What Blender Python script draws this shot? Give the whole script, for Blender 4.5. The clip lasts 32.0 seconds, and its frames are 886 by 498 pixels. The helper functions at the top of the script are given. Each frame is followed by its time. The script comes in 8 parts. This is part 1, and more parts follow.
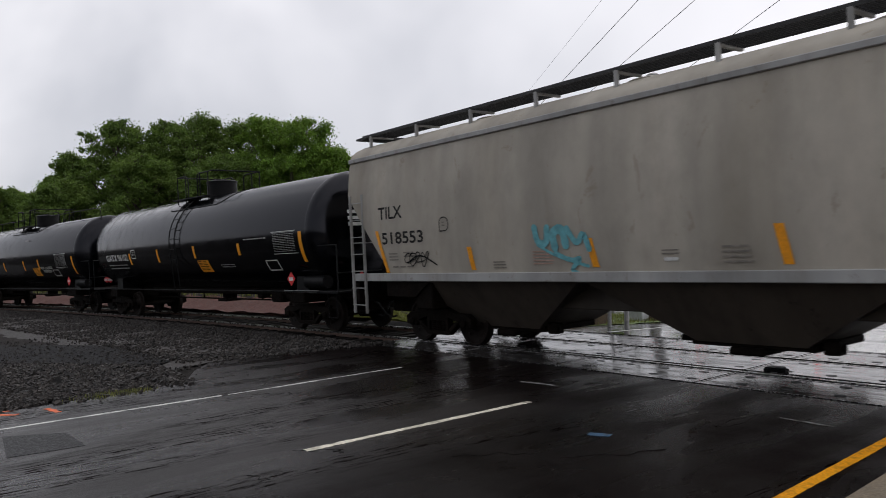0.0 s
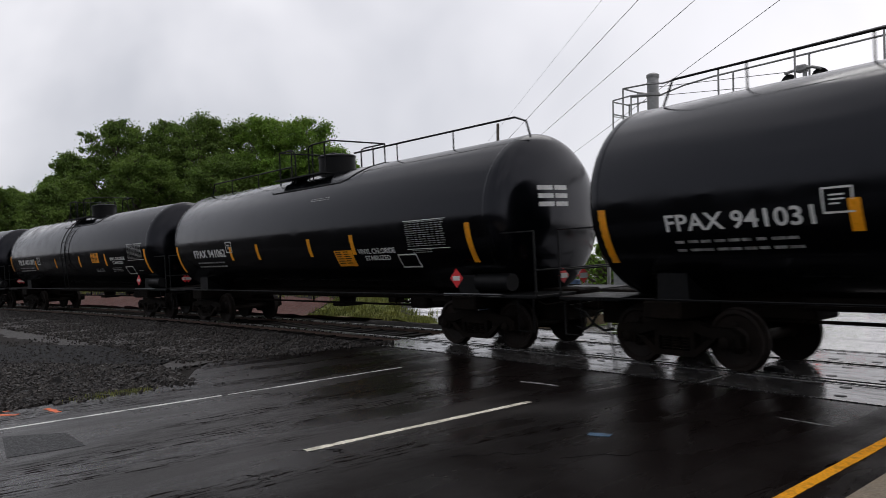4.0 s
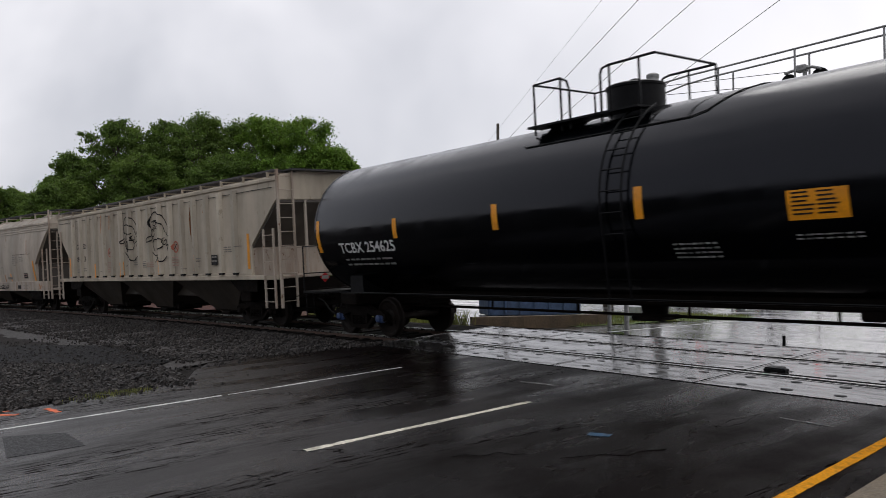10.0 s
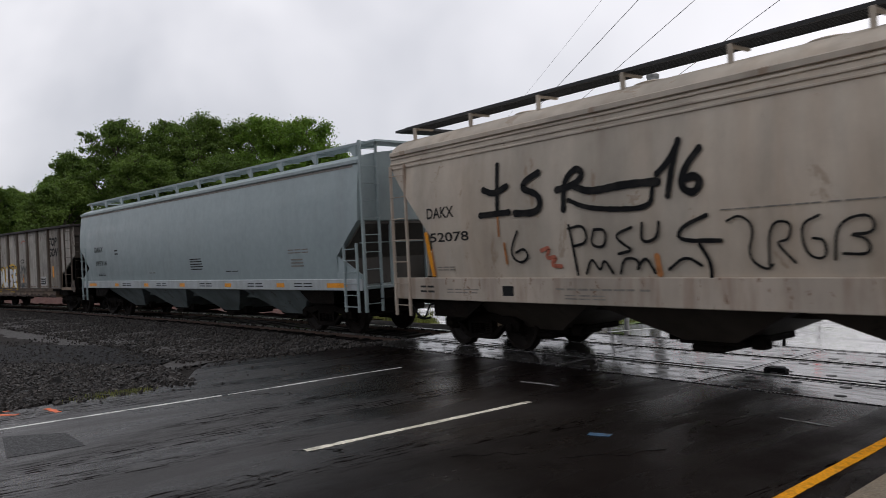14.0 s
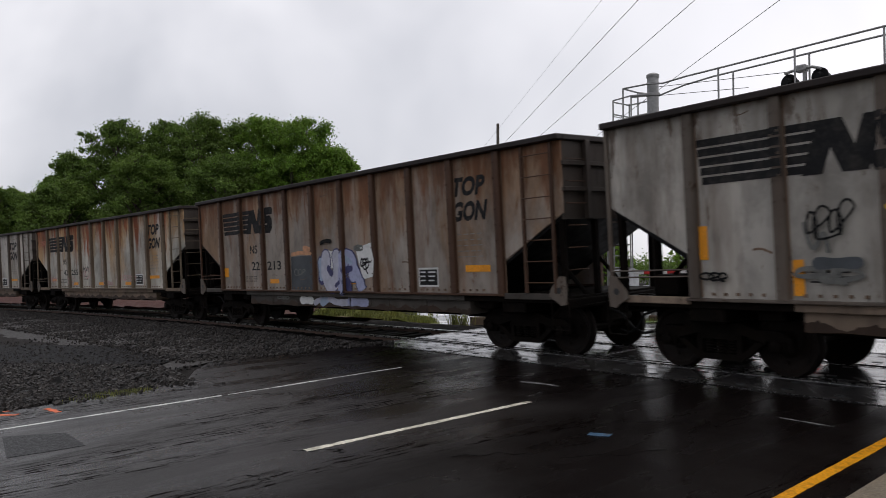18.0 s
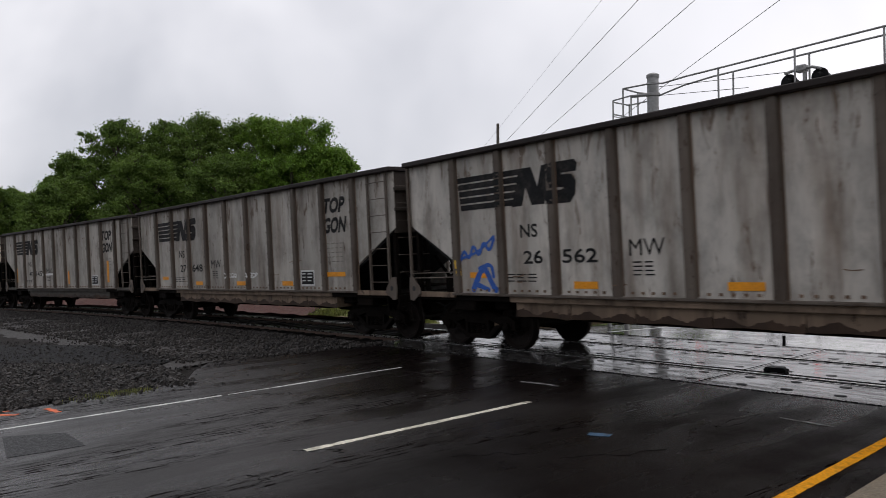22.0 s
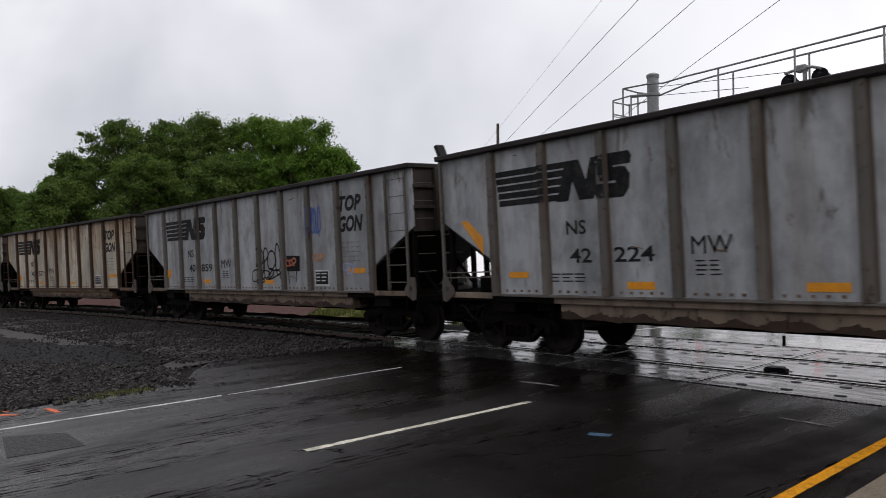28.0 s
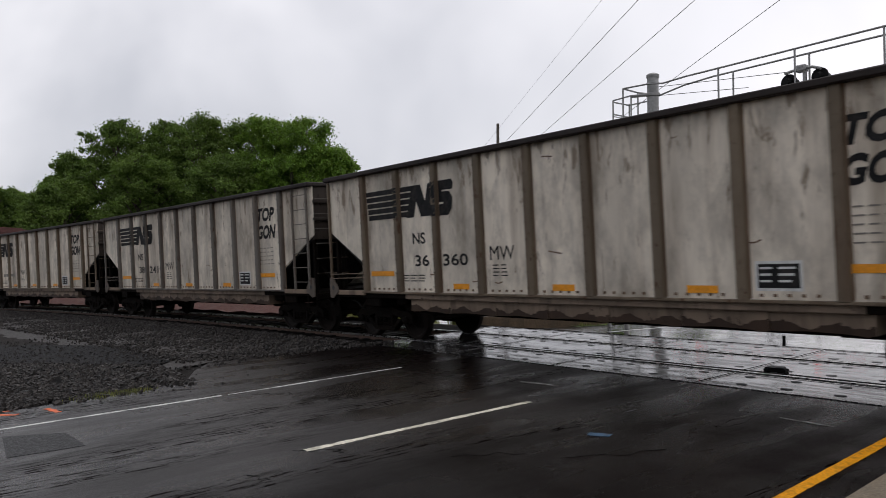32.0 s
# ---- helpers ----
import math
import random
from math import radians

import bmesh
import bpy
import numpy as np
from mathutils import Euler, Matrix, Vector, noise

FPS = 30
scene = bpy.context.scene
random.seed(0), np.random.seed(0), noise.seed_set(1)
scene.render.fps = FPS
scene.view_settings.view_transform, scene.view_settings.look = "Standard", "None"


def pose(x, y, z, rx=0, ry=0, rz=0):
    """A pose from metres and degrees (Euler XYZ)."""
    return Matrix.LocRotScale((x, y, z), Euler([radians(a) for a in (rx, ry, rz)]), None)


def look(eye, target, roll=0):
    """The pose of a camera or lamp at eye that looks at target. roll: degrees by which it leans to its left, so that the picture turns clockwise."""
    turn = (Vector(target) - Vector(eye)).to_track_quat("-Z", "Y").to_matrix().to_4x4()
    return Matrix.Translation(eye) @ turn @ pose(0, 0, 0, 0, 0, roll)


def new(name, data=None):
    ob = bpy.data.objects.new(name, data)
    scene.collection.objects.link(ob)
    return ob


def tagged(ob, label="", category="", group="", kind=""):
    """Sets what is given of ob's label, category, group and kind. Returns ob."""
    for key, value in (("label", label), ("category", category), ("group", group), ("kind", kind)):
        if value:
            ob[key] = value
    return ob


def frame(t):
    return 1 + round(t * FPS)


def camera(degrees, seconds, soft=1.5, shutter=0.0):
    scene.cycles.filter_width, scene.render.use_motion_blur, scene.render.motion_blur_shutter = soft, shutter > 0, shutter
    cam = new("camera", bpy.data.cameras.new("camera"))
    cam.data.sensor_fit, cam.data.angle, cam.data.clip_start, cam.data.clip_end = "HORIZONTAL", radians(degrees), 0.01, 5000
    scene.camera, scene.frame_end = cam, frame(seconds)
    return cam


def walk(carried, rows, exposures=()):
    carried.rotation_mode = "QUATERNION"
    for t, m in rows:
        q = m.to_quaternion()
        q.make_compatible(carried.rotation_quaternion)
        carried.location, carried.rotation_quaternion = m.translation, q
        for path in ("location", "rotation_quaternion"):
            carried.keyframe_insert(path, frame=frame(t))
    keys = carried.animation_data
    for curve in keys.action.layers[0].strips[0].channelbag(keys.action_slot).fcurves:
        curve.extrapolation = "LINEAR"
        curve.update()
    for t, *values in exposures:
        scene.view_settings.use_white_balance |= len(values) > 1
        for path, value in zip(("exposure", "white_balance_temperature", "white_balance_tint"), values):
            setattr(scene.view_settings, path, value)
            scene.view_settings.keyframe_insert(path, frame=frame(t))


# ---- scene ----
EYE = Vector((0.0, -11.091, 1.332))
AIM = EYE + 10 * Vector((-0.80501, 0.59214, 0.03639))
cam = camera(59.94, 32.0, soft=0.65, shutter=0.14)
walk(cam, [(0, look(EYE, AIM)), (32, look(EYE, AIM))], [(0, 0.0), (32, 0.0)])

# ---- light: a rainy overcast day ----
world = bpy.data.worlds.new("overcast")
scene.world = world
world.use_nodes = True
wn, wl = world.node_tree.nodes, world.node_tree.links
wn.clear()
SUN_DIR = Vector((-0.25, 0.55, 0.80)).normalized()


def wnode(kind, **props):
    n = wn.new(kind)
    for k, val in props.items():
        if k == "operation":
            n.operation = val
    return n


sky = wn.new("ShaderNodeTexSky")
sky.sky_type = "NISHITA"
sky.sun_disc = False
sky.sun_elevation = math.asin(SUN_DIR.z)
sky.sun_rotation = math.atan2(SUN_DIR.x, SUN_DIR.y)
coord = wn.new("ShaderNodeTexCoord")
cl1 = wn.new("ShaderNodeTexNoise")
cl1.inputs["Scale"].default_value = 2.8
cl1.inputs["Detail"].default_value = 4
cl1.inputs["Roughness"].default_value = 0.45
cl1.inputs["Distortion"].default_value = 0.3
dot = wnode("ShaderNodeVectorMath", operation="DOT_PRODUCT")
dot.inputs[1].default_value = Vector((0.20, 0.75, 0.62)).normalized()
add = wnode("ShaderNodeMath", operation="MULTIPLY_ADD")
add.inputs[1].default_value = 0.75
ramp = wn.new("ShaderNodeValToRGB")
ramp.color_ramp.elements[0].position = 0.41
ramp.color_ramp.elements[0].color = (0.605, 0.612, 0.665, 1)
ramp.color_ramp.elements[1].position = 0.98
ramp.color_ramp.elements[1].color = (1.06, 1.035, 1.08, 1)
mid = ramp.color_ramp.elements.new(0.68)
mid.color = (0.905, 0.895, 0.94, 1)
mixer = wn.new("ShaderNodeMix")
mixer.data_type = "RGBA"
mixer.inputs[0].default_value = 0.94
scale = wnode("ShaderNodeVectorMath", operation="SCALE")
scale.inputs["Scale"].default_value = 0.12
bg = wn.new("ShaderNodeBackground")
bg.inputs["Strength"].default_value = 1.0
wout = wn.new("ShaderNodeOutputWorld")
wl.new(coord.outputs["Generated"], cl1.inputs["Vector"])
wl.new(coord.outputs["Generated"], dot.inputs[0])
wl.new(dot.outputs["Value"], add.inputs[0])
cloudy = wnode("ShaderNodeMath", operation="MULTIPLY_ADD")
cloudy.inputs[1].default_value = 1.5
cloudy.inputs[2].default_value = -0.25
wl.new(cl1.outputs["Fac"], cloudy.inputs[0])
wl.new(cloudy.outputs[0], add.inputs[2])
half = wnode("ShaderNodeMath", operation="MULTIPLY")
half.inputs[1].default_value = 0.80
wl.new(add.outputs[0], half.inputs[0])
wl.new(half.outputs[0], ramp.inputs[0])
wl.new(sky.outputs[0], scale.inputs[0])
wl.new(scale.outputs[0], mixer.inputs[6])
wl.new(ramp.outputs[0], mixer.inputs[7])
wl.new(mixer.outputs[2], bg.inputs["Color"])
wl.new(bg.outputs[0], wout.inputs["Surface"])

sun = new("sun", bpy.data.lights.new("sun", "SUN"))
sun.data.energy = 0.45
sun.data.angle = radians(30)
sun.data.color = (1.0, 0.98, 0.95)
sun.matrix_world = look(SUN_DIR * 60, (0, 0, 0))

# ---- materials ----
MATS = {}


def surface(name, base, rough=0.6, metal=0.0, grain=(40, 0.15), blotch=None, streak=None, bump=(60, 0.1), stretch=(1, 1, 1),
            wet=None, coat=0.0, island=0.0, spec=0.5, flecks=None):
    """A procedural surface. grain: scale, amount; blotch: scale, amount, colour; streak: colour, amount, scale; wet: scale, low, high;
    flecks: scale, stretch, share: rough dry specks that shine less."""
    if name in MATS:
        return MATS[name]
    m = bpy.data.materials.new(name)
    m.use_nodes = True
    nt = m.node_tree
    N, L = nt.nodes, nt.links
    bsdf = N["Principled BSDF"]
    tc = N.new("ShaderNodeTexCoord")
    info = N.new("ShaderNodeObjectInfo")
    shift = N.new("ShaderNodeVectorMath")
    shift.operation = "SCALE"
    shift.inputs[0].default_value = (17.0, 9.0, 23.0)
    L.new(info.outputs["Random"], shift.inputs["Scale"])
    moved = N.new("ShaderNodeVectorMath")
    moved.operation = "ADD"
    L.new(tc.outputs["Object"], moved.inputs[0])
    L.new(shift.outputs[0], moved.inputs[1])
    vec = moved.outputs[0]

    def noise_of(scl, det=4, strz=(1, 1, 1), rgh=0.55):
        mp = N.new("ShaderNodeMapping")
        mp.inputs["Scale"].default_value = strz
        L.new(vec, mp.inputs["Vector"])
        nz = N.new("ShaderNodeTexNoise")
        nz.inputs["Scale"].default_value = scl
        nz.inputs["Detail"].default_value = det
        nz.inputs["Roughness"].default_value = rgh
        L.new(mp.outputs[0], nz.inputs["Vector"])
        return nz.outputs["Fac"]

    def span(val, lo, hi, a, b):
        r = N.new("ShaderNodeMapRange")
        r.inputs[1].default_value, r.inputs[2].default_value = lo, hi
        r.inputs[3].default_value, r.inputs[4].default_value = a, b
        L.new(val, r.inputs[0])
        return r.outputs[0]

    def blend(fac, a, b, mode="MIX"):
        x = N.new("ShaderNodeMix")
        x.data_type = "RGBA"
        x.blend_type = mode
        for sock, val in ((x.inputs[0], fac), (x.inputs[6], a), (x.inputs[7], b)):
            if isinstance(val, (int, float)):
                sock.default_value = val
            elif isinstance(val, tuple):
                sock.default_value = (*val, 1) if len(val) == 3 else val
            else:
                L.new(val, sock)
        return x.outputs[2]

    col = tuple(base)
    gs, ga = grain
    g = span(noise_of(gs, 5, stretch), 0.3, 0.7, 1 - ga, 1 + ga)
    comb = N.new("ShaderNodeCombineColor")
    for i in range(3):
        L.new(g, comb.inputs[i])
    if island:
        geo = N.new("ShaderNodeNewGeometry")
        isl = span(geo.outputs["Random Per Island"], 0, 1, 0, 1)
        col = blend(isl, tuple(c * (1 - island) for c in base), tuple(min(1, c * (1 + island)) for c in base))
    if blotch:
        bs, ba, bc = blotch
        col = blend(span(noise_of(bs, 5), 0.46, 0.66, 0, ba), col, tuple(bc))
    if streak:
        sc, sa, ss = streak
        f1 = span(noise_of(ss, 5, (1, 1, 0.13), 0.6), 0.47, 0.72, 0, sa)
        col = blend(f1, col, tuple(sc))
    col = blend(1.0, col, comb.outputs[0], "MULTIPLY")
    L.new(col, bsdf.inputs["Base Color"])
    bsdf.inputs["Metallic"].default_value = metal
    bsdf.inputs["Specular IOR Level"].default_value = spec
    if flecks:
        fs, fst, share = flecks
        fine = span(noise_of(fs, 9, fst, 0.78), 0.47, 0.55, 0, 1)
        wear = span(noise_of(0.55, 5, (1.3, 0.22, 1), 0.6), 0.42, 0.58, 0.12, 1)
        # a worn wheel track along the road
        parts = N.new("ShaderNodeSeparateXYZ")
        L.new(tc.outputs["Object"], parts.inputs[0])
        off = N.new("ShaderNodeMath")
        off.operation = "ADD"
        off.inputs[1].default_value = 8.75
        L.new(parts.outputs["X"], off.inputs[0])
        away = N.new("ShaderNodeMath")
        away.operation = "ABSOLUTE"
        L.new(off.outputs[0], away.inputs[0])
        lane = N.new("ShaderNodeMath")
        lane.operation = "MAXIMUM"
        L.new(span(away.outputs[0], 0.2, 0.85, 1.0, 0.0), lane.inputs[0])
        L.new(wear, lane.inputs[1])
        broad = lane.outputs[0]
        both = N.new("ShaderNodeMath")
        both.operation = "MULTIPLY"
        L.new(fine, both.inputs[0])
        L.new(broad, both.inputs[1])
        # the lane by the pavement and the strip by the rails are matt
        matt = N.new("ShaderNodeMath")
        matt.operation = "MAXIMUM"
        L.new(span(parts.outputs["X"], -8.5, -6.0, 0.0, 1.0), matt.inputs[0])
        L.new(span(parts.outputs["Y"], -5.6, -3.8, 0.0, 1.0), matt.inputs[1])
        pools = N.new("ShaderNodeMath")
        pools.operation = "MULTIPLY"
        L.new(matt.outputs[0], pools.inputs[0])
        L.new(span(noise_of(0.8, 5, (0.5, 1.1, 1)), 0.30, 0.75, 0.985, 0.82), pools.inputs[1])
        dull = N.new("ShaderNodeMath")
        dull.operation = "MAXIMUM"
        L.new(pools.outputs[0], dull.inputs[0])
        L.new(both.outputs[0], dull.inputs[1])
        L.new(span(dull.outputs[0], 0, 1, spec, spec * (1 - share)), bsdf.inputs["Specular IOR Level"])
    bsdf.inputs["Coat Weight"].default_value = coat
    bsdf.inputs["Coat Roughness"].default_value = 0.12
    if wet:
        ws, lo, hi = wet
        L.new(span(noise_of(ws, 5, stretch), 0.38, 0.62, lo, hi), bsdf.inputs["Roughness"])
    else:
        L.new(span(noise_of(gs * 0.4, 3), 0.3, 0.7, max(0.03, rough - 0.1), min(1, rough + 0.1)), bsdf.inputs["Roughness"])
    if bump[1] > 0:
        b = N.new("ShaderNodeBump")
        b.inputs["Strength"].default_value = bump[1]
        b.inputs["Distance"].default_value = 0.02
        L.new(noise_of(bump[0], 4), b.inputs["Height"])
        L.new(b.outputs[0], bsdf.inputs["Normal"])
    MATS[name] = m
    return m


M = dict(
    asphalt=surface("wet_asphalt", (0.0064, 0.0047, 0.0044), grain=(70, 0.8), blotch=(0.45, 0.9, (0.0036, 0.0025, 0.0021)), bump=(130, 0.14), spec=0.335, wet=(0.9, 0.18, 0.42), stretch=(1.4, 0.35, 1), flecks=(8.0, (2.4, 0.30, 1), 1.0)),
    asphalt_far=surface("wet_asphalt_far", (0.05, 0.049, 0.048), grain=(30, 0.25), blotch=(0.5, 0.6, (0.028, 0.027, 0.027)), bump=(60, 0.08), wet=(0.5, 0.03, 0.28)),
    patch=surface("tar_patch", (0.0075, 0.0072, 0.0078), 0.6, grain=(60, 0.4), blotch=(1.2, 0.8, (0.011, 0.0105, 0.0105)), bump=(90, 0.8), spec=0.06),
    crack=surface("tar_crack", (0.004, 0.0035, 0.003), 0.7, bump=(60, 0.1), spec=0.05),
    dirt=surface("grey_dirt", (0.024, 0.021, 0.019), 0.85, grain=(35, 0.6), blotch=(0.6, 0.8, (0.014, 0.0125, 0.0115)), bump=(45, 1.0), spec=0.10),
    clay=surface("red_clay", (0.095, 0.031, 0.022), 0.8, grain=(14, 0.35), blotch=(2.0, 0.5, (0.10, 0.05, 0.035)), bump=(20, 0.8)),
    stone=surface("ballast_stone", (0.028, 0.024, 0.0215), 0.6, grain=(30, 0.3), bump=(40, 0.3), island=0.85, spec=0.25),
    # ballast colour with the train's shade put in
    bedshade=surface("oily_ballast", (0.0032, 0.0027, 0.0024), 0.85, grain=(25, 0.6), blotch=(3, 0.6, (0.002, 0.002, 0.002)), bump=(14, 1.0), spec=0.03),
    smoothpatch=surface("smooth_tar_patch", (0.012, 0.0115, 0.012), 0.42, grain=(60, 0.3), blotch=(1.4, 0.7, (0.007, 0.007, 0.007)), bump=(90, 0.25), spec=0.12),
    concrete=surface("wet_concrete", (0.036, 0.034, 0.033), grain=(24, 0.30), blotch=(1.1, 0.7, (0.022, 0.020, 0.019)), bump=(40, 0.04), wet=(3.0, 0.06, 0.26), spec=0.31, stretch=(0.45, 2.0, 1)),
    edge_steel=surface("edge_steel", (0.24, 0.24, 0.24), 0.26, 0.9, grain=(30, 0.3), blotch=(5, 0.6, (0.10, 0.08, 0.07)), bump=(50, 0.05)),
    wallcon=surface("stained_concrete", (0.10, 0.068, 0.038), 0.8, grain=(20, 0.3), blotch=(1.5, 0.7, (0.05, 0.036, 0.022)), streak=((0.045, 0.03, 0.02), 0.8, 3), bump=(30, 0.4)),
    pocket=surface("pocket_shade", (0.015, 0.015, 0.016), 0.5, bump=(30, 0.0)),
    rail=surface("rail_steel", (0.30, 0.29, 0.28), 0.28, 1.0, grain=(20, 0.2), bump=(40, 0.03)),
    railweb=surface("rail_rust", (0.075, 0.045, 0.032), 0.8, grain=(20, 0.3), bump=(40, 0.3)),
    tie=surface("creosote_timber", (0.007, 0.0055, 0.0048), 0.85, grain=(20, 0.35), bump=(30, 0.5), spec=0.1),
    cream=surface("road_cream", (0.72, 0.68, 0.56), 0.5, grain=(25, 0.15), blotch=(7, 0.7, (0.25, 0.23, 0.17)), bump=(60, 0.2)),
    white=surface("road_white", (0.62, 0.62, 0.58), 0.5, grain=(25, 0.2), blotch=(6, 0.8, (0.15, 0.15, 0.15)), bump=(60, 0.2)),
    yellow=surface("road_yellow", (0.72, 0.30, 0.006), 0.6, grain=(40, 0.3), blotch=(9, 0.6, (0.28, 0.12, 0.015)), bump=(60, 0.2), spec=0.1),
    scuff=surface("worn_white", (0.22, 0.22, 0.21), 0.5, grain=(14, 0.6), blotch=(9, 0.9, (0.03, 0.028, 0.026)), bump=(60, 0.2)),
    orange=surface("survey_orange", (0.75, 0.13, 0.03), 0.6, grain=(20, 0.2), blotch=(8, 0.7, (0.12, 0.07, 0.05))),
    blue=surface("survey_blue", (0.018, 0.075, 0.15), 0.5, grain=(20, 0.2), blotch=(8, 0.7, (0.03, 0.04, 0.05))),
    tan=surface("tan_pavement", (0.19, 0.15, 0.10), 0.6, grain=(40, 0.3), blotch=(2, 0.6, (0.11, 0.09, 0.065)), bump=(60, 0.4)),
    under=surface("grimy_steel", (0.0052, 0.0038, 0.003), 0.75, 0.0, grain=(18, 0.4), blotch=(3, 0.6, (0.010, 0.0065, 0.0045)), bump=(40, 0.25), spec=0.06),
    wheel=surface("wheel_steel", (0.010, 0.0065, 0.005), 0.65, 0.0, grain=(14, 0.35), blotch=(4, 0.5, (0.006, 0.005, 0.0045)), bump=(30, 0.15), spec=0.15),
    tread=surface("tread_steel", (0.40, 0.39, 0.38), 0.28, 1.0, grain=(14, 0.1), bump=(30, 0.0)),
    bearing=surface("bearing_blue", (0.030, 0.055, 0.14), 0.5, grain=(20, 0.3)),
    tank=surface("black_tank_paint", (0.0006, 0.0009, 0.0014), 0.17, 0.0, grain=(5, 0.25), blotch=(0.8, 0.5, (0.0012, 0.0017, 0.0024)), bump=(1.1, 0.07), coat=0.0, spec=0.32),
    black=surface("black_paint", (0.0045, 0.0045, 0.005), 0.5, grain=(12, 0.3), bump=(30, 0.1), spec=0.13),
    fineletter=surface("fine_lettering", (0.30, 0.30, 0.29), 0.5, grain=(9, 0.5), blotch=(6, 0.7, (0.10, 0.10, 0.10))),
    letter=surface("white_lettering", (0.66, 0.66, 0.64), 0.5, grain=(20, 0.15), blotch=(5, 0.5, (0.45, 0.45, 0.43))),
    ink=surface("black_lettering", (0.010, 0.010, 0.011), 0.65, grain=(20, 0.3), blotch=(5, 0.6, (0.04, 0.036, 0.032)), spec=0.2),
    reflect=surface("amber_reflector", (0.85, 0.33, 0.01), 0.35, grain=(30, 0.12), blotch=(4, 0.35, (0.5, 0.2, 0.03))),
    placard=surface("red_placard", (0.65, 0.025, 0.03), 0.4, grain=(30, 0.1)),
    galv=surface("galvanised_steel", (0.27, 0.27, 0.265), 0.5, 0.5, grain=(12, 0.2), blotch=(2, 0.4, (0.28, 0.28, 0.28)), bump=(20, 0.05)),
    walkway=surface("dark_grating", (0.02, 0.02, 0.02), 0.6, grain=(60, 0.4), bump=(120, 0.5)),
    wood=surface("pole_timber", (0.10, 0.085, 0.07), 0.8, grain=(12, 0.3), stretch=(1, 1, 0.1), bump=(20, 0.4)),
    bark=surface("tree_bark", (0.07, 0.055, 0.042), 0.9, grain=(6, 0.35), bump=(10, 0.8)),
    leaf=surface("maple_leaf", (0.115, 0.205, 0.030), 0.6, grain=(1.2, 0.3), blotch=(0.35, 0.55, (0.17, 0.265, 0.036)), bump=(3, 0.0), island=0.65, spec=0.2),
    leafdark=surface("oak_leaf", (0.105, 0.165, 0.036), 0.6, grain=(1.2, 0.3), blotch=(0.35, 0.5, (0.16, 0.22, 0.044)), bump=(3, 0.0), island=0.5, spec=0.2),
    grass=surface("wet_grass", (0.13, 0.15, 0.026), 0.7, grain=(3, 0.4), blotch=(1.2, 0.6, (0.20, 0.19, 0.04)), bump=(10, 0.4), island=0.5),
    lawn=surface("lawn", (0.09, 0.14, 0.03), 0.8, grain=(6, 0.35), blotch=(0.7, 0.5, (0.13, 0.14, 0.04)), bump=(20, 0.6)),
    bluebin=surface("blue_paint", (0.04, 0.075, 0.15), 0.5, grain=(8, 0.25), streak=((0.03, 0.04, 0.06), 0.6, 3)),
    carwhite=surface("white_car_paint", (0.6, 0.6, 0.6), 0.2, grain=(4, 0.05), coat=0.5, bump=(4, 0)),
    carsilver=surface("silver_car_paint", (0.33, 0.34, 0.36), 0.25, 0.5, grain=(4, 0.05), coat=0.5, bump=(4, 0)),
    glass=surface("dark_glass", (0.02, 0.024, 0.028), 0.05, grain=(4, 0.05), coat=0.5, bump=(4, 0)),
    rubber=surface("rubber", (0.010, 0.010, 0.010), 0.8, grain=(20, 0.2), spec=0.2),
    gatered=surface("gate_red", (0.55, 0.03, 0.03), 0.4, grain=(20, 0.15)),
    gatewhite=surface("gate_white", (0.7, 0.7, 0.68), 0.4, grain=(20, 0.15)),
    alu=surface("sign_back", (0.42, 0.43, 0.44), 0.45, 0.6, grain=(10, 0.15)),
    boxred=surface("oxide_red", (0.085, 0.022, 0.018), 0.6, grain=(10, 0.3), streak=((0.05, 0.02, 0.015), 0.6, 2)),
)
for name, glow in (("leaf", (0.16, 0.27, 0.03)), ("leafdark", (0.12, 0.20, 0.03))):
    # thin blades let light through
    nt = M[name].node_tree
    thin = nt.nodes.new("ShaderNodeBsdfTranslucent")
    thin.inputs["Color"].default_value = (*glow, 1)
    both = nt.nodes.new("ShaderNodeMixShader")
    both.inputs[0].default_value = 0.35
    nt.links.new(nt.nodes["Principled BSDF"].outputs[0], both.inputs[1])
    nt.links.new(thin.outputs[0], both.inputs[2])
    nt.links.new(both.outputs[0], nt.nodes["Material Output"].inputs["Surface"])
M["concrete"].node_tree.nodes["Principled BSDF"].inputs["Specular Tint"].default_value = (1.0, 0.94, 0.94, 1)
M["asphalt"].node_tree.nodes["Principled BSDF"].inputs["Specular Tint"].default_value = (1.0, 0.92, 0.88, 1)
M["tank"].node_tree.nodes["Principled BSDF"].inputs["Specular Tint"].default_value = (0.88, 0.89, 1.0, 1)
lamp_glow = bpy.data.materials.new("lit_lens")
lamp_glow.use_nodes = True
lamp_glow.node_tree.nodes["Principled BSDF"].inputs["Base Color"].default_value = (0.5, 0.01, 0.01, 1)
lamp_glow.node_tree.nodes["Principled BSDF"].inputs["Emission Color"].default_value = (1, 0.05, 0.04, 1)
lamp_glow.node_tree.nodes["Principled BSDF"].inputs["Emission Strength"].default_value = 1.2
M["redlamp"] = lamp_glow


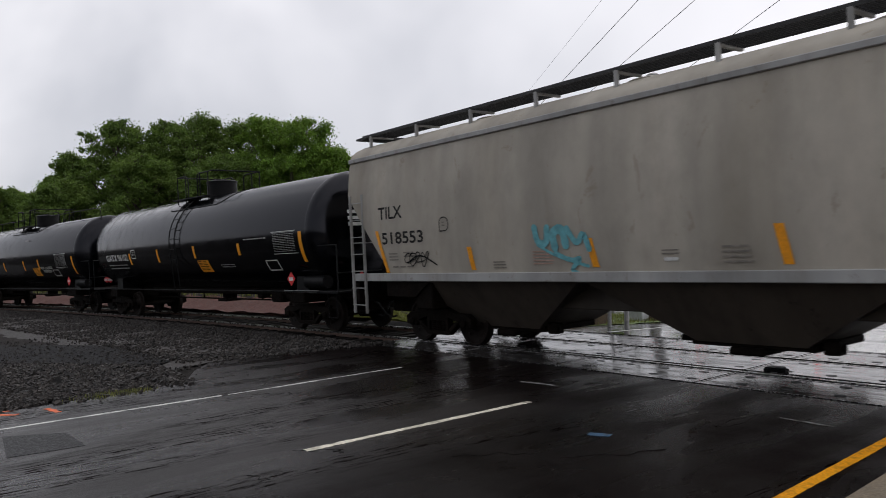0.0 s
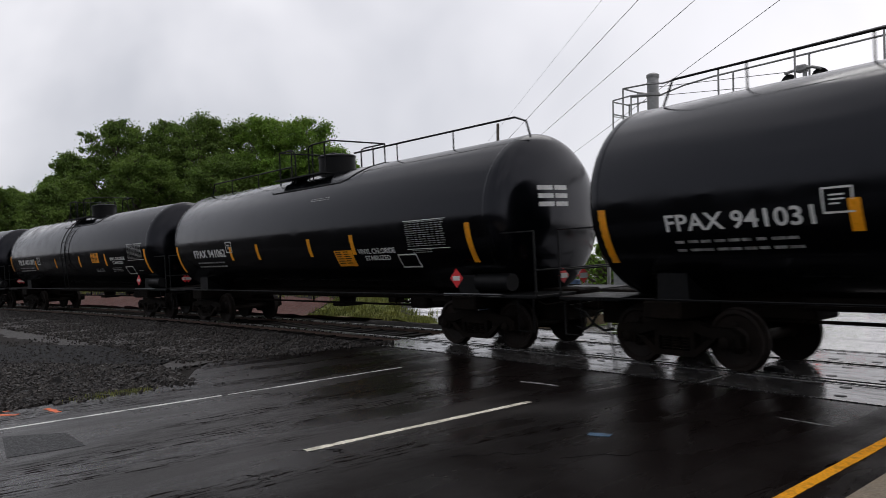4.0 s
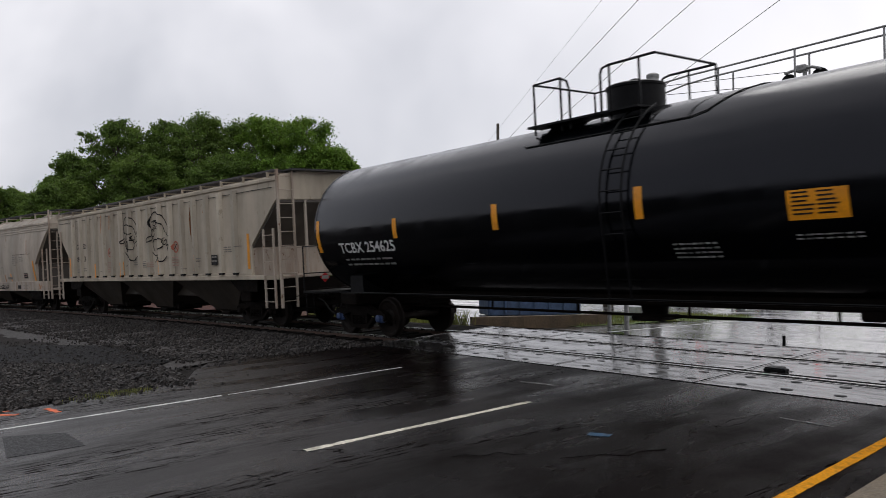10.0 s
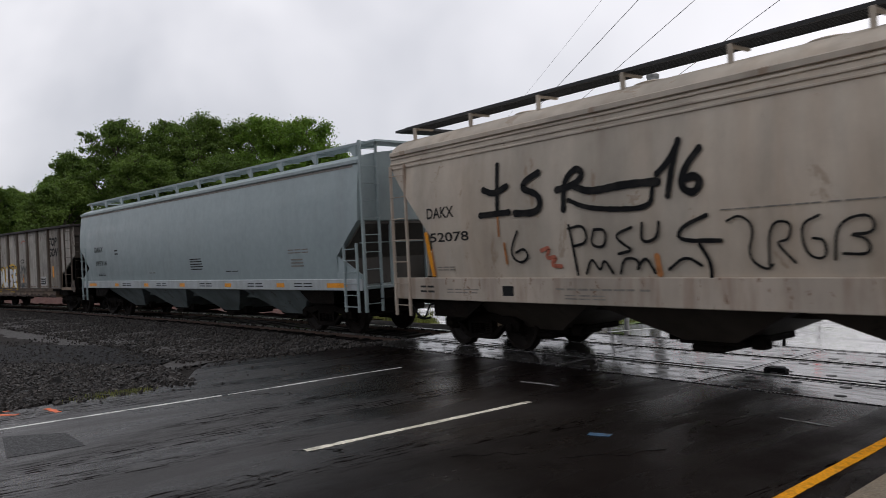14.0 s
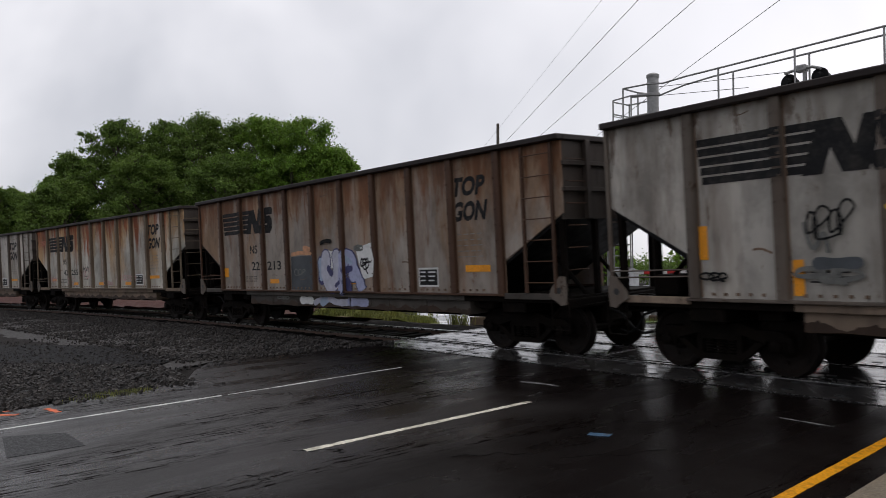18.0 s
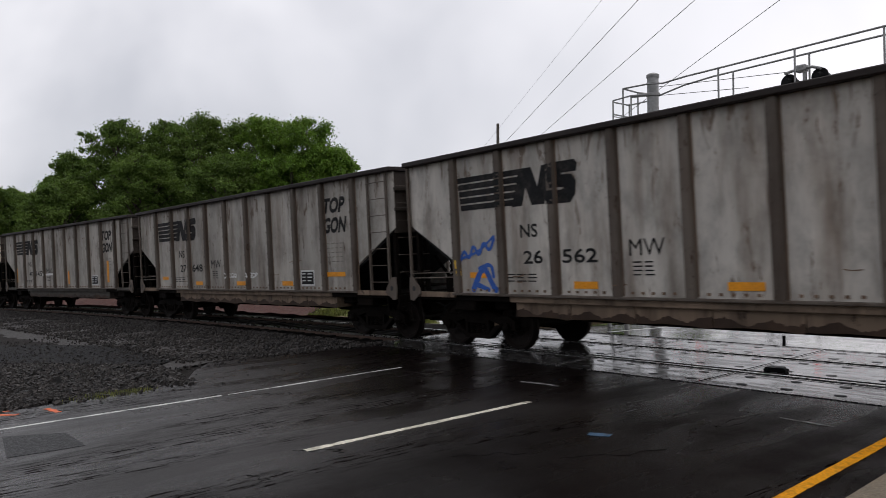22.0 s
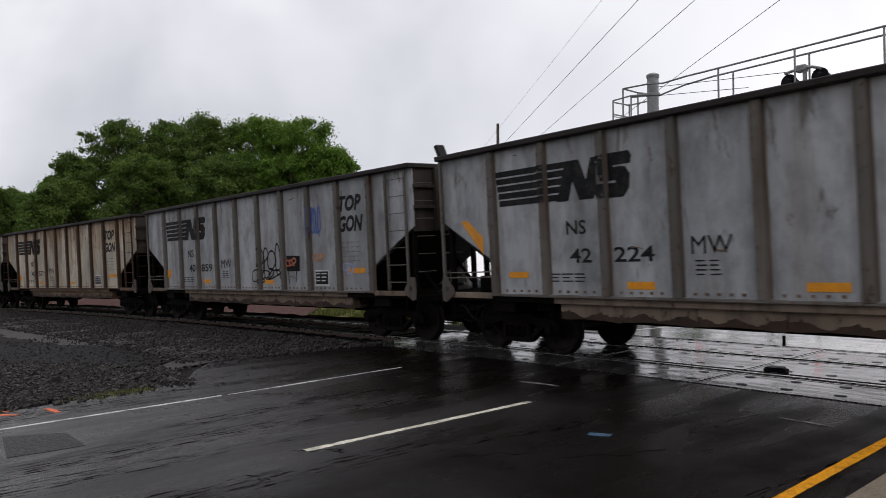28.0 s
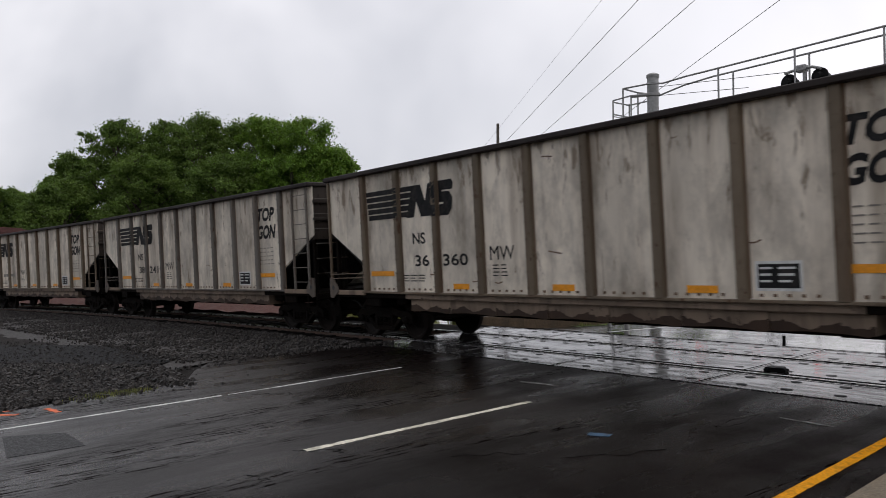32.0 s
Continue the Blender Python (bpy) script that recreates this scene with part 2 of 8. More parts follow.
# ---- mesh building ----
class Shape:
    """Collects points and faces of one part."""

    def __init__(self):
        self.v, self.f = [], []

    def add(self, pts, faces):
        o = len(self.v)
        self.v.extend(tuple(p) for p in pts)
        self.f.extend(tuple(i + o for i in q) for q in faces)
        return self

    def box(self, x0, x1, y0, y1, z0, z1, c=0.0):
        """A box; c: its chamfer."""
        if c <= 0:
            pts = [(x, y, z) for x in (x0, x1) for y in (y0, y1) for z in (z0, z1)]
            return self.add(pts, [(0, 1, 3, 2), (4, 6, 7, 5), (0, 4, 5, 1), (2, 3, 7, 6), (0, 2, 6, 4), (1, 5, 7, 3)])
        lo, hi = (x0, y0, z0), (x1, y1, z1)
        pts, idx = [], {}
        for sx in (0, 1):
            for sy in (0, 1):
                for sz in (0, 1):
                    for ax in range(3):
                        q = []
                        for k, s in enumerate((sx, sy, sz)):
                            e = hi[k] if s else lo[k]
                            q.append(e if k == ax else e + (-c if s else c))
                        idx[sx, sy, sz, ax] = len(pts)
                        pts.append(q)
        F = []
        for ax in range(3):
            a, b = (ax + 1) % 3, (ax + 2) % 3
            for s in (0, 1):
                q = []
                for sa, sb in ((0, 0), (1, 0), (1, 1), (0, 1)):
                    k = [0, 0, 0]
                    k[ax], k[a], k[b] = s, sa, sb
                    q.append(idx[(*k, ax)])
                F.append(q if s else q[::-1])
            for sa in (0, 1):
                for sb in (0, 1):
                    q = []
                    for s, who in ((0, a), (1, a), (1, b), (0, b)):
                        k = [0, 0, 0]
                        k[ax], k[a], k[b] = s, sa, sb
                        q.append(idx[(*k, who)])
                    F.append(q if sa == sb else q[::-1])
        for sx in (0, 1):
            for sy in (0, 1):
                for sz in (0, 1):
                    q = [idx[sx, sy, sz, k] for k in range(3)]
                    F.append(q if (sx + sy + sz) % 2 else q[::-1])
        return self.add(pts, F)

    def rod(self, a, b, r, n=8, r2=None):
        a, b = Vector(a), Vector(b)
        d = (b - a).normalized()
        u = d.orthogonal().normalized()
        w = d.cross(u)
        r2 = r if r2 is None else r2
        ring = [math.tau * i / n for i in range(n)]
        pts = [a + r * (math.cos(t) * u + math.sin(t) * w) for t in ring] + [b + r2 * (math.cos(t) * u + math.sin(t) * w) for t in ring]
        return self.add(pts, [(i, (i + 1) % n, n + (i + 1) % n, n + i) for i in range(n)] + [tuple(range(n))[::-1], tuple(range(n, 2 * n))])

    def pipe(self, pts, r, n=6):
        """One bent tube through points."""
        P = [Vector(p) for p in pts]
        D = [(P[min(i + 1, len(P) - 1)] - P[i]).normalized() + (P[i] - P[max(i - 1, 0)]).normalized() for i in range(len(P))]
        u = D[0].normalized().orthogonal().normalized()
        V = []
        for p, d in zip(P, D):
            d = d.normalized()
            u = (u - d * u.dot(d)).normalized()
            w = d.cross(u)
            V += [p + r * (math.cos(math.tau * i / n) * u + math.sin(math.tau * i / n) * w) for i in range(n)]
        F = [(j * n + i, j * n + (i + 1) % n, (j + 1) * n + (i + 1) % n, (j + 1) * n + i) for j in range(len(P) - 1) for i in range(n)]
        m = (len(P) - 1) * n
        return self.add(V, F + [tuple(range(n))[::-1], tuple(range(m, m + n))])

    def prism(self, outline, y0, y1):
        """An outline in x and z, from y0 to y1."""
        n = len(outline)
        pts = [(x, y0, z) for x, z in outline] + [(x, y1, z) for x, z in outline]
        return self.add(pts, [(i, (i + 1) % n, n + (i + 1) % n, n + i) for i in range(n)] + [tuple(range(n))[::-1], tuple(range(n, 2 * n))])

    def slab(self, outline, z0, z1):
        """An outline in x and y, from z0 to z1."""
        n = len(outline)
        pts = [(x, y, z0) for x, y in outline] + [(x, y, z1) for x, y in outline]
        return self.add(pts, [(i, (i + 1) % n, n + (i + 1) % n, n + i) for i in range(n)] + [tuple(range(n))[::-1], tuple(range(n, 2 * n))])

    def lathe(self, profile, centre, axis="X", n=32):
        """profile: (along, radius), turned round an axis through centre."""
        c = Vector(centre)
        k = "XYZ".index(axis)
        pts, m = [], len(profile)
        for al, r in profile:
            for i in range(n):
                t = math.tau * i / n
                q = [0, 0, 0]
                q[k], q[(k + 1) % 3], q[(k + 2) % 3] = al, r * math.cos(t), r * math.sin(t)
                pts.append(c + Vector(q))
        F = [(j * n + i, j * n + (i + 1) % n, (j + 1) * n + (i + 1) % n, (j + 1) * n + i) for j in range(m - 1) for i in range(n)]
        return self.add(pts, F + [tuple(range(n))[::-1], tuple(range((m - 1) * n, m * n))])

    def weld(self):
        """Joins points that lie in one place."""
        seen, back, keep = {}, [], []
        for p in self.v:
            k = tuple(round(c, 4) for c in p)
            if k not in seen:
                seen[k] = len(keep)
                keep.append(p)
            back.append(seen[k])
        faces = []
        for f in self.f:
            q = []
            for i in f:
                if back[i] not in q:
                    q.append(back[i])
            if len(q) > 2:
                faces.append(tuple(q))
        self.v, self.f = keep, faces
        return self

    def mesh(self, name, material, smooth=35):
        me = bpy.data.meshes.new(name)
        me.from_pydata(self.v, [], self.f)
        if len(self.f) < 30000 and len(self.f) > 1:
            bm = bmesh.new()
            bm.from_mesh(me)
            bmesh.ops.recalc_face_normals(bm, faces=bm.faces)
            bm.to_mesh(me)
            bm.free()
        if smooth:
            me.polygons.foreach_set("use_smooth", [True] * len(me.polygons))
            me.set_sharp_from_angle(angle=radians(smooth))
        me.materials.append(material)
        return me


def part(name, shape, material, parent, label="", at=None):
    """One mesh object under a thing or a part. shape: a Shape or a ready mesh."""
    me = shape.mesh(name, material) if isinstance(shape, Shape) else shape
    ob = new(name, me)
    ob.parent = parent
    if at is not None:
        ob.matrix_basis = at
    if label:
        tagged(ob, label)
    if name in ("stencilling", "bolt_pockets"):
        tagged(ob, kind="stuff")
    return ob


def thing(name, label, category, group="", at=None):
    ob = new(name)
    ob.empty_display_size = 0.3
    if at is not None:
        ob.matrix_basis = at
    return tagged(ob, label, category, group)


def solid(name, shape, material, label, category, group="", kind="", at=None):
    ob = new(name, shape.mesh(name, material) if isinstance(shape, Shape) else shape)
    if at is not None:
        ob.matrix_basis = at
    return tagged(ob, label, category, group, kind)


CACHE = {}


def cached(key, make):
    if key not in CACHE:
        CACHE[key] = make()
    return CACHE[key]


# ---- the track: an arc with its outer rail raised, straight beyond ----
CANT = Matrix.Rotation(0.0619, 4, "X")
BEND, BEND_FROM, BEND_TO = -0.004166, -62.0, 25.0
SPEED = 10.836


def track(s):
    """x, y and heading of the track's middle, s metres along it."""
    c = min(max(s, BEND_FROM), BEND_TO)
    a = BEND * c
    return math.sin(a) / BEND + (s - c) * math.cos(a), (1 - math.cos(a)) / BEND + (s - c) * math.sin(a), a


def beside(s, off, z=0.0):
    x, y, a = track(s)
    return (x - off * math.sin(a), y + off * math.cos(a), z)


def car_pose(s, reach=5.5):
    xa, ya, _ = track(s - reach)
    xb, yb, _ = track(s + reach)
    return CANT @ pose((xa + xb) / 2, (ya + yb) / 2, 0, 0, 0, math.degrees(math.atan2(yb - ya, xb - xa)))


def ribbon(offs, s0, s1, step):
    """A long strip along the track with the cross-section offs of (offset, height)."""
    sh = Shape()
    n = max(1, int((s1 - s0) / step))
    pts = [beside(s0 + (s1 - s0) * i / n, o, z) for i in range(n + 1) for o, z in offs]
    m = len(offs)
    sh.add(pts, [(i * m + j, i * m + j + 1, (i + 1) * m + j + 1, (i + 1) * m + j) for i in range(n) for j in range(m - 1)])
    return sh


# ---- ground ----
rng = random.Random(7)


def track_y(x):
    """The track's y where it crosses x."""
    s = x
    for _ in range(4):
        s += (x - track(s)[0])
    return track(s)[1]


def smooth_step(a, b, x):
    t = min(1.0, max(0.0, (x - a) / (b - a)))
    return t * t * (3 - 2 * t)


def land(x, y):
    """Height of the land."""
    if x < -300 or abs(y) > 300 or x > 300:
        return -0.3
    ty = track_y(x) if -110 < x < 40 else track_y(min(40, max(-110, x)))
    base, d = ty * 0.062, y - ty
    if d < 1.9:
        z = base + max(d, -15 - ty) * 0.062
        return z
    left = smooth_step(-20.0, -25.0, x) * smooth_step(1.6, 0.0, y + 0.62 * (x + 18.5))
    fall = base + 0.117 - (0.33 + base) * smooth_step(1.9, 4.4, d)
    bank = base + 0.117 - 0.30 * smooth_step(1.9, 2.4, d) + 0.95 * smooth_step(2.4, 5.0, d)
    bank = bank + (0.5 - bank) * smooth_step(10, 40, d)
    return fall + (bank - fall) * left


def axis_steps(near, far, fine, coarse):
    vals, v = [], near[0]
    while v < near[1]:
        vals.append(v)
        v += fine
    v = near[0]
    step = fine
    low = []
    while v > far[0]:
        step *= coarse
        v -= step
        low.append(v)
    high, v, step = [], near[1], fine
    while v < far[1]:
        high.append(v)
        v += step
        step *= coarse
    return low[::-1] + vals + high


gx = axis_steps((-60, 12), (-2600, 2600), 1.0, 1.25)
gy_ = axis_steps((-18, 30), (-2600, 2600), 0.6, 1.25)
sh = Shape()


def cutting(x, y):
    """The ground is dug out under the ballast between the rails."""
    return 0.35 if -90 < x < -15.6 and -2.1 < y - track_y(x) < 2.0 else 0.0


sh.add([(x, y, land(x, y) - 0.04 - cutting(x, y)) for x in gx for y in gy_],
       [(i * len(gy_) + j, (i + 1) * len(gy_) + j, (i + 1) * len(gy_) + j + 1, i * len(gy_) + j + 1) for i in range(len(gx) - 1) for j in range(len(gy_) - 1)])
solid("ground", sh, M["dirt"], "wet grey dirt and grit beside the track", "ground", kind="structure")


def sheet(name, x0, x1, y0, y1, step, lift, material, label, category, rough=0.0, keep=None):
    """A patch of surfacing that follows the land."""
    nx, ny = max(1, int((x1 - x0) / step)), max(1, int((y1 - y0) / step))
    sh = Shape()
    pts = []
    for i in range(nx + 1):
        for j in range(ny + 1):
            x, y = x0 + (x1 - x0) * i / nx, y0 + (y1 - y0) * j / ny
            pts.append((x, y, land(x, y) + lift + rough * noise.noise((x * 1.3, y * 1.3, 3.0))))
    F = []
    for i in range(nx):
        for j in range(ny):
            cx, cy = x0 + (x1 - x0) * (i + 0.5) / nx, y0 + (y1 - y0) * (j + 0.5) / ny
            if keep is None or keep(cx, cy):
                F.append((i * (ny + 1) + j, (i + 1) * (ny + 1) + j, (i + 1) * (ny + 1) + j + 1, i * (ny + 1) + j + 1))
    sh.add(pts, F)
    return solid(name, sh, material, label, category, kind="structure")


# near road: one even slope up to the rails
sh = Shape()
sh.slab([(-12.7, -16), (9, -16)] + [beside(9 - k, -1.97)[:2] for k in range(24)] + [(-14.75, -2.43), (-14.5, -3.0), (-15.3, -5.6), (-14.2, -6.35), (-12.9, -6.95), (-12.62, -9.6)], -0.09, 0.0)
road = solid("road", sh, M["asphalt"], "wet dark asphalt road rising to the crossing", "road", kind="structure", at=CANT)
sh = Shape()
sh.slab([(-2.0, -16), (9, -16), (9, -3.4), (-3.03, -3.4)], -0.06, 0.02)
solid("pavement", sh, M["tan"], "wet tan gravelly pavement beside the yellow line", "pavement", kind="structure", at=CANT)


def mark(name, outline, material, label, category="road marking", z=0.004):
    sh = Shape()
    sh.slab(outline, z - 0.006, z)
    return solid(name, sh, material, label, category, at=CANT)


def strip(x0, y0, x1, y1, w):
    d = Vector((x1 - x0, y1 - y0)).normalized()
    n = Vector((-d.y, d.x)) * w / 2
    return [(x0 + n.x, y0 + n.y), (x1 + n.x, y1 + n.y), (x1 - n.x, y1 - n.y), (x0 - n.x, y0 - n.y)]


def ragged(x0, y0, x1, y1, w, seed, n=14, chip=1.0, wander=0.0):
    r = random.Random(seed)
    a, b = [], []
    d = Vector((x1 - x0, y1 - y0))
    nn = Vector((-d.y, d.x)).normalized()
    for i in range(n + 1):
        t = i / n
        wob = w * (0.5 + chip * r.uniform(-0.13, 0.09))
        p = Vector((x0, y0)) + d * t + nn * wander * noise.noise((t * 4.0, seed * 1.7, 0)) * math.sin(math.pi * t)
        a.append(tuple(p + nn * wob))
        b.append(tuple(p - nn * wob))
    return a + b[::-1]


mark("edge_line", ragged(-11.38, -16, -11.2, -6.95, 0.075, 1, 90), M["white"], "worn white road edge line")
mark("edge_line", ragged(-11.2, -6.85, -11.18, -6.1, 0.03, 2, 30), M["white"], "worn thin white road edge line")
mark("edge_line", ragged(-11.18, -6.1, -11.2, -5.4, 0.08, 3, 30), M["white"], "worn white road edge line")
mark("edge_line", ragged(-11.2, -5.4, -11.2, -3.75, 0.045, 4, 50), M["white"], "worn thin white road edge line")
mark("lane_line", ragged(-7.30, -7.5, -7.33, -4.33, 0.098, 5, 60), M["cream"], "white painted lane dash on wet asphalt")
mark("centre_line", ragged(-2.348, -16, -3.44, -2.9, 0.112, 6, 260, 0.35), M["yellow"], "yellow painted line along the pavement")
mark("asphalt_patch", [(-10.75, -9.85), (-10.35, -9.22), (-9.42, -9.18), (-9.45, -9.6), (-9.5, -9.95)], M["smoothpatch"], "dark square tar repair patch in the road", "patch")
for i, (a, b, c, d, w) in enumerate([(-12.45, -9.75, -12.2, -9.5, 0.10), (-12.62, -9.75, -12.62, -9.5, 0.07), (-12.35, -9.1, -11.9, -9.03, 0.09)]):
    mark("survey_mark", ragged(a, b, c, d, w, 20 + i, 6), M["orange"], "orange sprayed survey mark on asphalt", "survey mark")
mark("survey_mark", ragged(-5.64, -5.06, -5.42, -4.96, 0.14, 31, 6), M["blue"], "blue sprayed survey mark on asphalt", "survey mark")
mark("paint_scuff", ragged(-8.5, -3.42, -8.1, -3.34, 0.07, 41, 8), M["scuff"], "worn white paint scuff on the road")
mark("paint_scuff", ragged(-8.1, -3.34, -7.8, -3.34, 0.05, 42, 8), M["scuff"], "worn white paint scuff on the road")
mark("paint_scuff", ragged(-4.6, -3.17, -4.0, -3.2, 0.03, 43, 8), M["scuff"], "thin worn white paint scuff on the road")
for i, (a, b, c, d, w) in enumerate([(-7.4, -7.6, -7.05, -7.2, 0.018), (-7.05, -7.2, -6.95, -7.3, 0.014), (-5.2, -5.9, -4.7, -5.0, 0.016), (-10.9, -6.6, -10.6, -6.2, 0.02), (-6.0, -6.6, -5.55, -6.0, 0.018), (-10.6, -6.15, -10.4, -6.3, 0.014), (-6.9, -8.3, -6.6, -8.2, 0.016)]):
    mark("road_crack", ragged(a, b, c, d, w * 0.7, 60 + i, 24, 2.2, 0.16), M["crack"], "dark sealed crack in wet asphalt", "crack", 0.003)

# far side of the crossing
sheet("far_road", -16.7, 6, 1.9, 60, 0.8, 0.0, M["asphalt_far"], "wet shining asphalt road beyond the tracks", "road")
sheet("car_park", -62, -16.7, 8.0, 70, 0.8, 0.0, M["asphalt_far"], "wet shining car park beyond the tracks", "road", keep=lambda x, y: y > 14.5 or (x > -26 and y > -0.62 * (x + 18.5) + 6.3))
sheet("gravel_lane", -32, -18.2, 2.4, 13.7, 0.5, -0.01, M["asphalt_far"], "pale wet gravel lane beside the track", "lane", 0.03, lambda x, y: -0.62 * (x + 18.5) + 1.0 < y < -0.62 * (x + 18.5) + 6.2)
sheet("verge", -21.0, -16.7, 6.4, 16.2, 0.4, 0.02, M["lawn"], "patchy green grass verge", "grass", 0.05)
sheet("verge", -60, -20.0, 2.6, 14, 0.4, -0.005, M["grass"], "long grass bank behind the track", "grass", 0.06, lambda x, y: y - track_y(x) > 2.45 and y > -0.62 * (x + 18.5) + 6.3)
sheet("clay_bank", -62, -20.5, -10, 8, 0.3, 0.012, M["clay"], "bare red clay bank behind the track", "bank", 0.05,
      lambda x, y: 1.9 < y - track_y(x) < (4.3 if x < -25.8 else 3.0 + 0.25 * noise.noise((x * 1.5, 0, 0))))
sheet("verge", -25.8, -20.2, 1.0, 9, 0.3, 0.01, M["grass"], "long yellow-green grass bank", "grass", 0.07, lambda x, y: 2.9 < y - track_y(x) < 8 and y < -0.62 * (x + 18.5) + 1.4 + 1.2)
mark_line = Shape()
mark_line.add([(x, y, land(x, y) + 0.006) for x, y in ((-14.70, 5.4), (-14.58, 5.4), (-15.95, 16.2), (-16.07, 16.2))], [(0, 1, 2, 3)])
solid("far_edge_line", mark_line, M["white"], "white road edge line beyond the tracks", "road marking")
sh = Shape()
sh.slab([(-24, -8.35), (-20.5, -6.3), (-16, -6.25), (-15.7, -6.6), (-19.4, -8.9), (-24, -9.6)], -0.06, 0.006)
solid("lot", sh, M["patch"], "dark smooth asphalt lot beside the ballast", "lot", kind="structure", at=CANT)

# ---- ballast and rails ----
def bed_strip(name, offs, s0, material, label):
    """A strip of ballast along the track, with an uneven top."""
    sh = ribbon(offs, s0, -15.3, 0.5)
    for i, q in enumerate(sh.v):
        if q[2] > -0.25:
            sh.v[i] = (q[0], q[1], q[2] + 0.05 * noise.noise((q[0] * 0.9, q[1] * 0.9, 0)))
    return solid(name, sh, material, label, "ballast", kind="stuff", at=CANT)


bed_strip("ballast_bed", [(-6.3, -0.05), (-5.2, 0.02), (-3.6, 0.02), (-2.3, -0.02), (-2.05, -0.04)], -75, M["stone"], "grey crushed stone ballast shoulder")
# the shade under the train is laid on as a near-black strip
bed_strip("oily_ballast", [(-2.05, -0.04), (-1.5, -0.09), (-0.9, -0.12), (0.9, -0.12), (1.4, -0.10), (2.3, -0.12), (2.5, -0.30)], -75, M["bedshade"], "ballast between the rails, blackened for the train's shade")


def stones(name, spots, label):
    """Loose stones: squashed, broken cubes in one mesh."""
    base = np.array([(x, y, z) for x in (-1, 1) for y in (-1, 1) for z in (-1, 1)], float)
    quads = np.array([(0, 1, 3, 2), (4, 6, 7, 5), (0, 4, 5, 1), (2, 3, 7, 6), (0, 2, 6, 4), (1, 5, 7, 3)])
    V, F = [], []
    rs = np.random.RandomState(5)
    for k, (x, y, z, r) in enumerate(spots):
        p = base * (r * rs.uniform(0.6, 1.15, 3)) * rs.uniform(0.65, 1.1, (8, 1))
        a, b = rs.uniform(0, 6.28, 2)
        ca, sa, cb, sb = math.cos(a), math.sin(a), math.cos(b), math.sin(b)
        p = p @ np.array([[ca, -sa, 0], [sa, ca, 0], [0, 0, 1]]) @ np.array([[1, 0, 0], [0, cb, -sb], [0, sb, cb]])
        V.append(p + (x, y, z))
        F.append(quads + 8 * k)
    me = bpy.data.meshes.new(name)
    me.from_pydata(np.concatenate(V).tolist(), [], np.concatenate(F).tolist())
    me.materials.append(M["stone"])
    ob = new(name, me)
    ob.matrix_basis = CANT
    return tagged(ob, label, "ballast", kind="stuff")


spots = []
for _ in range(17000):
    s = -15.2 - 34 * rng.random() ** 1.3
    off = rng.uniform(-5.6, -1.75)
    x, y, _z = beside(s, off)
    if x > -14.55 - (0.35 * (-3.0 - y) if y < -3 else 0) + rng.uniform(-0.1, 0.15):
        continue
    spots.append((x, y, 0.02 - 0.05 * smooth_step(-2.4, -1.4, off) + rng.uniform(-0.012, 0.02), rng.uniform(0.014, 0.036)))
stones("ballast_stones", spots, "wet grey crushed stone lying along the track")
spots = []
while len(spots) < 11500:
    x, y = rng.uniform(-20, -12.5), rng.uniform(-10.6, -6.3)
    top = -6.75 + (x + 12.6) * -0.05 if x > -15.5 else -6.6 - (-15.5 - x) * 0.62
    if y > top or (x > -13.2 and rng.random() < (x + 13.2) * 1.4) or rng.random() < 0.25 * (1 + noise.noise((x, y, 1))):
        continue
    spots.append((x, y, -0.012 + rng.uniform(-0.012, 0.02) + 0.03 * max(0, noise.noise((x * 0.8, y * 0.8, 5))), rng.uniform(0.012, 0.036) * (1.5 if rng.random() < 0.06 else 1)))
for _ in range(5200):
    x, y = rng.uniform(-25, -14.3), rng.uniform(-9.8, -5.3)
    if noise.noise((x * 0.7, y * 0.7, 9)) > -0.25 and rng.random() < 0.25 + 0.75 * smooth_step(0.9, 0.0, abs(y + 6.3 + 0.1 * (x + 16))):
        spots.append((x, y, 0.012 + rng.uniform(-0.008, 0.008), rng.uniform(0.010, 0.026)))
stones("stone_spill", spots, "spread of loose dark stones beside the road")
spots = [(rng.uniform(-13.6, -11.9), rng.uniform(-9.0, -5.0), 0.008, rng.uniform(0.008, 0.02)) for _ in range(32)]
for _ in range(900):
    t = rng.random()
    x, y = -15.3 + 0.85 * t + rng.gauss(0, 0.14), -5.8 + 3.8 * t + rng.gauss(0, 0.1)
    spots.append((x, y, 0.01 + rng.uniform(-0.01, 0.01), rng.uniform(0.012, 0.03)))
stones("stray_stones", spots, "a few stray stones on the asphalt edge")

for k, off in (("near", -0.755), ("far", 0.755)):
    for a, b in ((-75.0, 26.0),):
        rail = solid("rail", ribbon([(off - 0.036, -0.035), (off - 0.036, -0.002), (off - 0.03, 0.004), (off + 0.03, 0.004), (off + 0.036, -0.002), (off + 0.036, -0.035)], a, b, 0.5), M["rail"],
                     "worn shining steel running rail", "rail", "rails", at=CANT)
        part("web", ribbon([(off - 0.02, -0.035), (off - 0.018, -0.15), (off - 0.075, -0.165), (off + 0.075, -0.165), (off + 0.018, -0.15), (off + 0.02, -0.035)], a, b, 0.5), M["railweb"], rail, "rusty rail web")
sh = Shape()
sh.box(-0.115, 0.115, -1.3, 1.3, -0.30, -0.13, 0.012)
tie_mesh = sh.mesh("sleeper", M["tie"])
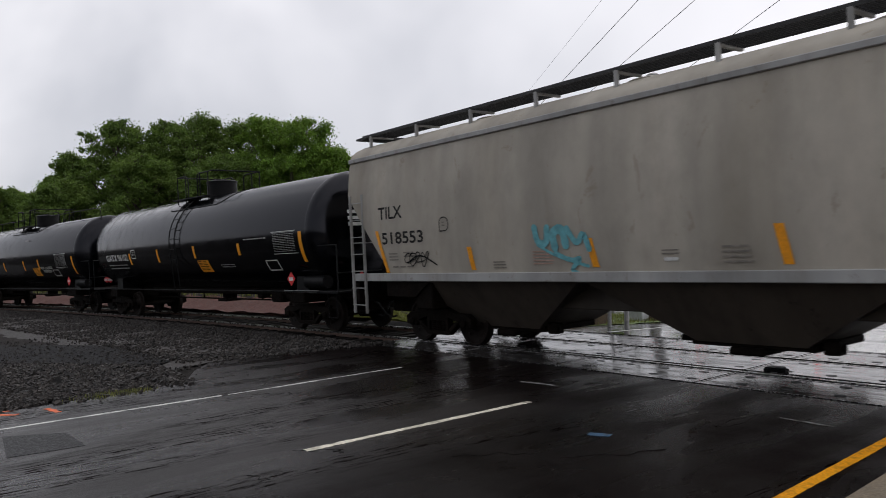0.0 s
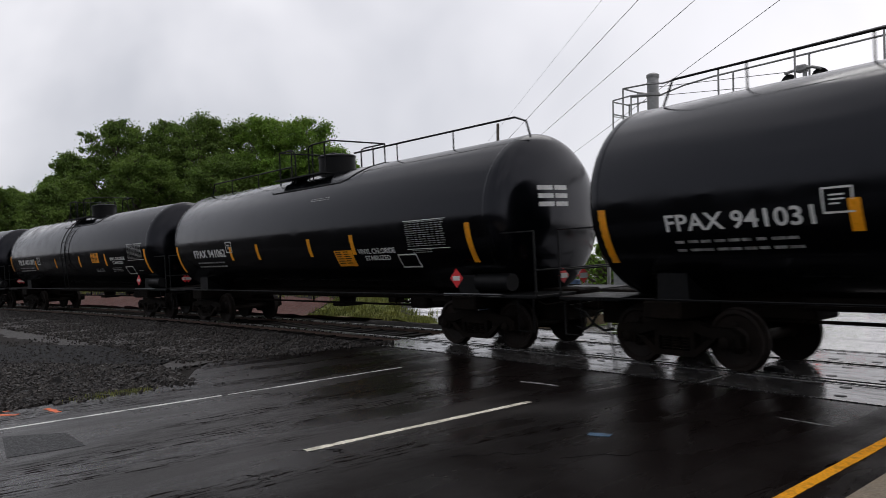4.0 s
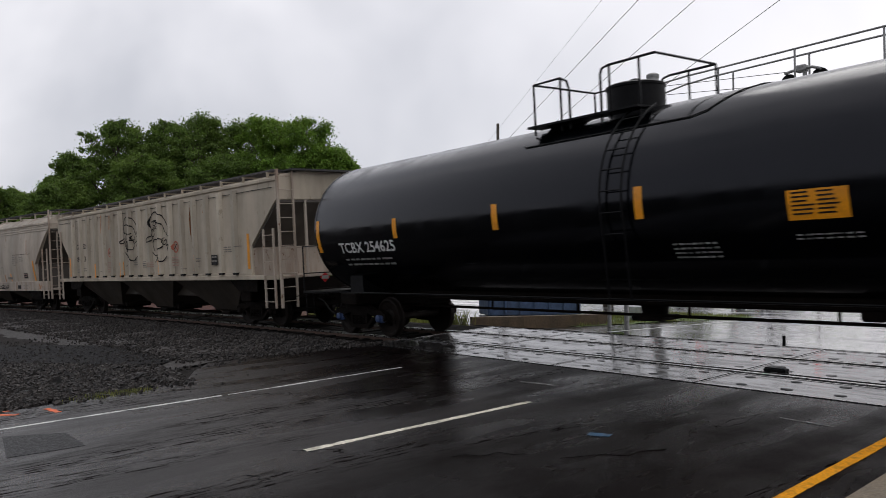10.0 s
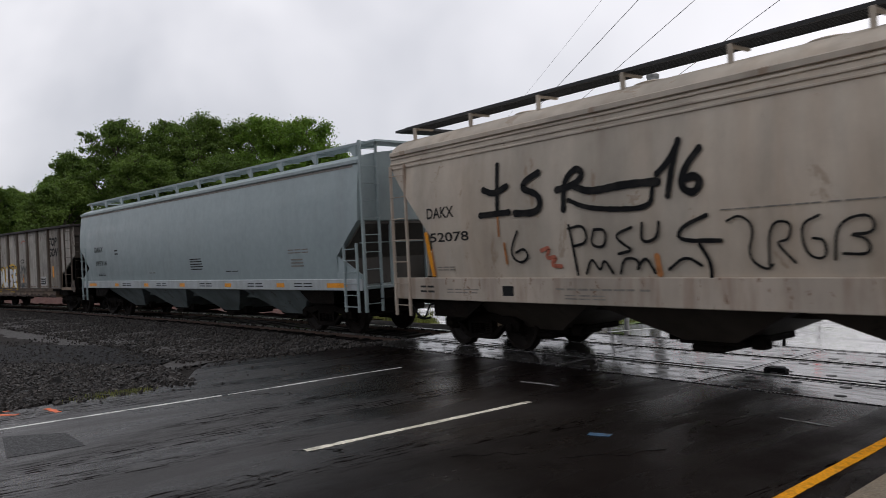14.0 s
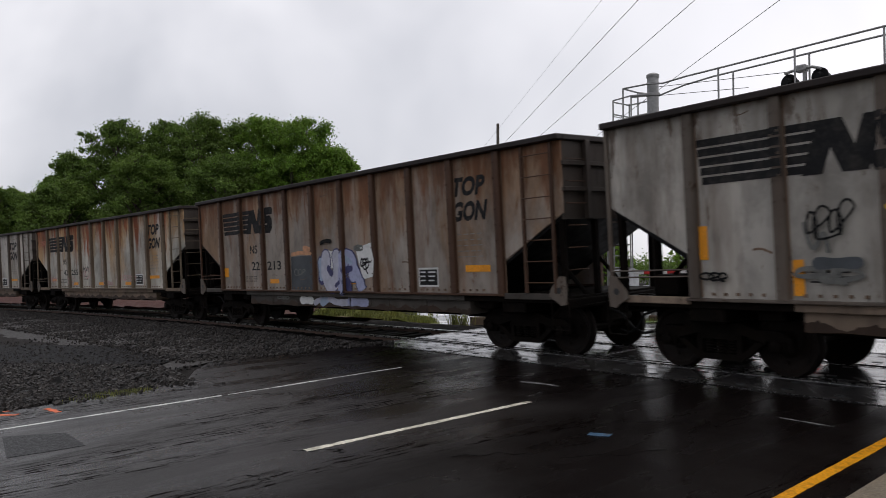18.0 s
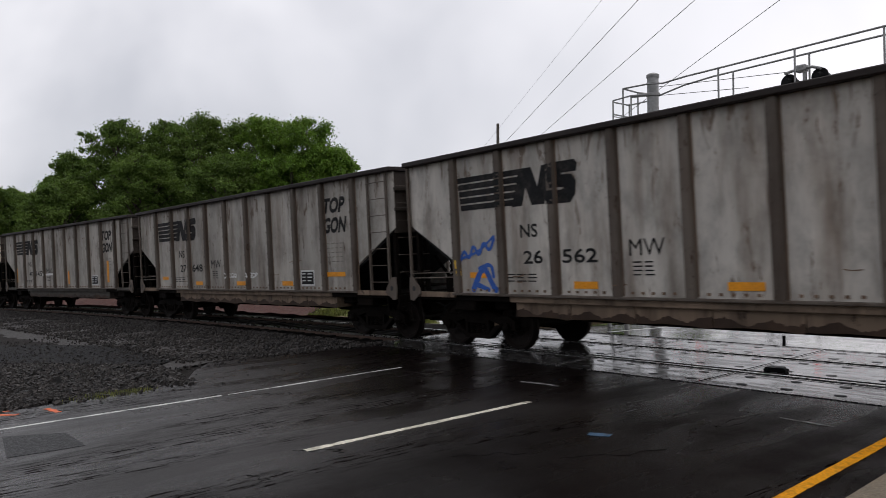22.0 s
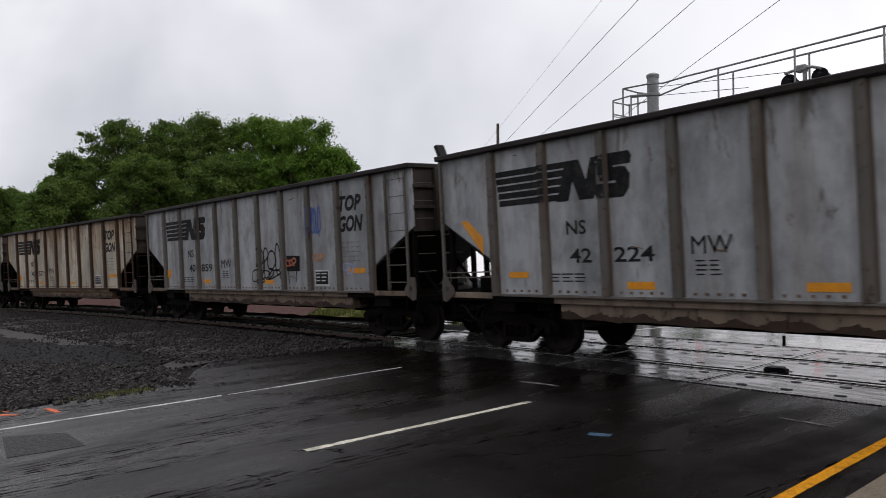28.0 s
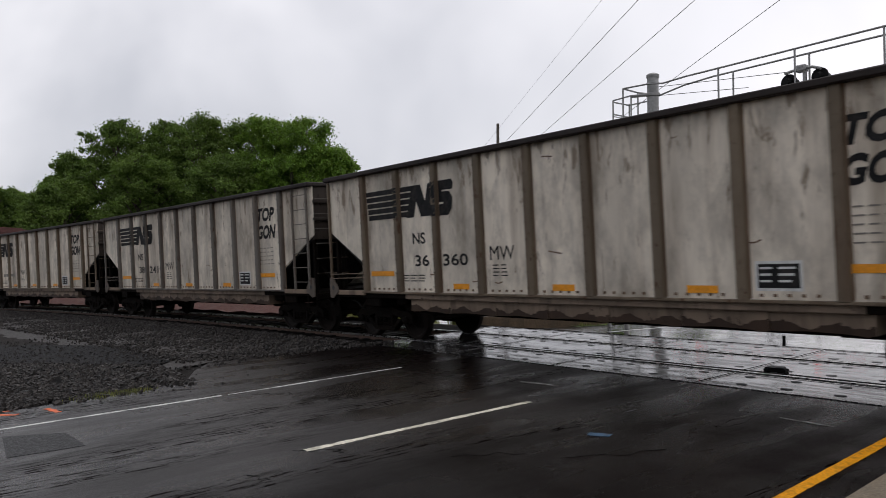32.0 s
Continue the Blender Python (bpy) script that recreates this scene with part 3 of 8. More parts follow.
for i in range(90):
    s = -14.9 - i * 0.52
    x, y, a = track(s)
    tie = new("sleeper", tie_mesh)
    tie.matrix_basis = CANT @ pose(x, y, rng.uniform(-0.01, 0.01) + 0.03, 0, 0, math.degrees(a) + rng.uniform(-1, 1))
    tagged(tie, "dark creosoted timber sleeper in ballast", "sleeper", "sleepers")

# crossing: concrete panels with bolt pockets between dark flangeways
bed = solid("crossing_bed", ribbon([(-1.95, -0.12), (1.95, -0.12)], -14.9, 26, 1.0), M["crack"], "dark bed under the crossing panels", "crossing", kind="structure", at=CANT)
PANEL = 2.74
crossing = thing("crossing_panels", "wet grey concrete level crossing panels with bolt pockets", "level crossing", at=CANT)
tagged(crossing, kind="structure")
oval = [(0.08 * math.cos(math.tau * i / 10), 0.048 * math.sin(math.tau * i / 10)) for i in range(10)]
for i in range(-3, 9):
    x0 = -6.6 + i * PANEL
    for y0, y1, rows in ((-1.88, -0.89, (-1.62, -1.08)), (-0.595, 0.595, (-0.38, 0.38)), (0.85, 1.88, (1.05, 1.62))):
        sh = Shape()
        s0, s1 = x0 + 0.02, x0 + PANEL - 0.02
        corners = [beside(s0, y0), beside(s1, y0), beside(s1, y1), beside(s0, y1)]
        sh.slab([(c[0], c[1]) for c in corners], -0.11, -0.004 + rng.uniform(-0.003, 0.001))
        pn = part("panel", sh, M["concrete"], crossing)
        rim = Shape()
        inner = [beside(s0 + 0.03, y0 + 0.028), beside(s1 - 0.03, y0 + 0.028), beside(s1 - 0.03, y1 - 0.028), beside(s0 + 0.03, y1 - 0.028)]
        rim.add([(c[0], c[1], z) for z in (0.0, -0.02) for ring in (corners, inner) for c in ring],
                [f for k in range(4) for n in [(k + 1) % 4] for f in ((k, n, 4 + n, 4 + k), (8 + k, 8 + n, n, k), (4 + k, 4 + n, 12 + n, 12 + k))])
        part("steel_edge", rim, M["edge_steel"], pn, "worn steel edging")
        # flat dark ovals paint the shade inside the bolt pockets
        sh = Shape()
        for yy in rows:
            for k in range(4):
                if rng.random() < 0.12:
                    continue
                c = beside(x0 + 0.38 + k * 0.66 + (0.16 if yy == rows[0] else 0) + rng.uniform(-0.03, 0.03), yy)
                sh.slab([(c[0] + a, c[1] + b) for a, b in oval], -0.02, 0.0)
        part("bolt_pockets", sh, M["pocket"], pn)
for off in (-0.81, 0.81):
    part("rubber_seal", ribbon([(off - 0.016, -0.03), (off - 0.01, -0.008), (off + 0.01, -0.008), (off + 0.016, -0.03)], -14.8, 26, 1.0), M["rubber"], crossing, "black rubber seal beside the rail")
sh = Shape()
for k in range(6):
    a = rng.uniform(0, 3.1)
    sh.box(-6.45 + rng.uniform(0, 0.25), -6.2 + rng.uniform(0, 0.2), -0.62 + rng.uniform(0, 0.15), -0.5 + rng.uniform(0, 0.15), -0.005, 0.03 + rng.uniform(0, 0.03), 0.012)
solid("debris", sh, M["black"], "small dark lump of debris on a crossing panel", "debris", at=CANT)

# ---- crossing signals ----
GY = 6.0


def tube(points, r, n=8):
    return Shape().pipe(points, r, n)


FAR = 1.30
mast = thing("signal_gantry", "grey steel cantilever signal mast with railed walkway", "signal gantry", at=Matrix.Translation(EYE * (1 - FAR)) @ Matrix.Scale(FAR, 4))
gb = 0.14
part("plinth", Shape().box(-13.85, -13.1, GY - 0.35, GY + 0.35, gb - 0.05, gb + 0.16, 0.03), M["wallcon"], mast, "concrete plinth")
part("base_cabinet", Shape().box(-14.05, -13.42, GY - 0.62, GY - 0.24, gb, gb + 0.40, 0.02), M["alu"], mast, "grey steel cabinet")
part("mast", Shape().rod((-13.48, GY, gb), (-13.48, GY, 6.84), 0.155, 20), M["galv"], mast)
part("cap", Shape().lathe([(-0.04, 0.165), (0.0, 0.175), (0.05, 0.175), (0.09, 0.12), (0.11, 0.02)], (-13.48, GY, 6.84), "Z", 20), M["galv"], mast)
part("collar", Shape().lathe([(0, 0.26), (0.22, 0.26)], (-13.48, GY, 5.55), "Z", 20), M["galv"], mast)
part("collar", Shape().lathe([(0, 0.165), (0.012, 0.172), (0.05, 0.172), (0.06, 0.165)], (-13.48, GY, 6.62), "Z", 20), M["galv"], mast)
part("clamp", Shape().lathe([(0, 0.165), (0.012, 0.185), (0.09, 0.185), (0.10, 0.165)], (-13.48, GY, 6.29), "Z", 20).rod((-14.1, GY - 0.16, 6.39), (-13.5, GY - 0.16, 6.33), 0.045, 8), M["galv"], mast)
for yy in (GY - 0.20, GY + 0.20):
    part("arm_beam", Shape().rod((-13.6, yy, 5.64), (-2.5, yy, 5.68), 0.06, 12), M["galv"], mast)
sh = Shape()
sh.box(-14.3, -2.5, GY - 0.30, GY + 0.30, 5.74, 5.765)
part("walkway", sh, M["galv"], mast, "grey steel walkway grating")
part("handrail", tube([(-14.26, GY - 0.32, 6.62), (-13.4, GY - 0.32, 6.58), (-12.9, GY - 0.32, 6.50), (-12.2, GY - 0.32, 6.53), (-2.5, GY - 0.32, 6.57)], 0.024), M["galv"], mast)
part("handrail", tube([(-13.4, GY + 0.16, 6.33), (-12.7, GY + 0.32, 6.50), (-11.8, GY + 0.32, 6.55), (-2.5, GY + 0.32, 6.57)], 0.024), M["galv"], mast)
for yy in (GY - 0.32, GY + 0.32):
    for xx in (-11.22, -9.24, -7.3, -5.3, -3.3):
        part("post", tube([(xx, yy, 5.75), (xx, yy, 6.55)], 0.024), M["galv"], mast)
part("post", tube([(-14.26, GY - 0.32, 5.75), (-14.26, GY - 0.32, 6.62)], 0.024), M["galv"], mast)
part("post", tube([(-14.26, GY + 0.32, 5.75), (-14.26, GY + 0.32, 6.60)], 0.022), M["galv"], mast)
part("handrail", tube([(-14.26, GY - 0.32, 6.62), (-14.26, GY + 0.32, 6.60), (-13.6, GY + 0.2, 6.40)], 0.024), M["galv"], mast)
for zz in (5.95, 6.30):
    part("cage_rail", tube([(-14.6, GY - 0.35, zz), (-14.6, GY + 0.35, zz), (-13.95, GY + 0.35, zz)], 0.022), M["galv"], mast)
part("cage_rail", tube([(-14.6, GY - 0.35, 6.34), (-13.95, GY - 0.35, 6.36)], 0.022), M["galv"], mast)
for p, q in (((-14.6, GY - 0.35), 6.34), ((-14.6, GY + 0.35), 6.34), ((-13.95, GY - 0.35), 6.36)):
    part("cage_post", tube([(p[0], p[1], 1.2), (p[0], p[1], q)], 0.022), M["galv"], mast)
for k in range(14):
    part("ladder_rung", tube([(-14.6, GY - 0.35, 1.6 + 0.33 * k), (-14.6, GY + 0.35, 1.6 + 0.33 * k)], 0.014, 6), M["galv"], mast)
part("stay_wire", tube([(-13.4, GY, 6.54), (-9.3, GY, 6.10)], 0.008, 5), M["black"], mast)
part("stay_wire", tube([(-13.4, GY, 6.30), (-10.6, GY, 5.97)], 0.008, 5), M["black"], mast)


def flasher(parent, x, y, z, facing, lit=False, rad=0.30):
    """A round crossing light: disc, hood and lens; facing +1 looks along +y."""
    d = part("light_disc", Shape().lathe([(-0.012, rad), (0.012, rad)], (x, y, z), "Y", 24), M["black"], parent, "black round light background")
    part("hood", Shape().lathe([(0, 0.12), (0.02, 0.13), (0.26, 0.13)], (x, y, z), "Y", 16) if facing > 0 else Shape().lathe([(-0.26, 0.13), (-0.02, 0.13), (0, 0.12)], (x, y, z), "Y", 16), M["black"], d)
    part("lens", Shape().lathe([(-0.02, 0.08), (0.02, 0.10)], (x, y + facing * 0.03, z), "Y", 16), M["redlamp"] if lit else M["placard"], d)
    part("lamp_case", Shape().lathe([(-0.14, 0.07), (0, 0.11)], (x, y, z), "Y", 14) if facing > 0 else Shape().lathe([(0, 0.11), (0.14, 0.07)], (x, y, z), "Y", 14), M["black"], d)
    return d


for x in (-9.62, -8.88):
    flasher(mast, x, GY + 0.10, 5.90, 1, False, 0.20)
part("light_arm", tube([(-9.66, GY, 6.10), (-9.5, GY, 6.13), (-9.0, GY, 6.13), (-8.80, GY, 6.05)], 0.035), M["galv"], mast)
part("light_post", tube([(-9.18, GY, 5.7), (-9.18, GY, 6.15)], 0.05), M["galv"], mast)
part("junction_box", Shape().box(-9.38, -9.12, GY - 0.1, GY + 0.1, 6.06, 6.22, 0.03), M["galv"], mast)
cb = part("crossbuck", Shape().box(-0.55, 0.55, -0.012, 0.012, -0.11, 0.11, 0.004), M["alu"], mast, "grey back of a crossbuck board", pose(-13.15, GY - 0.24, 4.72, 0, 48, 0))
part("crossbuck", Shape().box(-0.55, 0.55, -0.012, 0.012, -0.11, 0.11, 0.004), M["alu"], mast, "grey back of a crossbuck board", pose(-13.15, GY - 0.21, 4.72, 0, -48, 0))
part("bracket", tube([(-13.4, GY, 4.72), (-13.15, GY - 0.19, 4.72)], 0.03), M["galv"], mast)
part("side_light_arm", tube([(-13.4, GY, 2.80), (-11.9, GY, 2.80)], 0.035), M["black"], mast)
for x in (-12.75, -12.05):
    d = flasher(mast, 0, 0, 0, 1)
    d.matrix_basis = pose(x, GY, 2.80, 0, 0, -60)

gate = thing("crossing_gate", "lowered red and white crossing gate arm", "crossing gate")
gz0 = land(-15.4, 7.1)
part("gate_post", Shape().rod((-15.4, 7.1, gz0), (-15.4, 7.1, 1.3), 0.07, 12), M["galv"], gate)
part("gate_motor", Shape().box(-15.7, -15.1, 6.85, 7.35, 0.75, 1.55, 0.03), M["alu"], gate)
part("counterweight", Shape().box(-16.1, -15.3, 7.36, 7.42, 1.35, 1.60, 0.02), M["galv"], gate)
for k in range(22):
    part("arm_stripe", Shape().box(-15.05 + k * 0.41, -15.05 + (k + 1) * 0.41, 6.98, 7.02, 1.41, 1.53, 0.006), M["gatered" if k % 2 else "gatewhite"], gate, "red stripe" if k % 2 else "white stripe")
for x in (-12.9, -9.6, -6.9):
    part("arm_lamp", Shape().lathe([(-0.05, 0.06), (0.05, 0.06)], (x, 6.97, 1.60), "Y", 14), M["redlamp"], gate, "lit red gate lamp")

flash = thing("flashing_signal", "crossing light post with two black discs, one lit red", "crossing signal")
fz0 = land(-16.3, 7.3)
part("post", Shape().rod((-16.25, 7.3, fz0), (-16.25, 7.3, 4.1), 0.06, 12), M["galv"], flash)
part("crossbar", tube([(-16.85, 7.25, 3.3), (-16.05, 7.25, 3.3)], 0.03), M["black"], flash)
flasher(flash, -16.85, 7.2, 3.3, -1)
flasher(flash, -16.05, 7.2, 3.3, -1, True)

sign = thing("road_sign", "square road sign seen from its grey back", "road sign")
part("plate", Shape().box(-26.5, -25.4, 28.78, 28.80, 2.9, 4.7, 0.01), M["alu"], sign)
part("post", Shape().rod((-26.0, 28.85, land(-26, 28.8)), (-26.0, 28.85, 4.8), 0.05), M["galv"], sign)

# ---- wires and poles ----
WIRE_DIR = Vector((-0.852, 0.524, 0)).normalized()


def utility_pole(x, y, top, label, cross=True):
    pole = thing("utility_pole", label, "utility pole")
    part("shaft", Shape().rod((x, y, land(x, y)), (x, y, top), 0.17, 12, 0.11), M["wood"], pole)
    if cross:
        part("crossarm", Shape().box(x - 0.06, x + 0.06, y - 1.1, y + 1.1, top - 0.75, top - 0.63, 0.01), M["wood"], pole)
        for k in (-1, -0.4, 0.4, 1):
            part("insulator", Shape().lathe([(0, 0.03), (0.05, 0.05), (0.12, 0.04)], (x, y + k, top - 0.63), "Z", 10), M["galv"], pole)
    return pole


utility_pole(-45.5, 27.7, 13.3, "dark weathered timber utility pole", False)
for px_, py_, h_, r_, way_ in ((-15.5, 7.9, 10.0, 0.010, WIRE_DIR), (-14.4, 9.3, 10.0, 0.010, WIRE_DIR), (-12.88, 11.47, 10.0, 0.010, Vector((-0.8325, 0.5540, 0.0))), (-16.2, 7.0, 10.0, 0.004, WIRE_DIR)):
    p0 = Vector((px_, py_, h_))
    pts = [p0 + way_ * (k * 4.0) for k in range(-3, 18)]
    solid("overhead_wire", tube(pts, r_ * 1.1, 5), M["black"], "thin black overhead wire", "wire", "overhead wires")


def street_lamp(x, y, top, arm, label):
    lampp = thing("street_lamp", label, "street lamp")
    part("shaft", Shape().rod((x, y, land(x, y)), (x, y, top), 0.10, 10, 0.06), M["wood"], lampp)
    part("arm", tube([(x, y, top - 0.3), (x + arm * 0.5, y + arm * 0.4, top - 0.1), (x + arm, y + arm * 0.8, top - 0.1)], 0.03), M["galv"], lampp)
    part("head", Shape().lathe([(-0.35, 0.04), (-0.2, 0.10), (0.25, 0.12), (0.38, 0.05)], (x + arm + 0.2, y + arm * 0.8, top - 0.12), "X", 12), M["galv"], lampp)
    return lampp


street_lamp(-24.4, 31.5, 6.7, 0.7, "tall dark street lamp with one arm")
street_lamp(-32.0, 50.0, 6.4, 0.8, "distant grey street lamp with one arm")
utility_pole(-25.2, 31.6, 6.0, "short dark pole with pegs", False)
utility_pole(-56, 92, 7.0, "distant timber pole with a crossarm")


# ---- rolling stock ----
def outline_of(text, bold=0.018):
    """Flat points and faces of a word in the built-in font, scaled to 1 x 1."""
    def make():
        cu = bpy.data.curves.new("word", "FONT")
        cu.body = text
        cu.resolution_u = 3
        cu.offset = bold
        ob = bpy.data.objects.new("word", cu)
        scene.collection.objects.link(ob)
        me = bpy.data.meshes.new_from_object(ob)
        P = [tuple(v.co) for v in me.vertices]
        F = [tuple(p.vertices) for p in me.polygons]
        bpy.data.objects.remove(ob)
        bpy.data.meshes.remove(me)
        x0, x1 = min(p[0] for p in P), max(p[0] for p in P)
        y0, y1 = min(p[1] for p in P), max(p[1] for p in P)
        return [((p[0] - x0) / (x1 - x0), (p[1] - y0) / (y1 - y0)) for p in P], F
    return cached(("word", text, bold), make)


def lettering(text, u0, u1, v0, v1, onto, slant=0.0, bold=0.018):
    P, F = outline_of(text, bold)
    sh = Shape()
    sh.add([onto(u0 + (u1 - u0) * a + slant * b, v0 + (v1 - v0) * b) for a, b in P], F)
    return sh


def panel_of(sh, u0, u1, v0, v1, onto, n=4, slant=0.0):
    """A painted rectangle that follows a surface."""
    pts = []
    for j in range(n + 1):
        t = j / n
        pts += [onto(u0 + slant * t, v0 + (v1 - v0) * t), onto(u1 + slant * t, v0 + (v1 - v0) * t)]
    return sh.add(pts, [(2 * j, 2 * j + 1, 2 * j + 3, 2 * j + 2) for j in range(n)])


def bars(u0, u1, v0, v1, rows, onto, seed=0, fill=0.45, split=3):
    """Lines of small stencilling, as plain bars."""
    r = random.Random(seed)
    sh = Shape()
    for k in range(rows):
        a = v1 - (v1 - v0) * (k + 0.1) / rows
        b = a - (v1 - v0) * fill / rows
        x = u0
        for _ in range(split):
            w = (u1 - u0) / split
            panel_of(sh, x, x + w * r.uniform(0.6, 0.93), b, a, onto, 1)
            x += w
    return sh


def runs(points, width, step=0.10, seed=0):
    """The little quads (u, v) of a sprayed line, with round corners and ends."""
    r = random.Random(seed)
    pts = []
    if len(points) > 2:
        for _ in range(2):
            cut = [points[0]]
            for (a, b), (c, d) in zip(points, points[1:]):
                cut += [(a * 0.75 + c * 0.25, b * 0.75 + d * 0.25), (a * 0.25 + c * 0.75, b * 0.25 + d * 0.75)]
            points = cut + [points[-1]]
    for a, b in zip(points, points[1:]):
        a, b = Vector(a), Vector(b)
        n = max(1, int((b - a).length / step))
        pts += [a + (b - a) * k / n for k in range(n)]
    pts.append(Vector(points[-1]))
    L, R = [], []
    for i, p in enumerate(pts):
        d = pts[min(i + 1, len(pts) - 1)] - pts[max(i - 1, 0)]
        d = d.normalized() if d.length > 1e-6 else Vector((1, 0))
        nrm = Vector((-d.y, d.x)) * width * (0.5 + r.uniform(-0.06, 0.06))
        L.append(p + nrm)
        R.append(p - nrm)
    res = [[tuple(L[i]), tuple(L[i + 1]), tuple(R[i + 1]), tuple(R[i])] for i in range(len(pts) - 1)]
    for i, j in ((0, 1), (-1, -2)):
        p, d = pts[i], (pts[i] - pts[j]).normalized()
        m = Vector((-d.y, d.x)) * width * 0.5
        a, b = (L[i], R[i]) if (L[i] - p).dot(m) > 0 else (R[i], L[i])
        res.append([tuple(b)] + [tuple(p + d * width * 0.5 * math.sin(t) - m * math.cos(t)) for t in (0.5, 1.2, 1.95, 2.64)] + [tuple(a)])
    return res


def curvy(cx, cz, rx, rz, a0, a1, n=14, wob=0.0):
    return [(cx + rx * math.cos(a0 + (a1 - a0) * i / n) * (1 + wob * math.sin(5 * i)), cz + rz * math.sin(a0 + (a1 - a0) * i / n)) for i in range(n + 1)]


# trucks
WHEEL_R, AXLE = 0.457, 0.889
WHEELSETS = []


def wheelset_mesh():
    sh = Shape()
    for sgn in (-1, 1):
        prof = [(0.62, 0.09), (0.64, 0.13), (0.70, 0.14), (0.715, 0.36), (0.69, 0.41), (0.683, 0.487), (0.715, 0.490), (0.73, WHEEL_R), (0.825, WHEEL_R - 0.004), (0.83, 0.40), (0.80, 0.37), (0.775, 0.20), (0.83, 0.14), (0.83, 0.09)]
        prof = [(sgn * a, r) for a, r in prof]
        sh.lathe(prof if sgn > 0 else prof[::-1], (0, 0, 0), "Y", 28)
    sh.lathe([(-1.05, 0.085), (1.05, 0.085)], (0, 0, 0), "Y", 12)
    for k in range(3):
        a = k * math.tau / 3
        for sgn in (-0.836, 0.836):
            sh.box(0.26 * math.cos(a) - 0.03, 0.26 * math.cos(a) + 0.03, sgn - 0.012, sgn + 0.012, 0.26 * math.sin(a) - 0.03, 0.26 * math.sin(a) + 0.03)
    return sh.mesh("wheelset", M["wheel"])


def side_frame_mesh():
    sh = Shape()
    y0, y1 = 0.93, 1.08
    sh.prism([(-1.12, 0.40), (-1.12, 0.56), (-0.95, 0.66), (-0.6, 0.66), (-0.36, 0.74), (0.36, 0.74), (0.6, 0.66), (0.95, 0.66), (1.12, 0.56), (1.12, 0.40), (1.04, 0.40), (1.04, 0.52), (0.74, 0.52), (0.72, 0.48),
              (0.36, 0.58), (0.33, 0.50), (-0.33, 0.50), (-0.36, 0.58), (-0.72, 0.48), (-0.74, 0.52), (-1.04, 0.52), (-1.04, 0.40)], y0, y1)
    sh.prism([(-0.72, 0.48), (-0.36, 0.20), (0.36, 0.20), (0.72, 0.48), (0.58, 0.48), (0.33, 0.29), (-0.33, 0.29), (-0.58, 0.48)], y0, y1)
    sh.prism([(-0.36, 0.28), (-0.36, 0.60), (-0.28, 0.60), (-0.28, 0.28)], y0, y1)
    sh.prism([(0.28, 0.28), (0.28, 0.60), (0.36, 0.60), (0.36, 0.28)], y0, y1)
    for x in (-0.18, 0.0, 0.18):
        for k in range(5):
            sh.lathe([(0, 0.07), (0.018, 0.085), (0.036, 0.07)], (x, (y0 + y1) / 2, 0.30 + 0.042 * k), "Z", 10)
    return sh


def add_truck(car, x, blue=False):
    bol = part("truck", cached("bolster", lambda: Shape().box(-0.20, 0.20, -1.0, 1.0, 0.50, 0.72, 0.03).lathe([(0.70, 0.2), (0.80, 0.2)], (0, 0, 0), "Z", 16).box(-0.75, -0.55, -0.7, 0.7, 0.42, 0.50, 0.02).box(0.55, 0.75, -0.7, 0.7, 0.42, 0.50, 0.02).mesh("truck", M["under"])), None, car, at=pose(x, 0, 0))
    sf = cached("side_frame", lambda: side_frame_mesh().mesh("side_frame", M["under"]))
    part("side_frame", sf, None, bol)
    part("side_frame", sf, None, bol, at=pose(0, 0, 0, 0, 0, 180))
    for a in (-AXLE, AXLE):
        w = part("wheelset", cached("wheelset", wheelset_mesh), None, bol, at=pose(a, 0, WHEEL_R))
        WHEELSETS.append((w, a))
        for sgn in (-1, 1):
            cap = cached(("bearing", blue), lambda: Shape().lathe([(-0.06, 0.085), (0.05, 0.085), (0.07, 0.05)], (0, 0, 0), "Y", 14).box(-0.13, 0.13, -0.10, 0.0, -0.10, 0.10, 0.02).mesh("bearing", M["bearing" if blue else "under"]))
            part("bearing", cap, None, bol, "blue bearing cap" if blue else "", pose(a, sgn * 1.08, WHEEL_R, 0, 0, 0 if sgn > 0 else 180))
    return bol


def add_coupler(car, x, sgn, reach=0.75):
    sh = Shape()
    sh.box(min(x, x + sgn * reach * 0.7), max(x, x + sgn * reach * 0.7), -0.09, 0.09, 0.78, 0.97, 0.02)
    a = x + sgn * reach * 0.7
    sh.box(min(a, a + sgn * 0.30), max(a, a + sgn * 0.30), -0.17, 0.17, 0.74, 1.02, 0.05)
    sh.rod((a + sgn * 0.25, 0.06, 0.72), (a + sgn * 0.25, 0.06, 1.04), 0.06, 10)
    part("coupler", sh, M["under"], car)
    hose = Shape().pipe([(x, -0.32, 0.80), (x + sgn * 0.25, -0.32, 0.72), (x + sgn * 0.45, -0.28, 0.48), (x + sgn * 0.65, -0.25, 0.38), (x + sgn * 0.85, -0.25, 0.42)], 0.025, 6)
    part("air_hose", hose, M["rubber"], car)
    part("cut_lever", Shape().pipe([(x + sgn * 0.05, -1.35, 1.0), (x + sgn * 0.10, -1.2, 0.92), (x + sgn * 0.12, -0.3, 0.95), (x + sgn * 0.3, -0.1, 0.98)], 0.014, 5), M["under"], car)


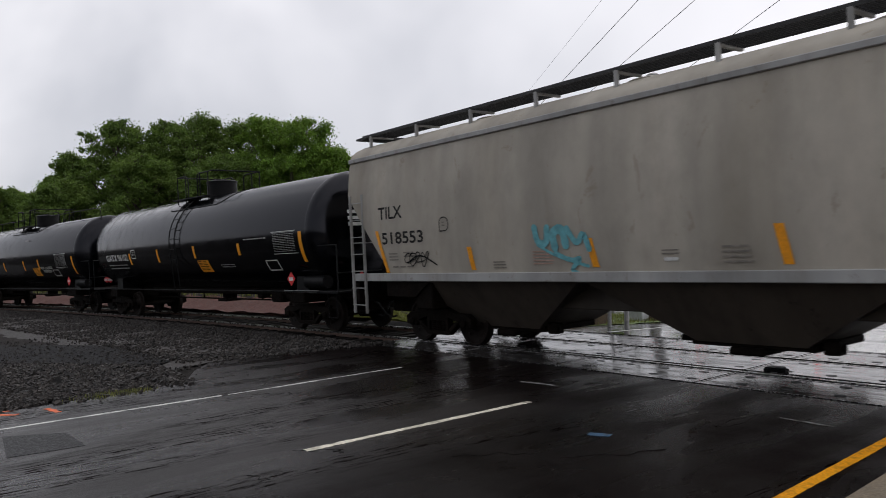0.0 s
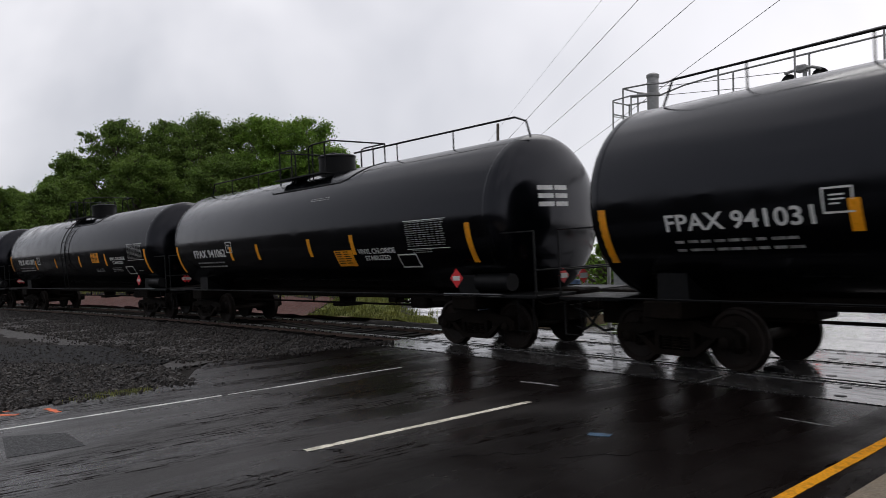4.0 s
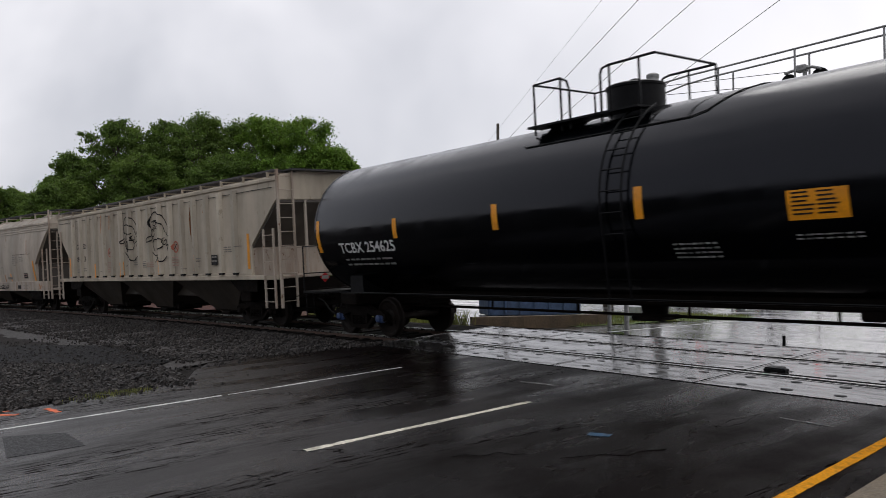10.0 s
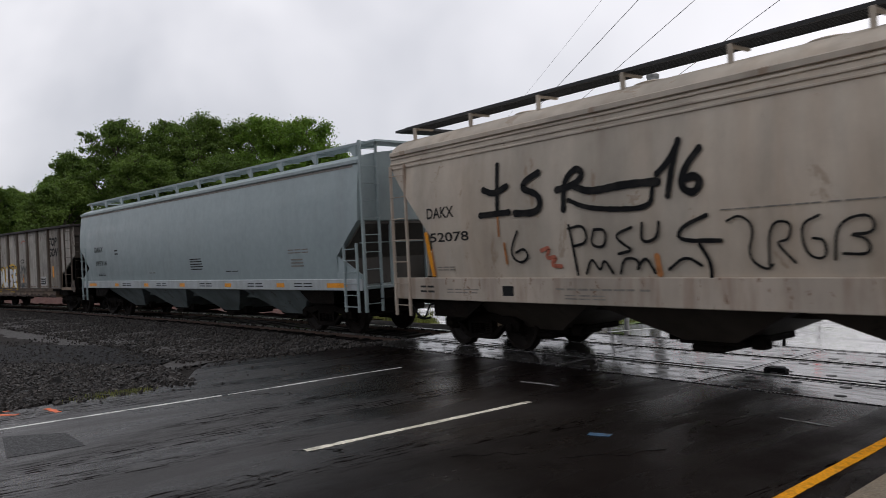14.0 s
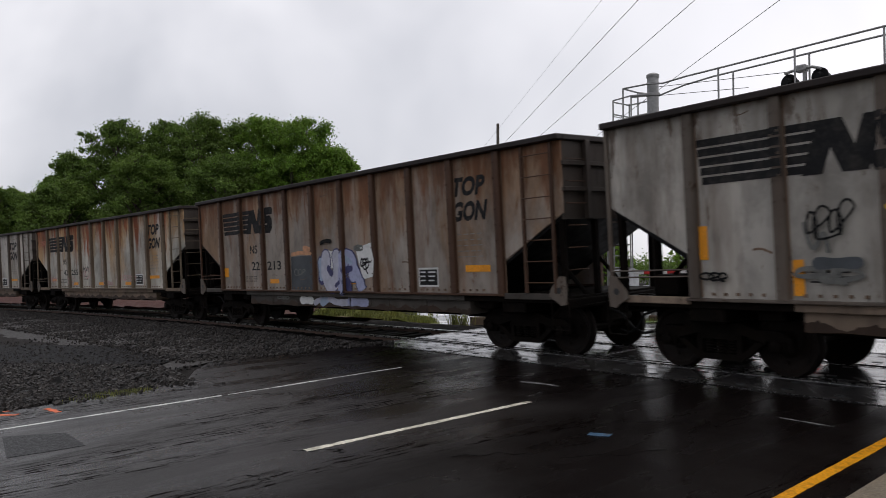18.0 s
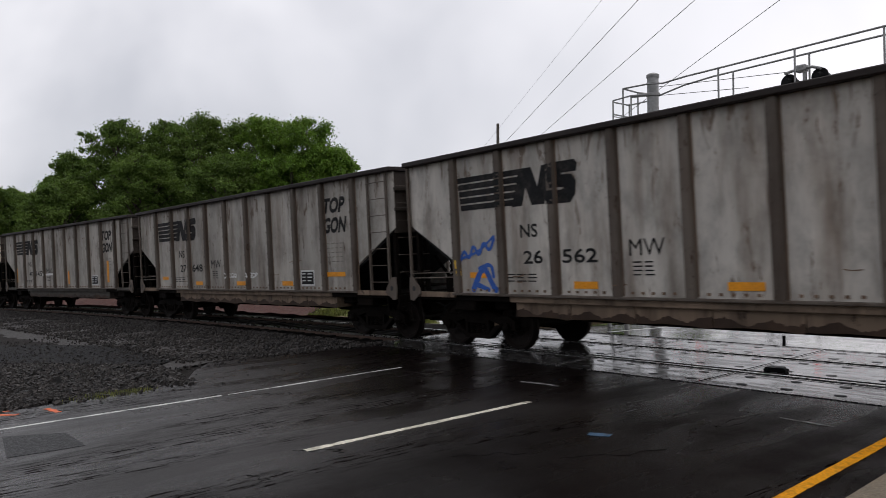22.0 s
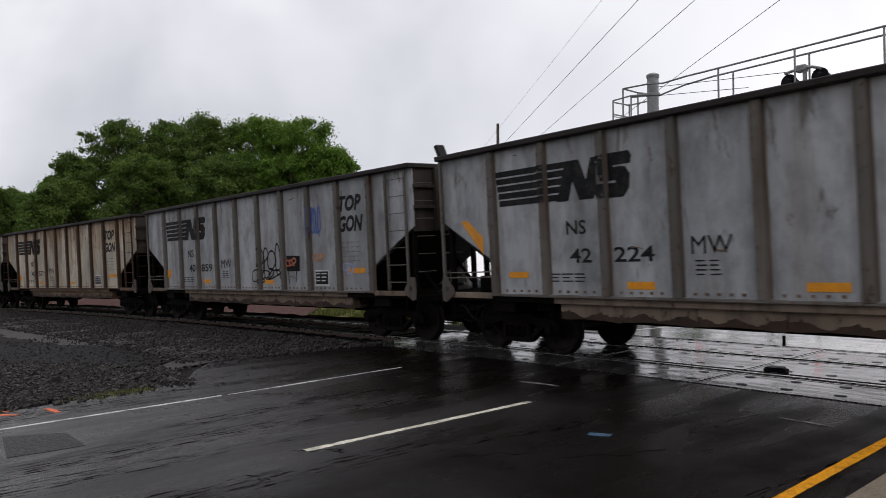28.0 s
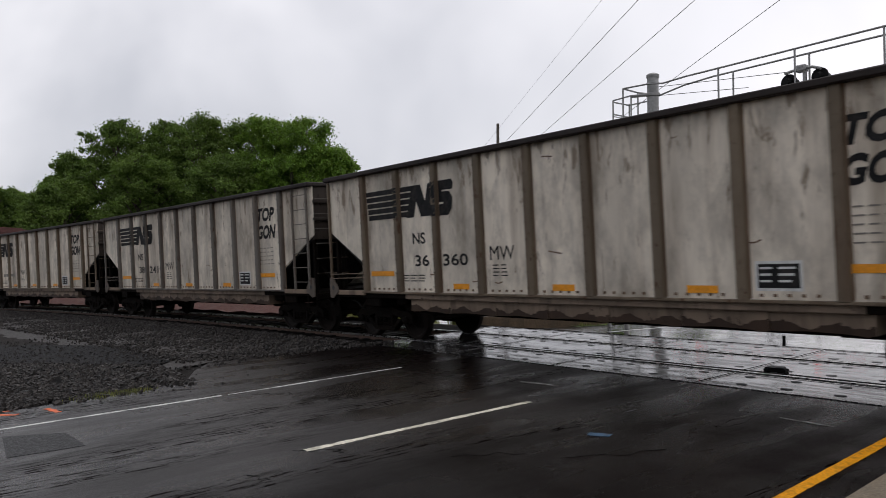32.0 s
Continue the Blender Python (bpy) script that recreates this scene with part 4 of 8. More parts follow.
def ladder(car, x0, x1, y, z0, z1, rungs, material, r=0.028):
    lad = part("ladder", Shape().box(x0 - r, x0 + r, y - r, y + r, z0, z1, 0.006).box(x1 - r, x1 + r, y - r, y + r, z0, z1, 0.006), material, car)
    for k in range(rungs):
        z = z0 + (z1 - z0) * (k + 0.5) / rungs
        part("rung", Shape().pipe([(x0, y - r, z), (x0 + 0.02, y - 0.06, z), (x1 - 0.02, y - 0.06, z), (x1, y - r, z)], 0.011, 5), material, lad)
    return lad


def far_ladder(car, x0, x1, y, z0, z1, rungs, material):
    sh = Shape().box(x0 - 0.028, x0 + 0.028, y - 0.03, y + 0.03, z0, z1).box(x1 - 0.028, x1 + 0.028, y - 0.03, y + 0.03, z0, z1)
    for k in range(rungs):
        z = z0 + (z1 - z0) * (k + 0.5) / rungs
        sh.rod((x0, y + 0.05, z), (x1, y + 0.05, z), 0.011, 5)
    return part("ladder", sh, material, car)


def end_ladder(car, x, y0, y1, z0, z1, rungs, material):
    """A ladder on the end of a car, across the track."""
    lad = part("ladder", Shape().box(x - 0.02, x + 0.05, y0 - 0.035, y0 + 0.035, z0, z1, 0.006).box(x - 0.02, x + 0.04, y1 - 0.028, y1 + 0.028, z0, z1, 0.006), material, car)
    for k in range(rungs):
        z = z0 + (z1 - z0) * (k + 0.5) / rungs
        part("rung", Shape().pipe([(x, y0, z), (x + 0.07, y0 + 0.02, z), (x + 0.07, y1 - 0.02, z), (x, y1, z)], 0.012, 5), material, lad)
    return lad


TRAIN = []


def enrol(car, s19, reach):
    """s19: where the car's middle is along the track at 19 s."""
    car["run"] = 1
    TRAIN.append((car, s19, reach))


# coal gondolas
GH = 7.25
RIBS = [-GH + 1.30 + 1.335 * i for i in range(10)]
GPANEL, GRIB, GOUT = 1.40, 1.49, 1.545
GL, GR = 7.48, 7.60   # the ends, from the middle
LOGO = [[(0.02 * k, 0.64 - 0.135 * k), (1.93 - 0.05 * k, 0.64 - 0.135 * k), (1.89 - 0.05 * k, 0.535 - 0.135 * k), (0.02 * k, 0.535 - 0.135 * k)] for k in range(5)]
LOGO += [[(1.56, -0.03), (1.83, -0.03), (2.06, 0.64), (1.79, 0.64)], [(1.79, 0.64), (2.10, 0.64), (2.38, -0.03), (2.08, -0.03)], [(2.14, -0.03), (2.40, -0.03), (2.62, 0.64), (2.36, 0.64)]]
LOGO += [[(2.42 + (x - 2.08) * 0.66, z) for x, z in q] for q in (
    [(2.46, 0.66), (3.18, 0.66), (3.26, 0.58), (3.22, 0.46), (2.50, 0.46)], [(2.32, 0.54), (2.46, 0.66), (2.70, 0.46), (2.68, 0.27), (2.38, 0.27), (2.30, 0.36)], [(2.40, 0.43), (2.96, 0.43), (3.12, 0.36), (3.02, 0.22), (2.38, 0.22)],
    [(2.80, 0.43), (3.06, 0.42), (3.20, 0.30), (3.16, 0.08), (2.98, -0.05), (2.72, 0.10)], [(2.12, 0.18), (3.02, 0.18), (2.98, -0.05), (2.16, -0.05), (2.08, 0.04)])]


def clip(poly, lo, hi):
    """The part of a convex outline between lo and hi."""
    for edge, keep in ((lo, 1), (hi, -1)):
        res = []
        for i, (x, z) in enumerate(poly):
            px_, pz = poly[i - 1]
            ins, was = keep * (x - edge) >= 0, keep * (px_ - edge) >= 0
            if ins != was:
                t = (edge - px_) / (x - px_)
                res.append((edge, pz + (z - pz) * t))
            if ins:
                res.append((x, z))
        poly = res
        if not poly:
            return []
    return poly


def logo_shape():
    sh = Shape()
    x0, z0 = -GH + 1.40, 2.74
    for q in LOGO:
        q = [(x0 + x * 0.985, z0 + z) for x, z in q]
        for y, spans in ((-GPANEL - 0.006, [(-99, 99)]), (-GRIB - 0.006, [(r - 0.08, r + 0.08) for r in RIBS[:4]])):
            for lo, hi in spans:
                c = clip(q, lo, hi)
                if len(c) > 2:
                    sh.add([(x, y, z) for x, z in c], [tuple(range(len(c)))])
    return sh


def sprayed(pts, w, layer):
    """Paint on the side: over the panels, the faces of the ribs, and the belly below. w = 0: a filled outline."""
    sh = Shape()
    o = 0.007 + 0.0011 * layer
    for q in ([pts] if w == 0 else runs(pts, w, 0.10, len(pts))):
        q = [(x - GH, z) for x, z in q]
        for y, spans in ((-GPANEL - o, [(-99, 99)]), (-GRIB - o, [(r - 0.06, r + 0.06) for r in RIBS])):
            for lo, hi in spans:
                c = clip(q, lo, hi)
                if len(c) > 2:
                    c = [(z, x) for x, z in c]
                    if min(z for z, x in c) < 1.0:
                        y = -1.302 - o * 0.3
                    c = clip(c, 0.7, 3.76)
                    if len(c) > 2:
                        sh.add([(x, y, z) for z, x in c], [tuple(range(len(c)))])
    return sh.weld()


def rib_shape():
    """A pressed side rib with bolt heads down both edges."""
    sh = Shape().slab([(-0.085, 0), (-0.078, -0.078), (-0.058, -0.09), (0.058, -0.09), (0.078, -0.078), (0.085, 0)], 1.125, 3.79)
    for k in range(9):
        for x in (-0.045, 0.045):
            z = 1.25 + 0.29 * k + (0.05 if x > 0 else 0)
            sh.box(x - 0.016, x + 0.016, -0.104, -0.088, z - 0.016, z + 0.016)
    return sh


def gondola(key, paint, ribpaint, belly, s_left, label, number, spray=(), mw=True, marks=0, flag=False):
    car = thing("gondola_car", label, "gondola car", "gondola cars in the train")
    G = GH

    def side(sgn):
        sh = Shape()
        y0, y1 = sgn * (GPANEL - 0.03), sgn * GPANEL
        sh.prism([(-GL, 3.80), (-GL, 2.53), (-G + 1.22, 1.74), (-G + 1.22, 1.12), (G - 1.15, 1.12), (G - 1.15, 1.72), (GR, 2.53), (GR, 3.80)], min(y0, y1), max(y0, y1))
        return sh.mesh("side_sheet", paint)

    for sg in (-1, 1):
        part("side_sheet", cached(("gside", key, sg), lambda: side(sg)), None, car)

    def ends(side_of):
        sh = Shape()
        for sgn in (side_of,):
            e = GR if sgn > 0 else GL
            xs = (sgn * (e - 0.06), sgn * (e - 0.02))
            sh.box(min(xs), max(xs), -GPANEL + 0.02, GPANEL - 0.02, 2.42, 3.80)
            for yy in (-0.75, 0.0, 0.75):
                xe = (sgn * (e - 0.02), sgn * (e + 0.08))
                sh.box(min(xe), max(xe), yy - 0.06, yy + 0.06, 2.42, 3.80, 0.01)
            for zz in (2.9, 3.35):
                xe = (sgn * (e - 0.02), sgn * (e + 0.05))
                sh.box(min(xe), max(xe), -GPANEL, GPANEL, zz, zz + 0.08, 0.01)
        return sh.mesh("end_sheet", END_GRIME_SHADE)

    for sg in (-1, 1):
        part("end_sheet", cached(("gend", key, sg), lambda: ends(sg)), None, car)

    def floor():
        sh = Shape()
        for sgn in (-1, 1):
            e = GR if sgn > 0 else GL
            sh.prism([(sgn * (e - 0.04), 2.53), (sgn * (G - 2.3), 1.06), (sgn * (G - 2.3), 1.0), (sgn * (e - 0.04), 2.45)], -GPANEL + 0.04, GPANEL - 0.04)
        sh.box(-G + 2.3, G - 2.3, -GPANEL + 0.04, GPANEL - 0.04, 1.0, 1.05)
        return sh.mesh("slope_floor", M["black"])

    part("slope_floor", cached(("gfloor",), floor), None, car, "black sloping floor sheets")

    def chord():
        sh = Shape()
        for sgn in (-1, 1):
            e = GR if sgn > 0 else GL
            ys = (sgn * (GPANEL - 0.05), sgn * (GOUT + 0.01))
            sh.box(-GL - 0.05, GR + 0.05, min(ys), max(ys), 3.78, 3.88, 0.015)
            xs = (sgn * (e - 0.10), sgn * (e + 0.06))
            sh.box(min(xs), max(xs), -GPANEL, GPANEL, 3.78, 3.88, 0.015)
        return sh.mesh("top_chord", TOP_GRIME)

    part("top_chord", cached(("gchord",), chord), None, car, "dark grimy top rim")

    def sill(side_of):
        sh = Shape()
        for sgn in (side_of,):
            ys = (sgn * (GPANEL - 0.08), sgn * (GRIB - 0.01))
            sh.box(-G + 1.15, G - 1.1, min(ys), max(ys), 1.08, 1.125, 0.008)
        return sh.mesh("side_sill", ribpaint)

    def beam(sgn):
        ys = (sgn * (GPANEL - 0.10), sgn * (GPANEL + 0.0))
        return Shape().box(-G + 2.75, G - 2.3, min(ys), max(ys), 0.97, 1.08, 0.008).mesh("side_beam", belly)

    def end_beam(sgn, x0, x1):
        ys = (sgn * (GPANEL - 0.10), sgn * GPANEL)
        return Shape().box(x0, x1, min(ys), max(ys), 0.97, 1.08, 0.01).mesh("end_beam", M["under"])

    for sg in (-1, 1):
        part("side_sill", cached(("gsill", key, sg), lambda: sill(sg)), None, car)
        part("side_beam", cached(("gbeam", key, sg), lambda: beam(sg)), None, car)
        for x0, x1 in ((-GL + 0.1, -G + 2.75), (G - 2.3, GR - 0.1)):
            part("end_beam", cached(("gebeam", sg, x0), lambda: end_beam(sg, x0, x1)), None, car)
    rib = cached(("grib", key), lambda: rib_shape().mesh("rib", ribpaint))
    flange = cached(("gflange",), lambda: Shape().box(-0.105, 0.105, -0.008, 0.0, 1.14, 3.79).mesh("rib_flange", R_EDGE))
    for x in RIBS:
        part("rib", rib, None, car, at=pose(x, -GPANEL, 0))
        part("rib", rib, None, car, at=pose(x, GPANEL, 0, 0, 0, 180))
        part("rib_flange", flange, None, car, "rusty seam beside a rib", pose(x, -GPANEL, 0))

    def stain(n):
        r = random.Random(70 + n)
        low = [(1.335, 0.70), (1.24, 0.68), (1.02, 0.705), (0.5, 0.72), (0.12, 0.70), (0, 0.705)]
        top = [(0.0445 * i, 0.79 + 0.04 * math.sin(i * 0.42 + n * 2.1) + 0.03 * abs(i / 15 - 1) + r.uniform(-0.02, 0.02)) for i in range(31)]
        return Shape().prism(top + low, -1.304, -1.297).mesh("rust_stain", B_STAIN)

    stains = [cached(("gstain", n), lambda: stain(n)) for n in range(3)]
    plate = cached(("gtub", key), lambda: Shape().prism([(0, 1.0), (1.335, 1.0), (1.335, 0.70), (1.24, 0.68), (1.02, 0.705), (0.5, 0.72), (0.12, 0.70), (0, 0.705)], -1.30, 1.30).mesh("belly_plate", belly))
    for k in range(7):
        bp = part("belly_plate", plate, None, car, at=pose(-G + 2.82 + 1.352 * k, 0, 0))
        part("rust_stain", stains[(k * 2 + len(number)) % 3], None, bp, "dark brown rust stain")
    part("tub_bottom", cached(("gtubb",), lambda: Shape().box(-G + 2.95, G - 2.65, -1.2, 1.2, 0.66, 0.74, 0.03).mesh("tub_bottom", M["under"])), None, car)
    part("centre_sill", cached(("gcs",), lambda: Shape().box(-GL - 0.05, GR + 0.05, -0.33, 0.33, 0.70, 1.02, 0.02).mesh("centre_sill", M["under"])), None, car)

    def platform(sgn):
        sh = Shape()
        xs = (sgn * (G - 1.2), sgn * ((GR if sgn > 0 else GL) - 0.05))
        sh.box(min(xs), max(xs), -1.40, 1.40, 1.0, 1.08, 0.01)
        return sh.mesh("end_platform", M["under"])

    def edge(sgn):
        xs = (sgn * (G - (1.20 if sgn < 0 else 1.12)), sgn * ((GR if sgn > 0 else GL) - 0.04))
        return Shape().box(min(xs), max(xs), -1.46, -1.40, 1.03, 1.14, 0.008).mesh("platform_edge", belly)

    def end_post(sgn, yy):
        x = sgn * ((GR if sgn > 0 else GL) - 0.12)
        return Shape().box(x - 0.05, x + 0.05, yy - 0.05, yy + 0.05, 1.06, 2.5, 0.01).mesh("end_post", M["under"])

    def end_brace(sgn, yy):
        e = GR if sgn > 0 else GL
        return Shape().rod((sgn * (e - 0.2), yy, 1.05), (sgn * (e - 1.0), yy, 1.85), 0.04, 6).mesh("end_brace", M["under"])

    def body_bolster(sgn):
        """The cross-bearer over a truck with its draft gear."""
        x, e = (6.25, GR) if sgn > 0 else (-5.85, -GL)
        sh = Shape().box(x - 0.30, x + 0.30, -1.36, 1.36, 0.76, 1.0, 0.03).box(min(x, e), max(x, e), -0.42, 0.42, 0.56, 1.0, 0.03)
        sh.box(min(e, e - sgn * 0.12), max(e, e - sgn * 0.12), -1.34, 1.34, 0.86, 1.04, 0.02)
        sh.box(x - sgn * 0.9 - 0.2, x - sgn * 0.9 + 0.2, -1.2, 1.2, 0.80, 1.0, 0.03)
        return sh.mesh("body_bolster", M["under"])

    for sgn in (-1, 1):
        part("end_platform", cached(("gplat", sgn), lambda: platform(sgn)), None, car)
        part("platform_edge", cached(("gedge", key, sgn), lambda: edge(sgn)), None, car, "pale worn platform edge")
        part("body_bolster", cached(("gbol", sgn), lambda: body_bolster(sgn)), None, car)
        for yy in (-1.3, -0.42, 0.42, 1.3):
            part("end_post", cached(("gpost", sgn, yy), lambda: end_post(sgn, yy)), None, car)
        for yy in (-0.6, 0.6):
            part("end_brace", cached(("gbrace", sgn, yy), lambda: end_brace(sgn, yy)), None, car)
    part("brake_box", cached("gbox", lambda: Shape().box(-GL + 0.25, -GL + 0.75, -0.75, -0.2, 1.08, 1.42, 0.03).rod((-GL + 0.3, 0.1, 1.25), (-GL + 1.0, 0.1, 1.25), 0.16, 12).mesh("brake_box", M["under"])), None, car)

    gy = -GPANEL - 0.05
    part("corner_strip", cached(("gstrip", key), lambda: Shape().box(-GL - 0.035, -GL + 0.035, gy - 0.02, gy + 0.03, 1.1, 3.8, 0.008).mesh("corner_strip", ribpaint)), None, car)
    long_iron = cached(("glong", key), lambda: Shape().rod((-GL, gy - 0.02, 0), (-G + 1.22, gy - 0.02, 0.02), 0.013, 5).mesh("grab_iron", ribpaint))
    for z in (1.52, 1.42):
        part("grab_iron", long_iron, None, car, at=pose(0, 0, z))
    rung = cached(("grung", key), lambda: Shape().rod((0, -1.40, 0), (0, -0.92, 0), 0.012, 5).mesh("rung", ribpaint))
    for k in range(6):
        for x in (-GL - 0.06, GR + 0.10):
            part("rung", rung, None, car, at=pose(x, 0, 1.55 + 0.38 * k))

    def gusset(sgn):
        e = GR if sgn > 0 else -GL
        q = [(e + 0.03 * sgn, 1.44), (e - 0.10 * sgn, 1.44), (e - 0.30 * sgn, 1.22), (e - 0.34 * sgn, 1.10), (e - 0.16 * sgn, 1.0), (e - 0.08 * sgn, 0.94), (e + 0.04 * sgn, 0.96), (e + 0.06 * sgn, 1.2)]
        return Shape().prism(q, gy - 0.04, gy - 0.01).mesh("corner_gusset", R_DARK)

    # a flat dark disc paints the shade of the hole
    def gusset_hole(sgn):
        e = GR if sgn > 0 else -GL
        return Shape().lathe([(-0.003, 0.055), (0.003, 0.055)], (e - 0.11 * sgn, gy - 0.041, 1.20), "Y", 12).mesh("hole", M["pocket"])

    for sgn in (-1, 1):
        gu = part("corner_gusset", cached(("ggus", key, sgn), lambda: gusset(sgn)), None, car, "pale corner plate with a round hole")
        part("hole", cached(("ghole", sgn), lambda: gusset_hole(sgn)), None, gu)
        x = (GR - 0.1) if sgn > 0 else (-GL + 0.1)
        part("stirrup", cached(("gstir", sgn), lambda: Shape().pipe([(x - 0.22, gy, 1.05), (x - 0.20, gy, 0.52), (x + 0.16, gy, 0.52), (x + 0.18, gy, 1.05)], 0.016, 5).mesh("stirrup", M["under"])), None, car, "bent iron foot stirrup")
    ladder(car, GR - 0.87, GR - 0.18, -GPANEL - 0.07, 1.15, 3.76, 7, ribpaint)
    far_ladder(car, -GL + 0.15, -GL + 0.75, GPANEL + 0.07, 1.15, 3.76, 7, ribpaint)
    for sgn in (-1, 1):
        add_coupler(car, sgn * ((GR if sgn > 0 else GL) + 0.05), sgn, 0.25)
        add_truck(car, 6.25 if sgn > 0 else -5.85)
    part("brake_cylinder", cached(("gbrk",), lambda: Shape().rod((G - 2.9, -0.7, 0.72), (G - 2.3, -0.7, 0.72), 0.14, 12).mesh("brake_cylinder", M["under"])), None, car)

    flat = lambda u, v: (-G + u, -GPANEL - 0.006, v)
    part("emblem", cached("glogo", lambda: logo_shape().mesh("emblem", M["ink"])), None, car, "black slanted emblem with stripes")
    part("lettering", cached("gtop", lambda: lettering("TOP", 11.95, 12.90, 3.02, 3.40, flat, 0.09, 0.045).mesh("lettering", M["ink"])), None, car, "black words TOP GON")
    part("lettering", cached("ggon", lambda: lettering("GON", 11.95, 12.92, 2.53, 2.92, flat, 0.09, 0.045).mesh("lettering", M["ink"])), None, car)
    rivets = Shape()
    for k in range(62):
        x = -G + 1.2 + 0.19 * k
        if min(abs(x - q) for q in RIBS) > 0.14:
            rivets.box(x - 0.022, x + 0.022, -GPANEL - 0.02, -GPANEL, 1.165, 1.205)
    tagged(part("rivet_row", cached("grivet", lambda: rivets.mesh("rivet_row", R_EDGE)), None, car, "row of rusty rivets above the sill"), kind="stuff")
    part("stencilling", cached("gsten", lambda: bars(12.10, 12.85, 1.75, 2.30, 5, flat, 3, 0.20, 4).mesh("stencilling", FADED)), None, car)
    rimmed = lambda u, v: (-G + u, -GPANEL - 0.004, v)
    part("panel_rim", cached("gdat0", lambda: panel_of(Shape(), 10.81, 11.46, 1.24, 1.64, rimmed, 1).mesh("panel_rim", M["letter"])), None, car, "white rim of the data panel")
    part("data_panel", cached("gdat", lambda: panel_of(Shape(), 10.85, 11.42, 1.28, 1.60, flat, 1).mesh("data_panel", M["ink"])), None, car, "small black data panel")
    lines = lambda u, v: (-G + u, -GPANEL - 0.009, v)
    part("stencilling", cached("gdat2", lambda: bars(10.88, 11.39, 1.31, 1.57, 3, lines, 8, 0.35, 2).mesh("stencilling", M["letter"])), None, car)
    if number:
        a, b = number.split()
        part("lettering", lettering("NS", 3.12, 3.56, 2.14, 2.38, flat), M["ink"], car)
        part("number", lettering(a, 3.18, 3.66, 1.67, 1.91, flat), M["ink"], car, "stencilled car number")
        part("number", lettering(b, 4.12, 4.90, 1.67, 1.91, flat), M["ink"], car, "stencilled car number")
    elif key != "house":
        part("stencilling", bars(3.0, 4.7, 1.68, 1.86, 1, flat, 5, 0.8, 5), FADED, car)
    part("stencilling", cached("gst3", lambda: bars(2.7, 3.55, 1.32, 1.5, 3, flat, 6, 0.35, 3).mesh("stencilling", M["ink"])), None, car)
    if mw:
        part("lettering", cached("gmw", lambda: lettering("MW", 5.54, 6.20, 1.76, 2.02, flat, 0.0, 0.0).mesh("lettering", M["ink"])), None, car)
        part("stencilling", cached("gmw2", lambda: bars(5.60, 6.05, 1.42, 1.68, 4, flat, 7, 0.32, 2).mesh("stencilling", M["ink"])), None, car)
    for k, (u0, u1, v0, v1) in enumerate([[(1.66, 2.16, 1.42, 1.53), (4.36, 4.88, 1.24, 1.36), (7.2, 7.75, 1.24, 1.36), (9.85, 10.4, 1.24, 1.36), (11.92, 12.85, 1.47, 1.58)],
                                          [(1.30, 1.45, 1.35, 2.05), (5.02, 5.17, 1.30, 1.85), (8.2, 8.35, 1.30, 1.85), (12.4, 12.6, 1.35, 2.2)],
                                          [(1.36, 1.66, 1.48, 1.76), (4.25, 4.75, 1.30, 1.42), (8.2, 8.7, 1.29, 1.40), (12.3, 13.0, 1.54, 1.67)],
                                          [(1.36, 1.52, 1.67, 2.15), (2.76, 2.91, 1.18, 1.65), (5.87, 6.02, 1.22, 1.73), (8.50, 8.65, 1.29, 1.78), (12.3, 12.46, 1.6, 2.1)],
                                          [(1.48, 2.38, 1.47, 1.58), (4.42, 4.90, 1.20, 1.31), (7.1, 7.6, 1.20, 1.31), (9.75, 10.25, 1.20, 1.31), (11.92, 12.85, 1.47, 1.58)]][marks]):
        part("reflector", cached(("grefl", marks, k), lambda: panel_of(Shape(), u0, u1, v0, v1, lines, 1).mesh("reflector", M["reflect"])), None, car, "amber reflector strip")
    r = random.Random(int(abs(s_left) * 10))
    for k in range(7):
        u, z = r.uniform(1.3, 13.0), r.choice((r.uniform(1.25, 1.9), r.uniform(3.2, 3.7)))
        w = r.uniform(0.08, 0.35)
        part("scrape", sprayed([(u, z), (u + w * 0.4, z + r.uniform(-0.02, 0.02)), (u + w, z + r.uniform(-0.05, 0.05))], r.uniform(0.012, 0.03), 0), R_EDGE, car, "rusty scrape in the paint")
    for k, (material, pts, w) in enumerate(spray):
        part("graffiti", sprayed(pts, w, k), material, car, "sprayed graffiti")
    if flag:
        part("bent_plate", Shape().prism([(-GL + 0.02, 3.86), (-GL - 0.10, 4.10), (-GL - 0.02, 4.13), (-GL + 0.12, 3.87)], -1.5, -1.3), M["black"], car, "bent black plate sticking up")
    enrol(car, s_left + GH, 5.5)
    return car


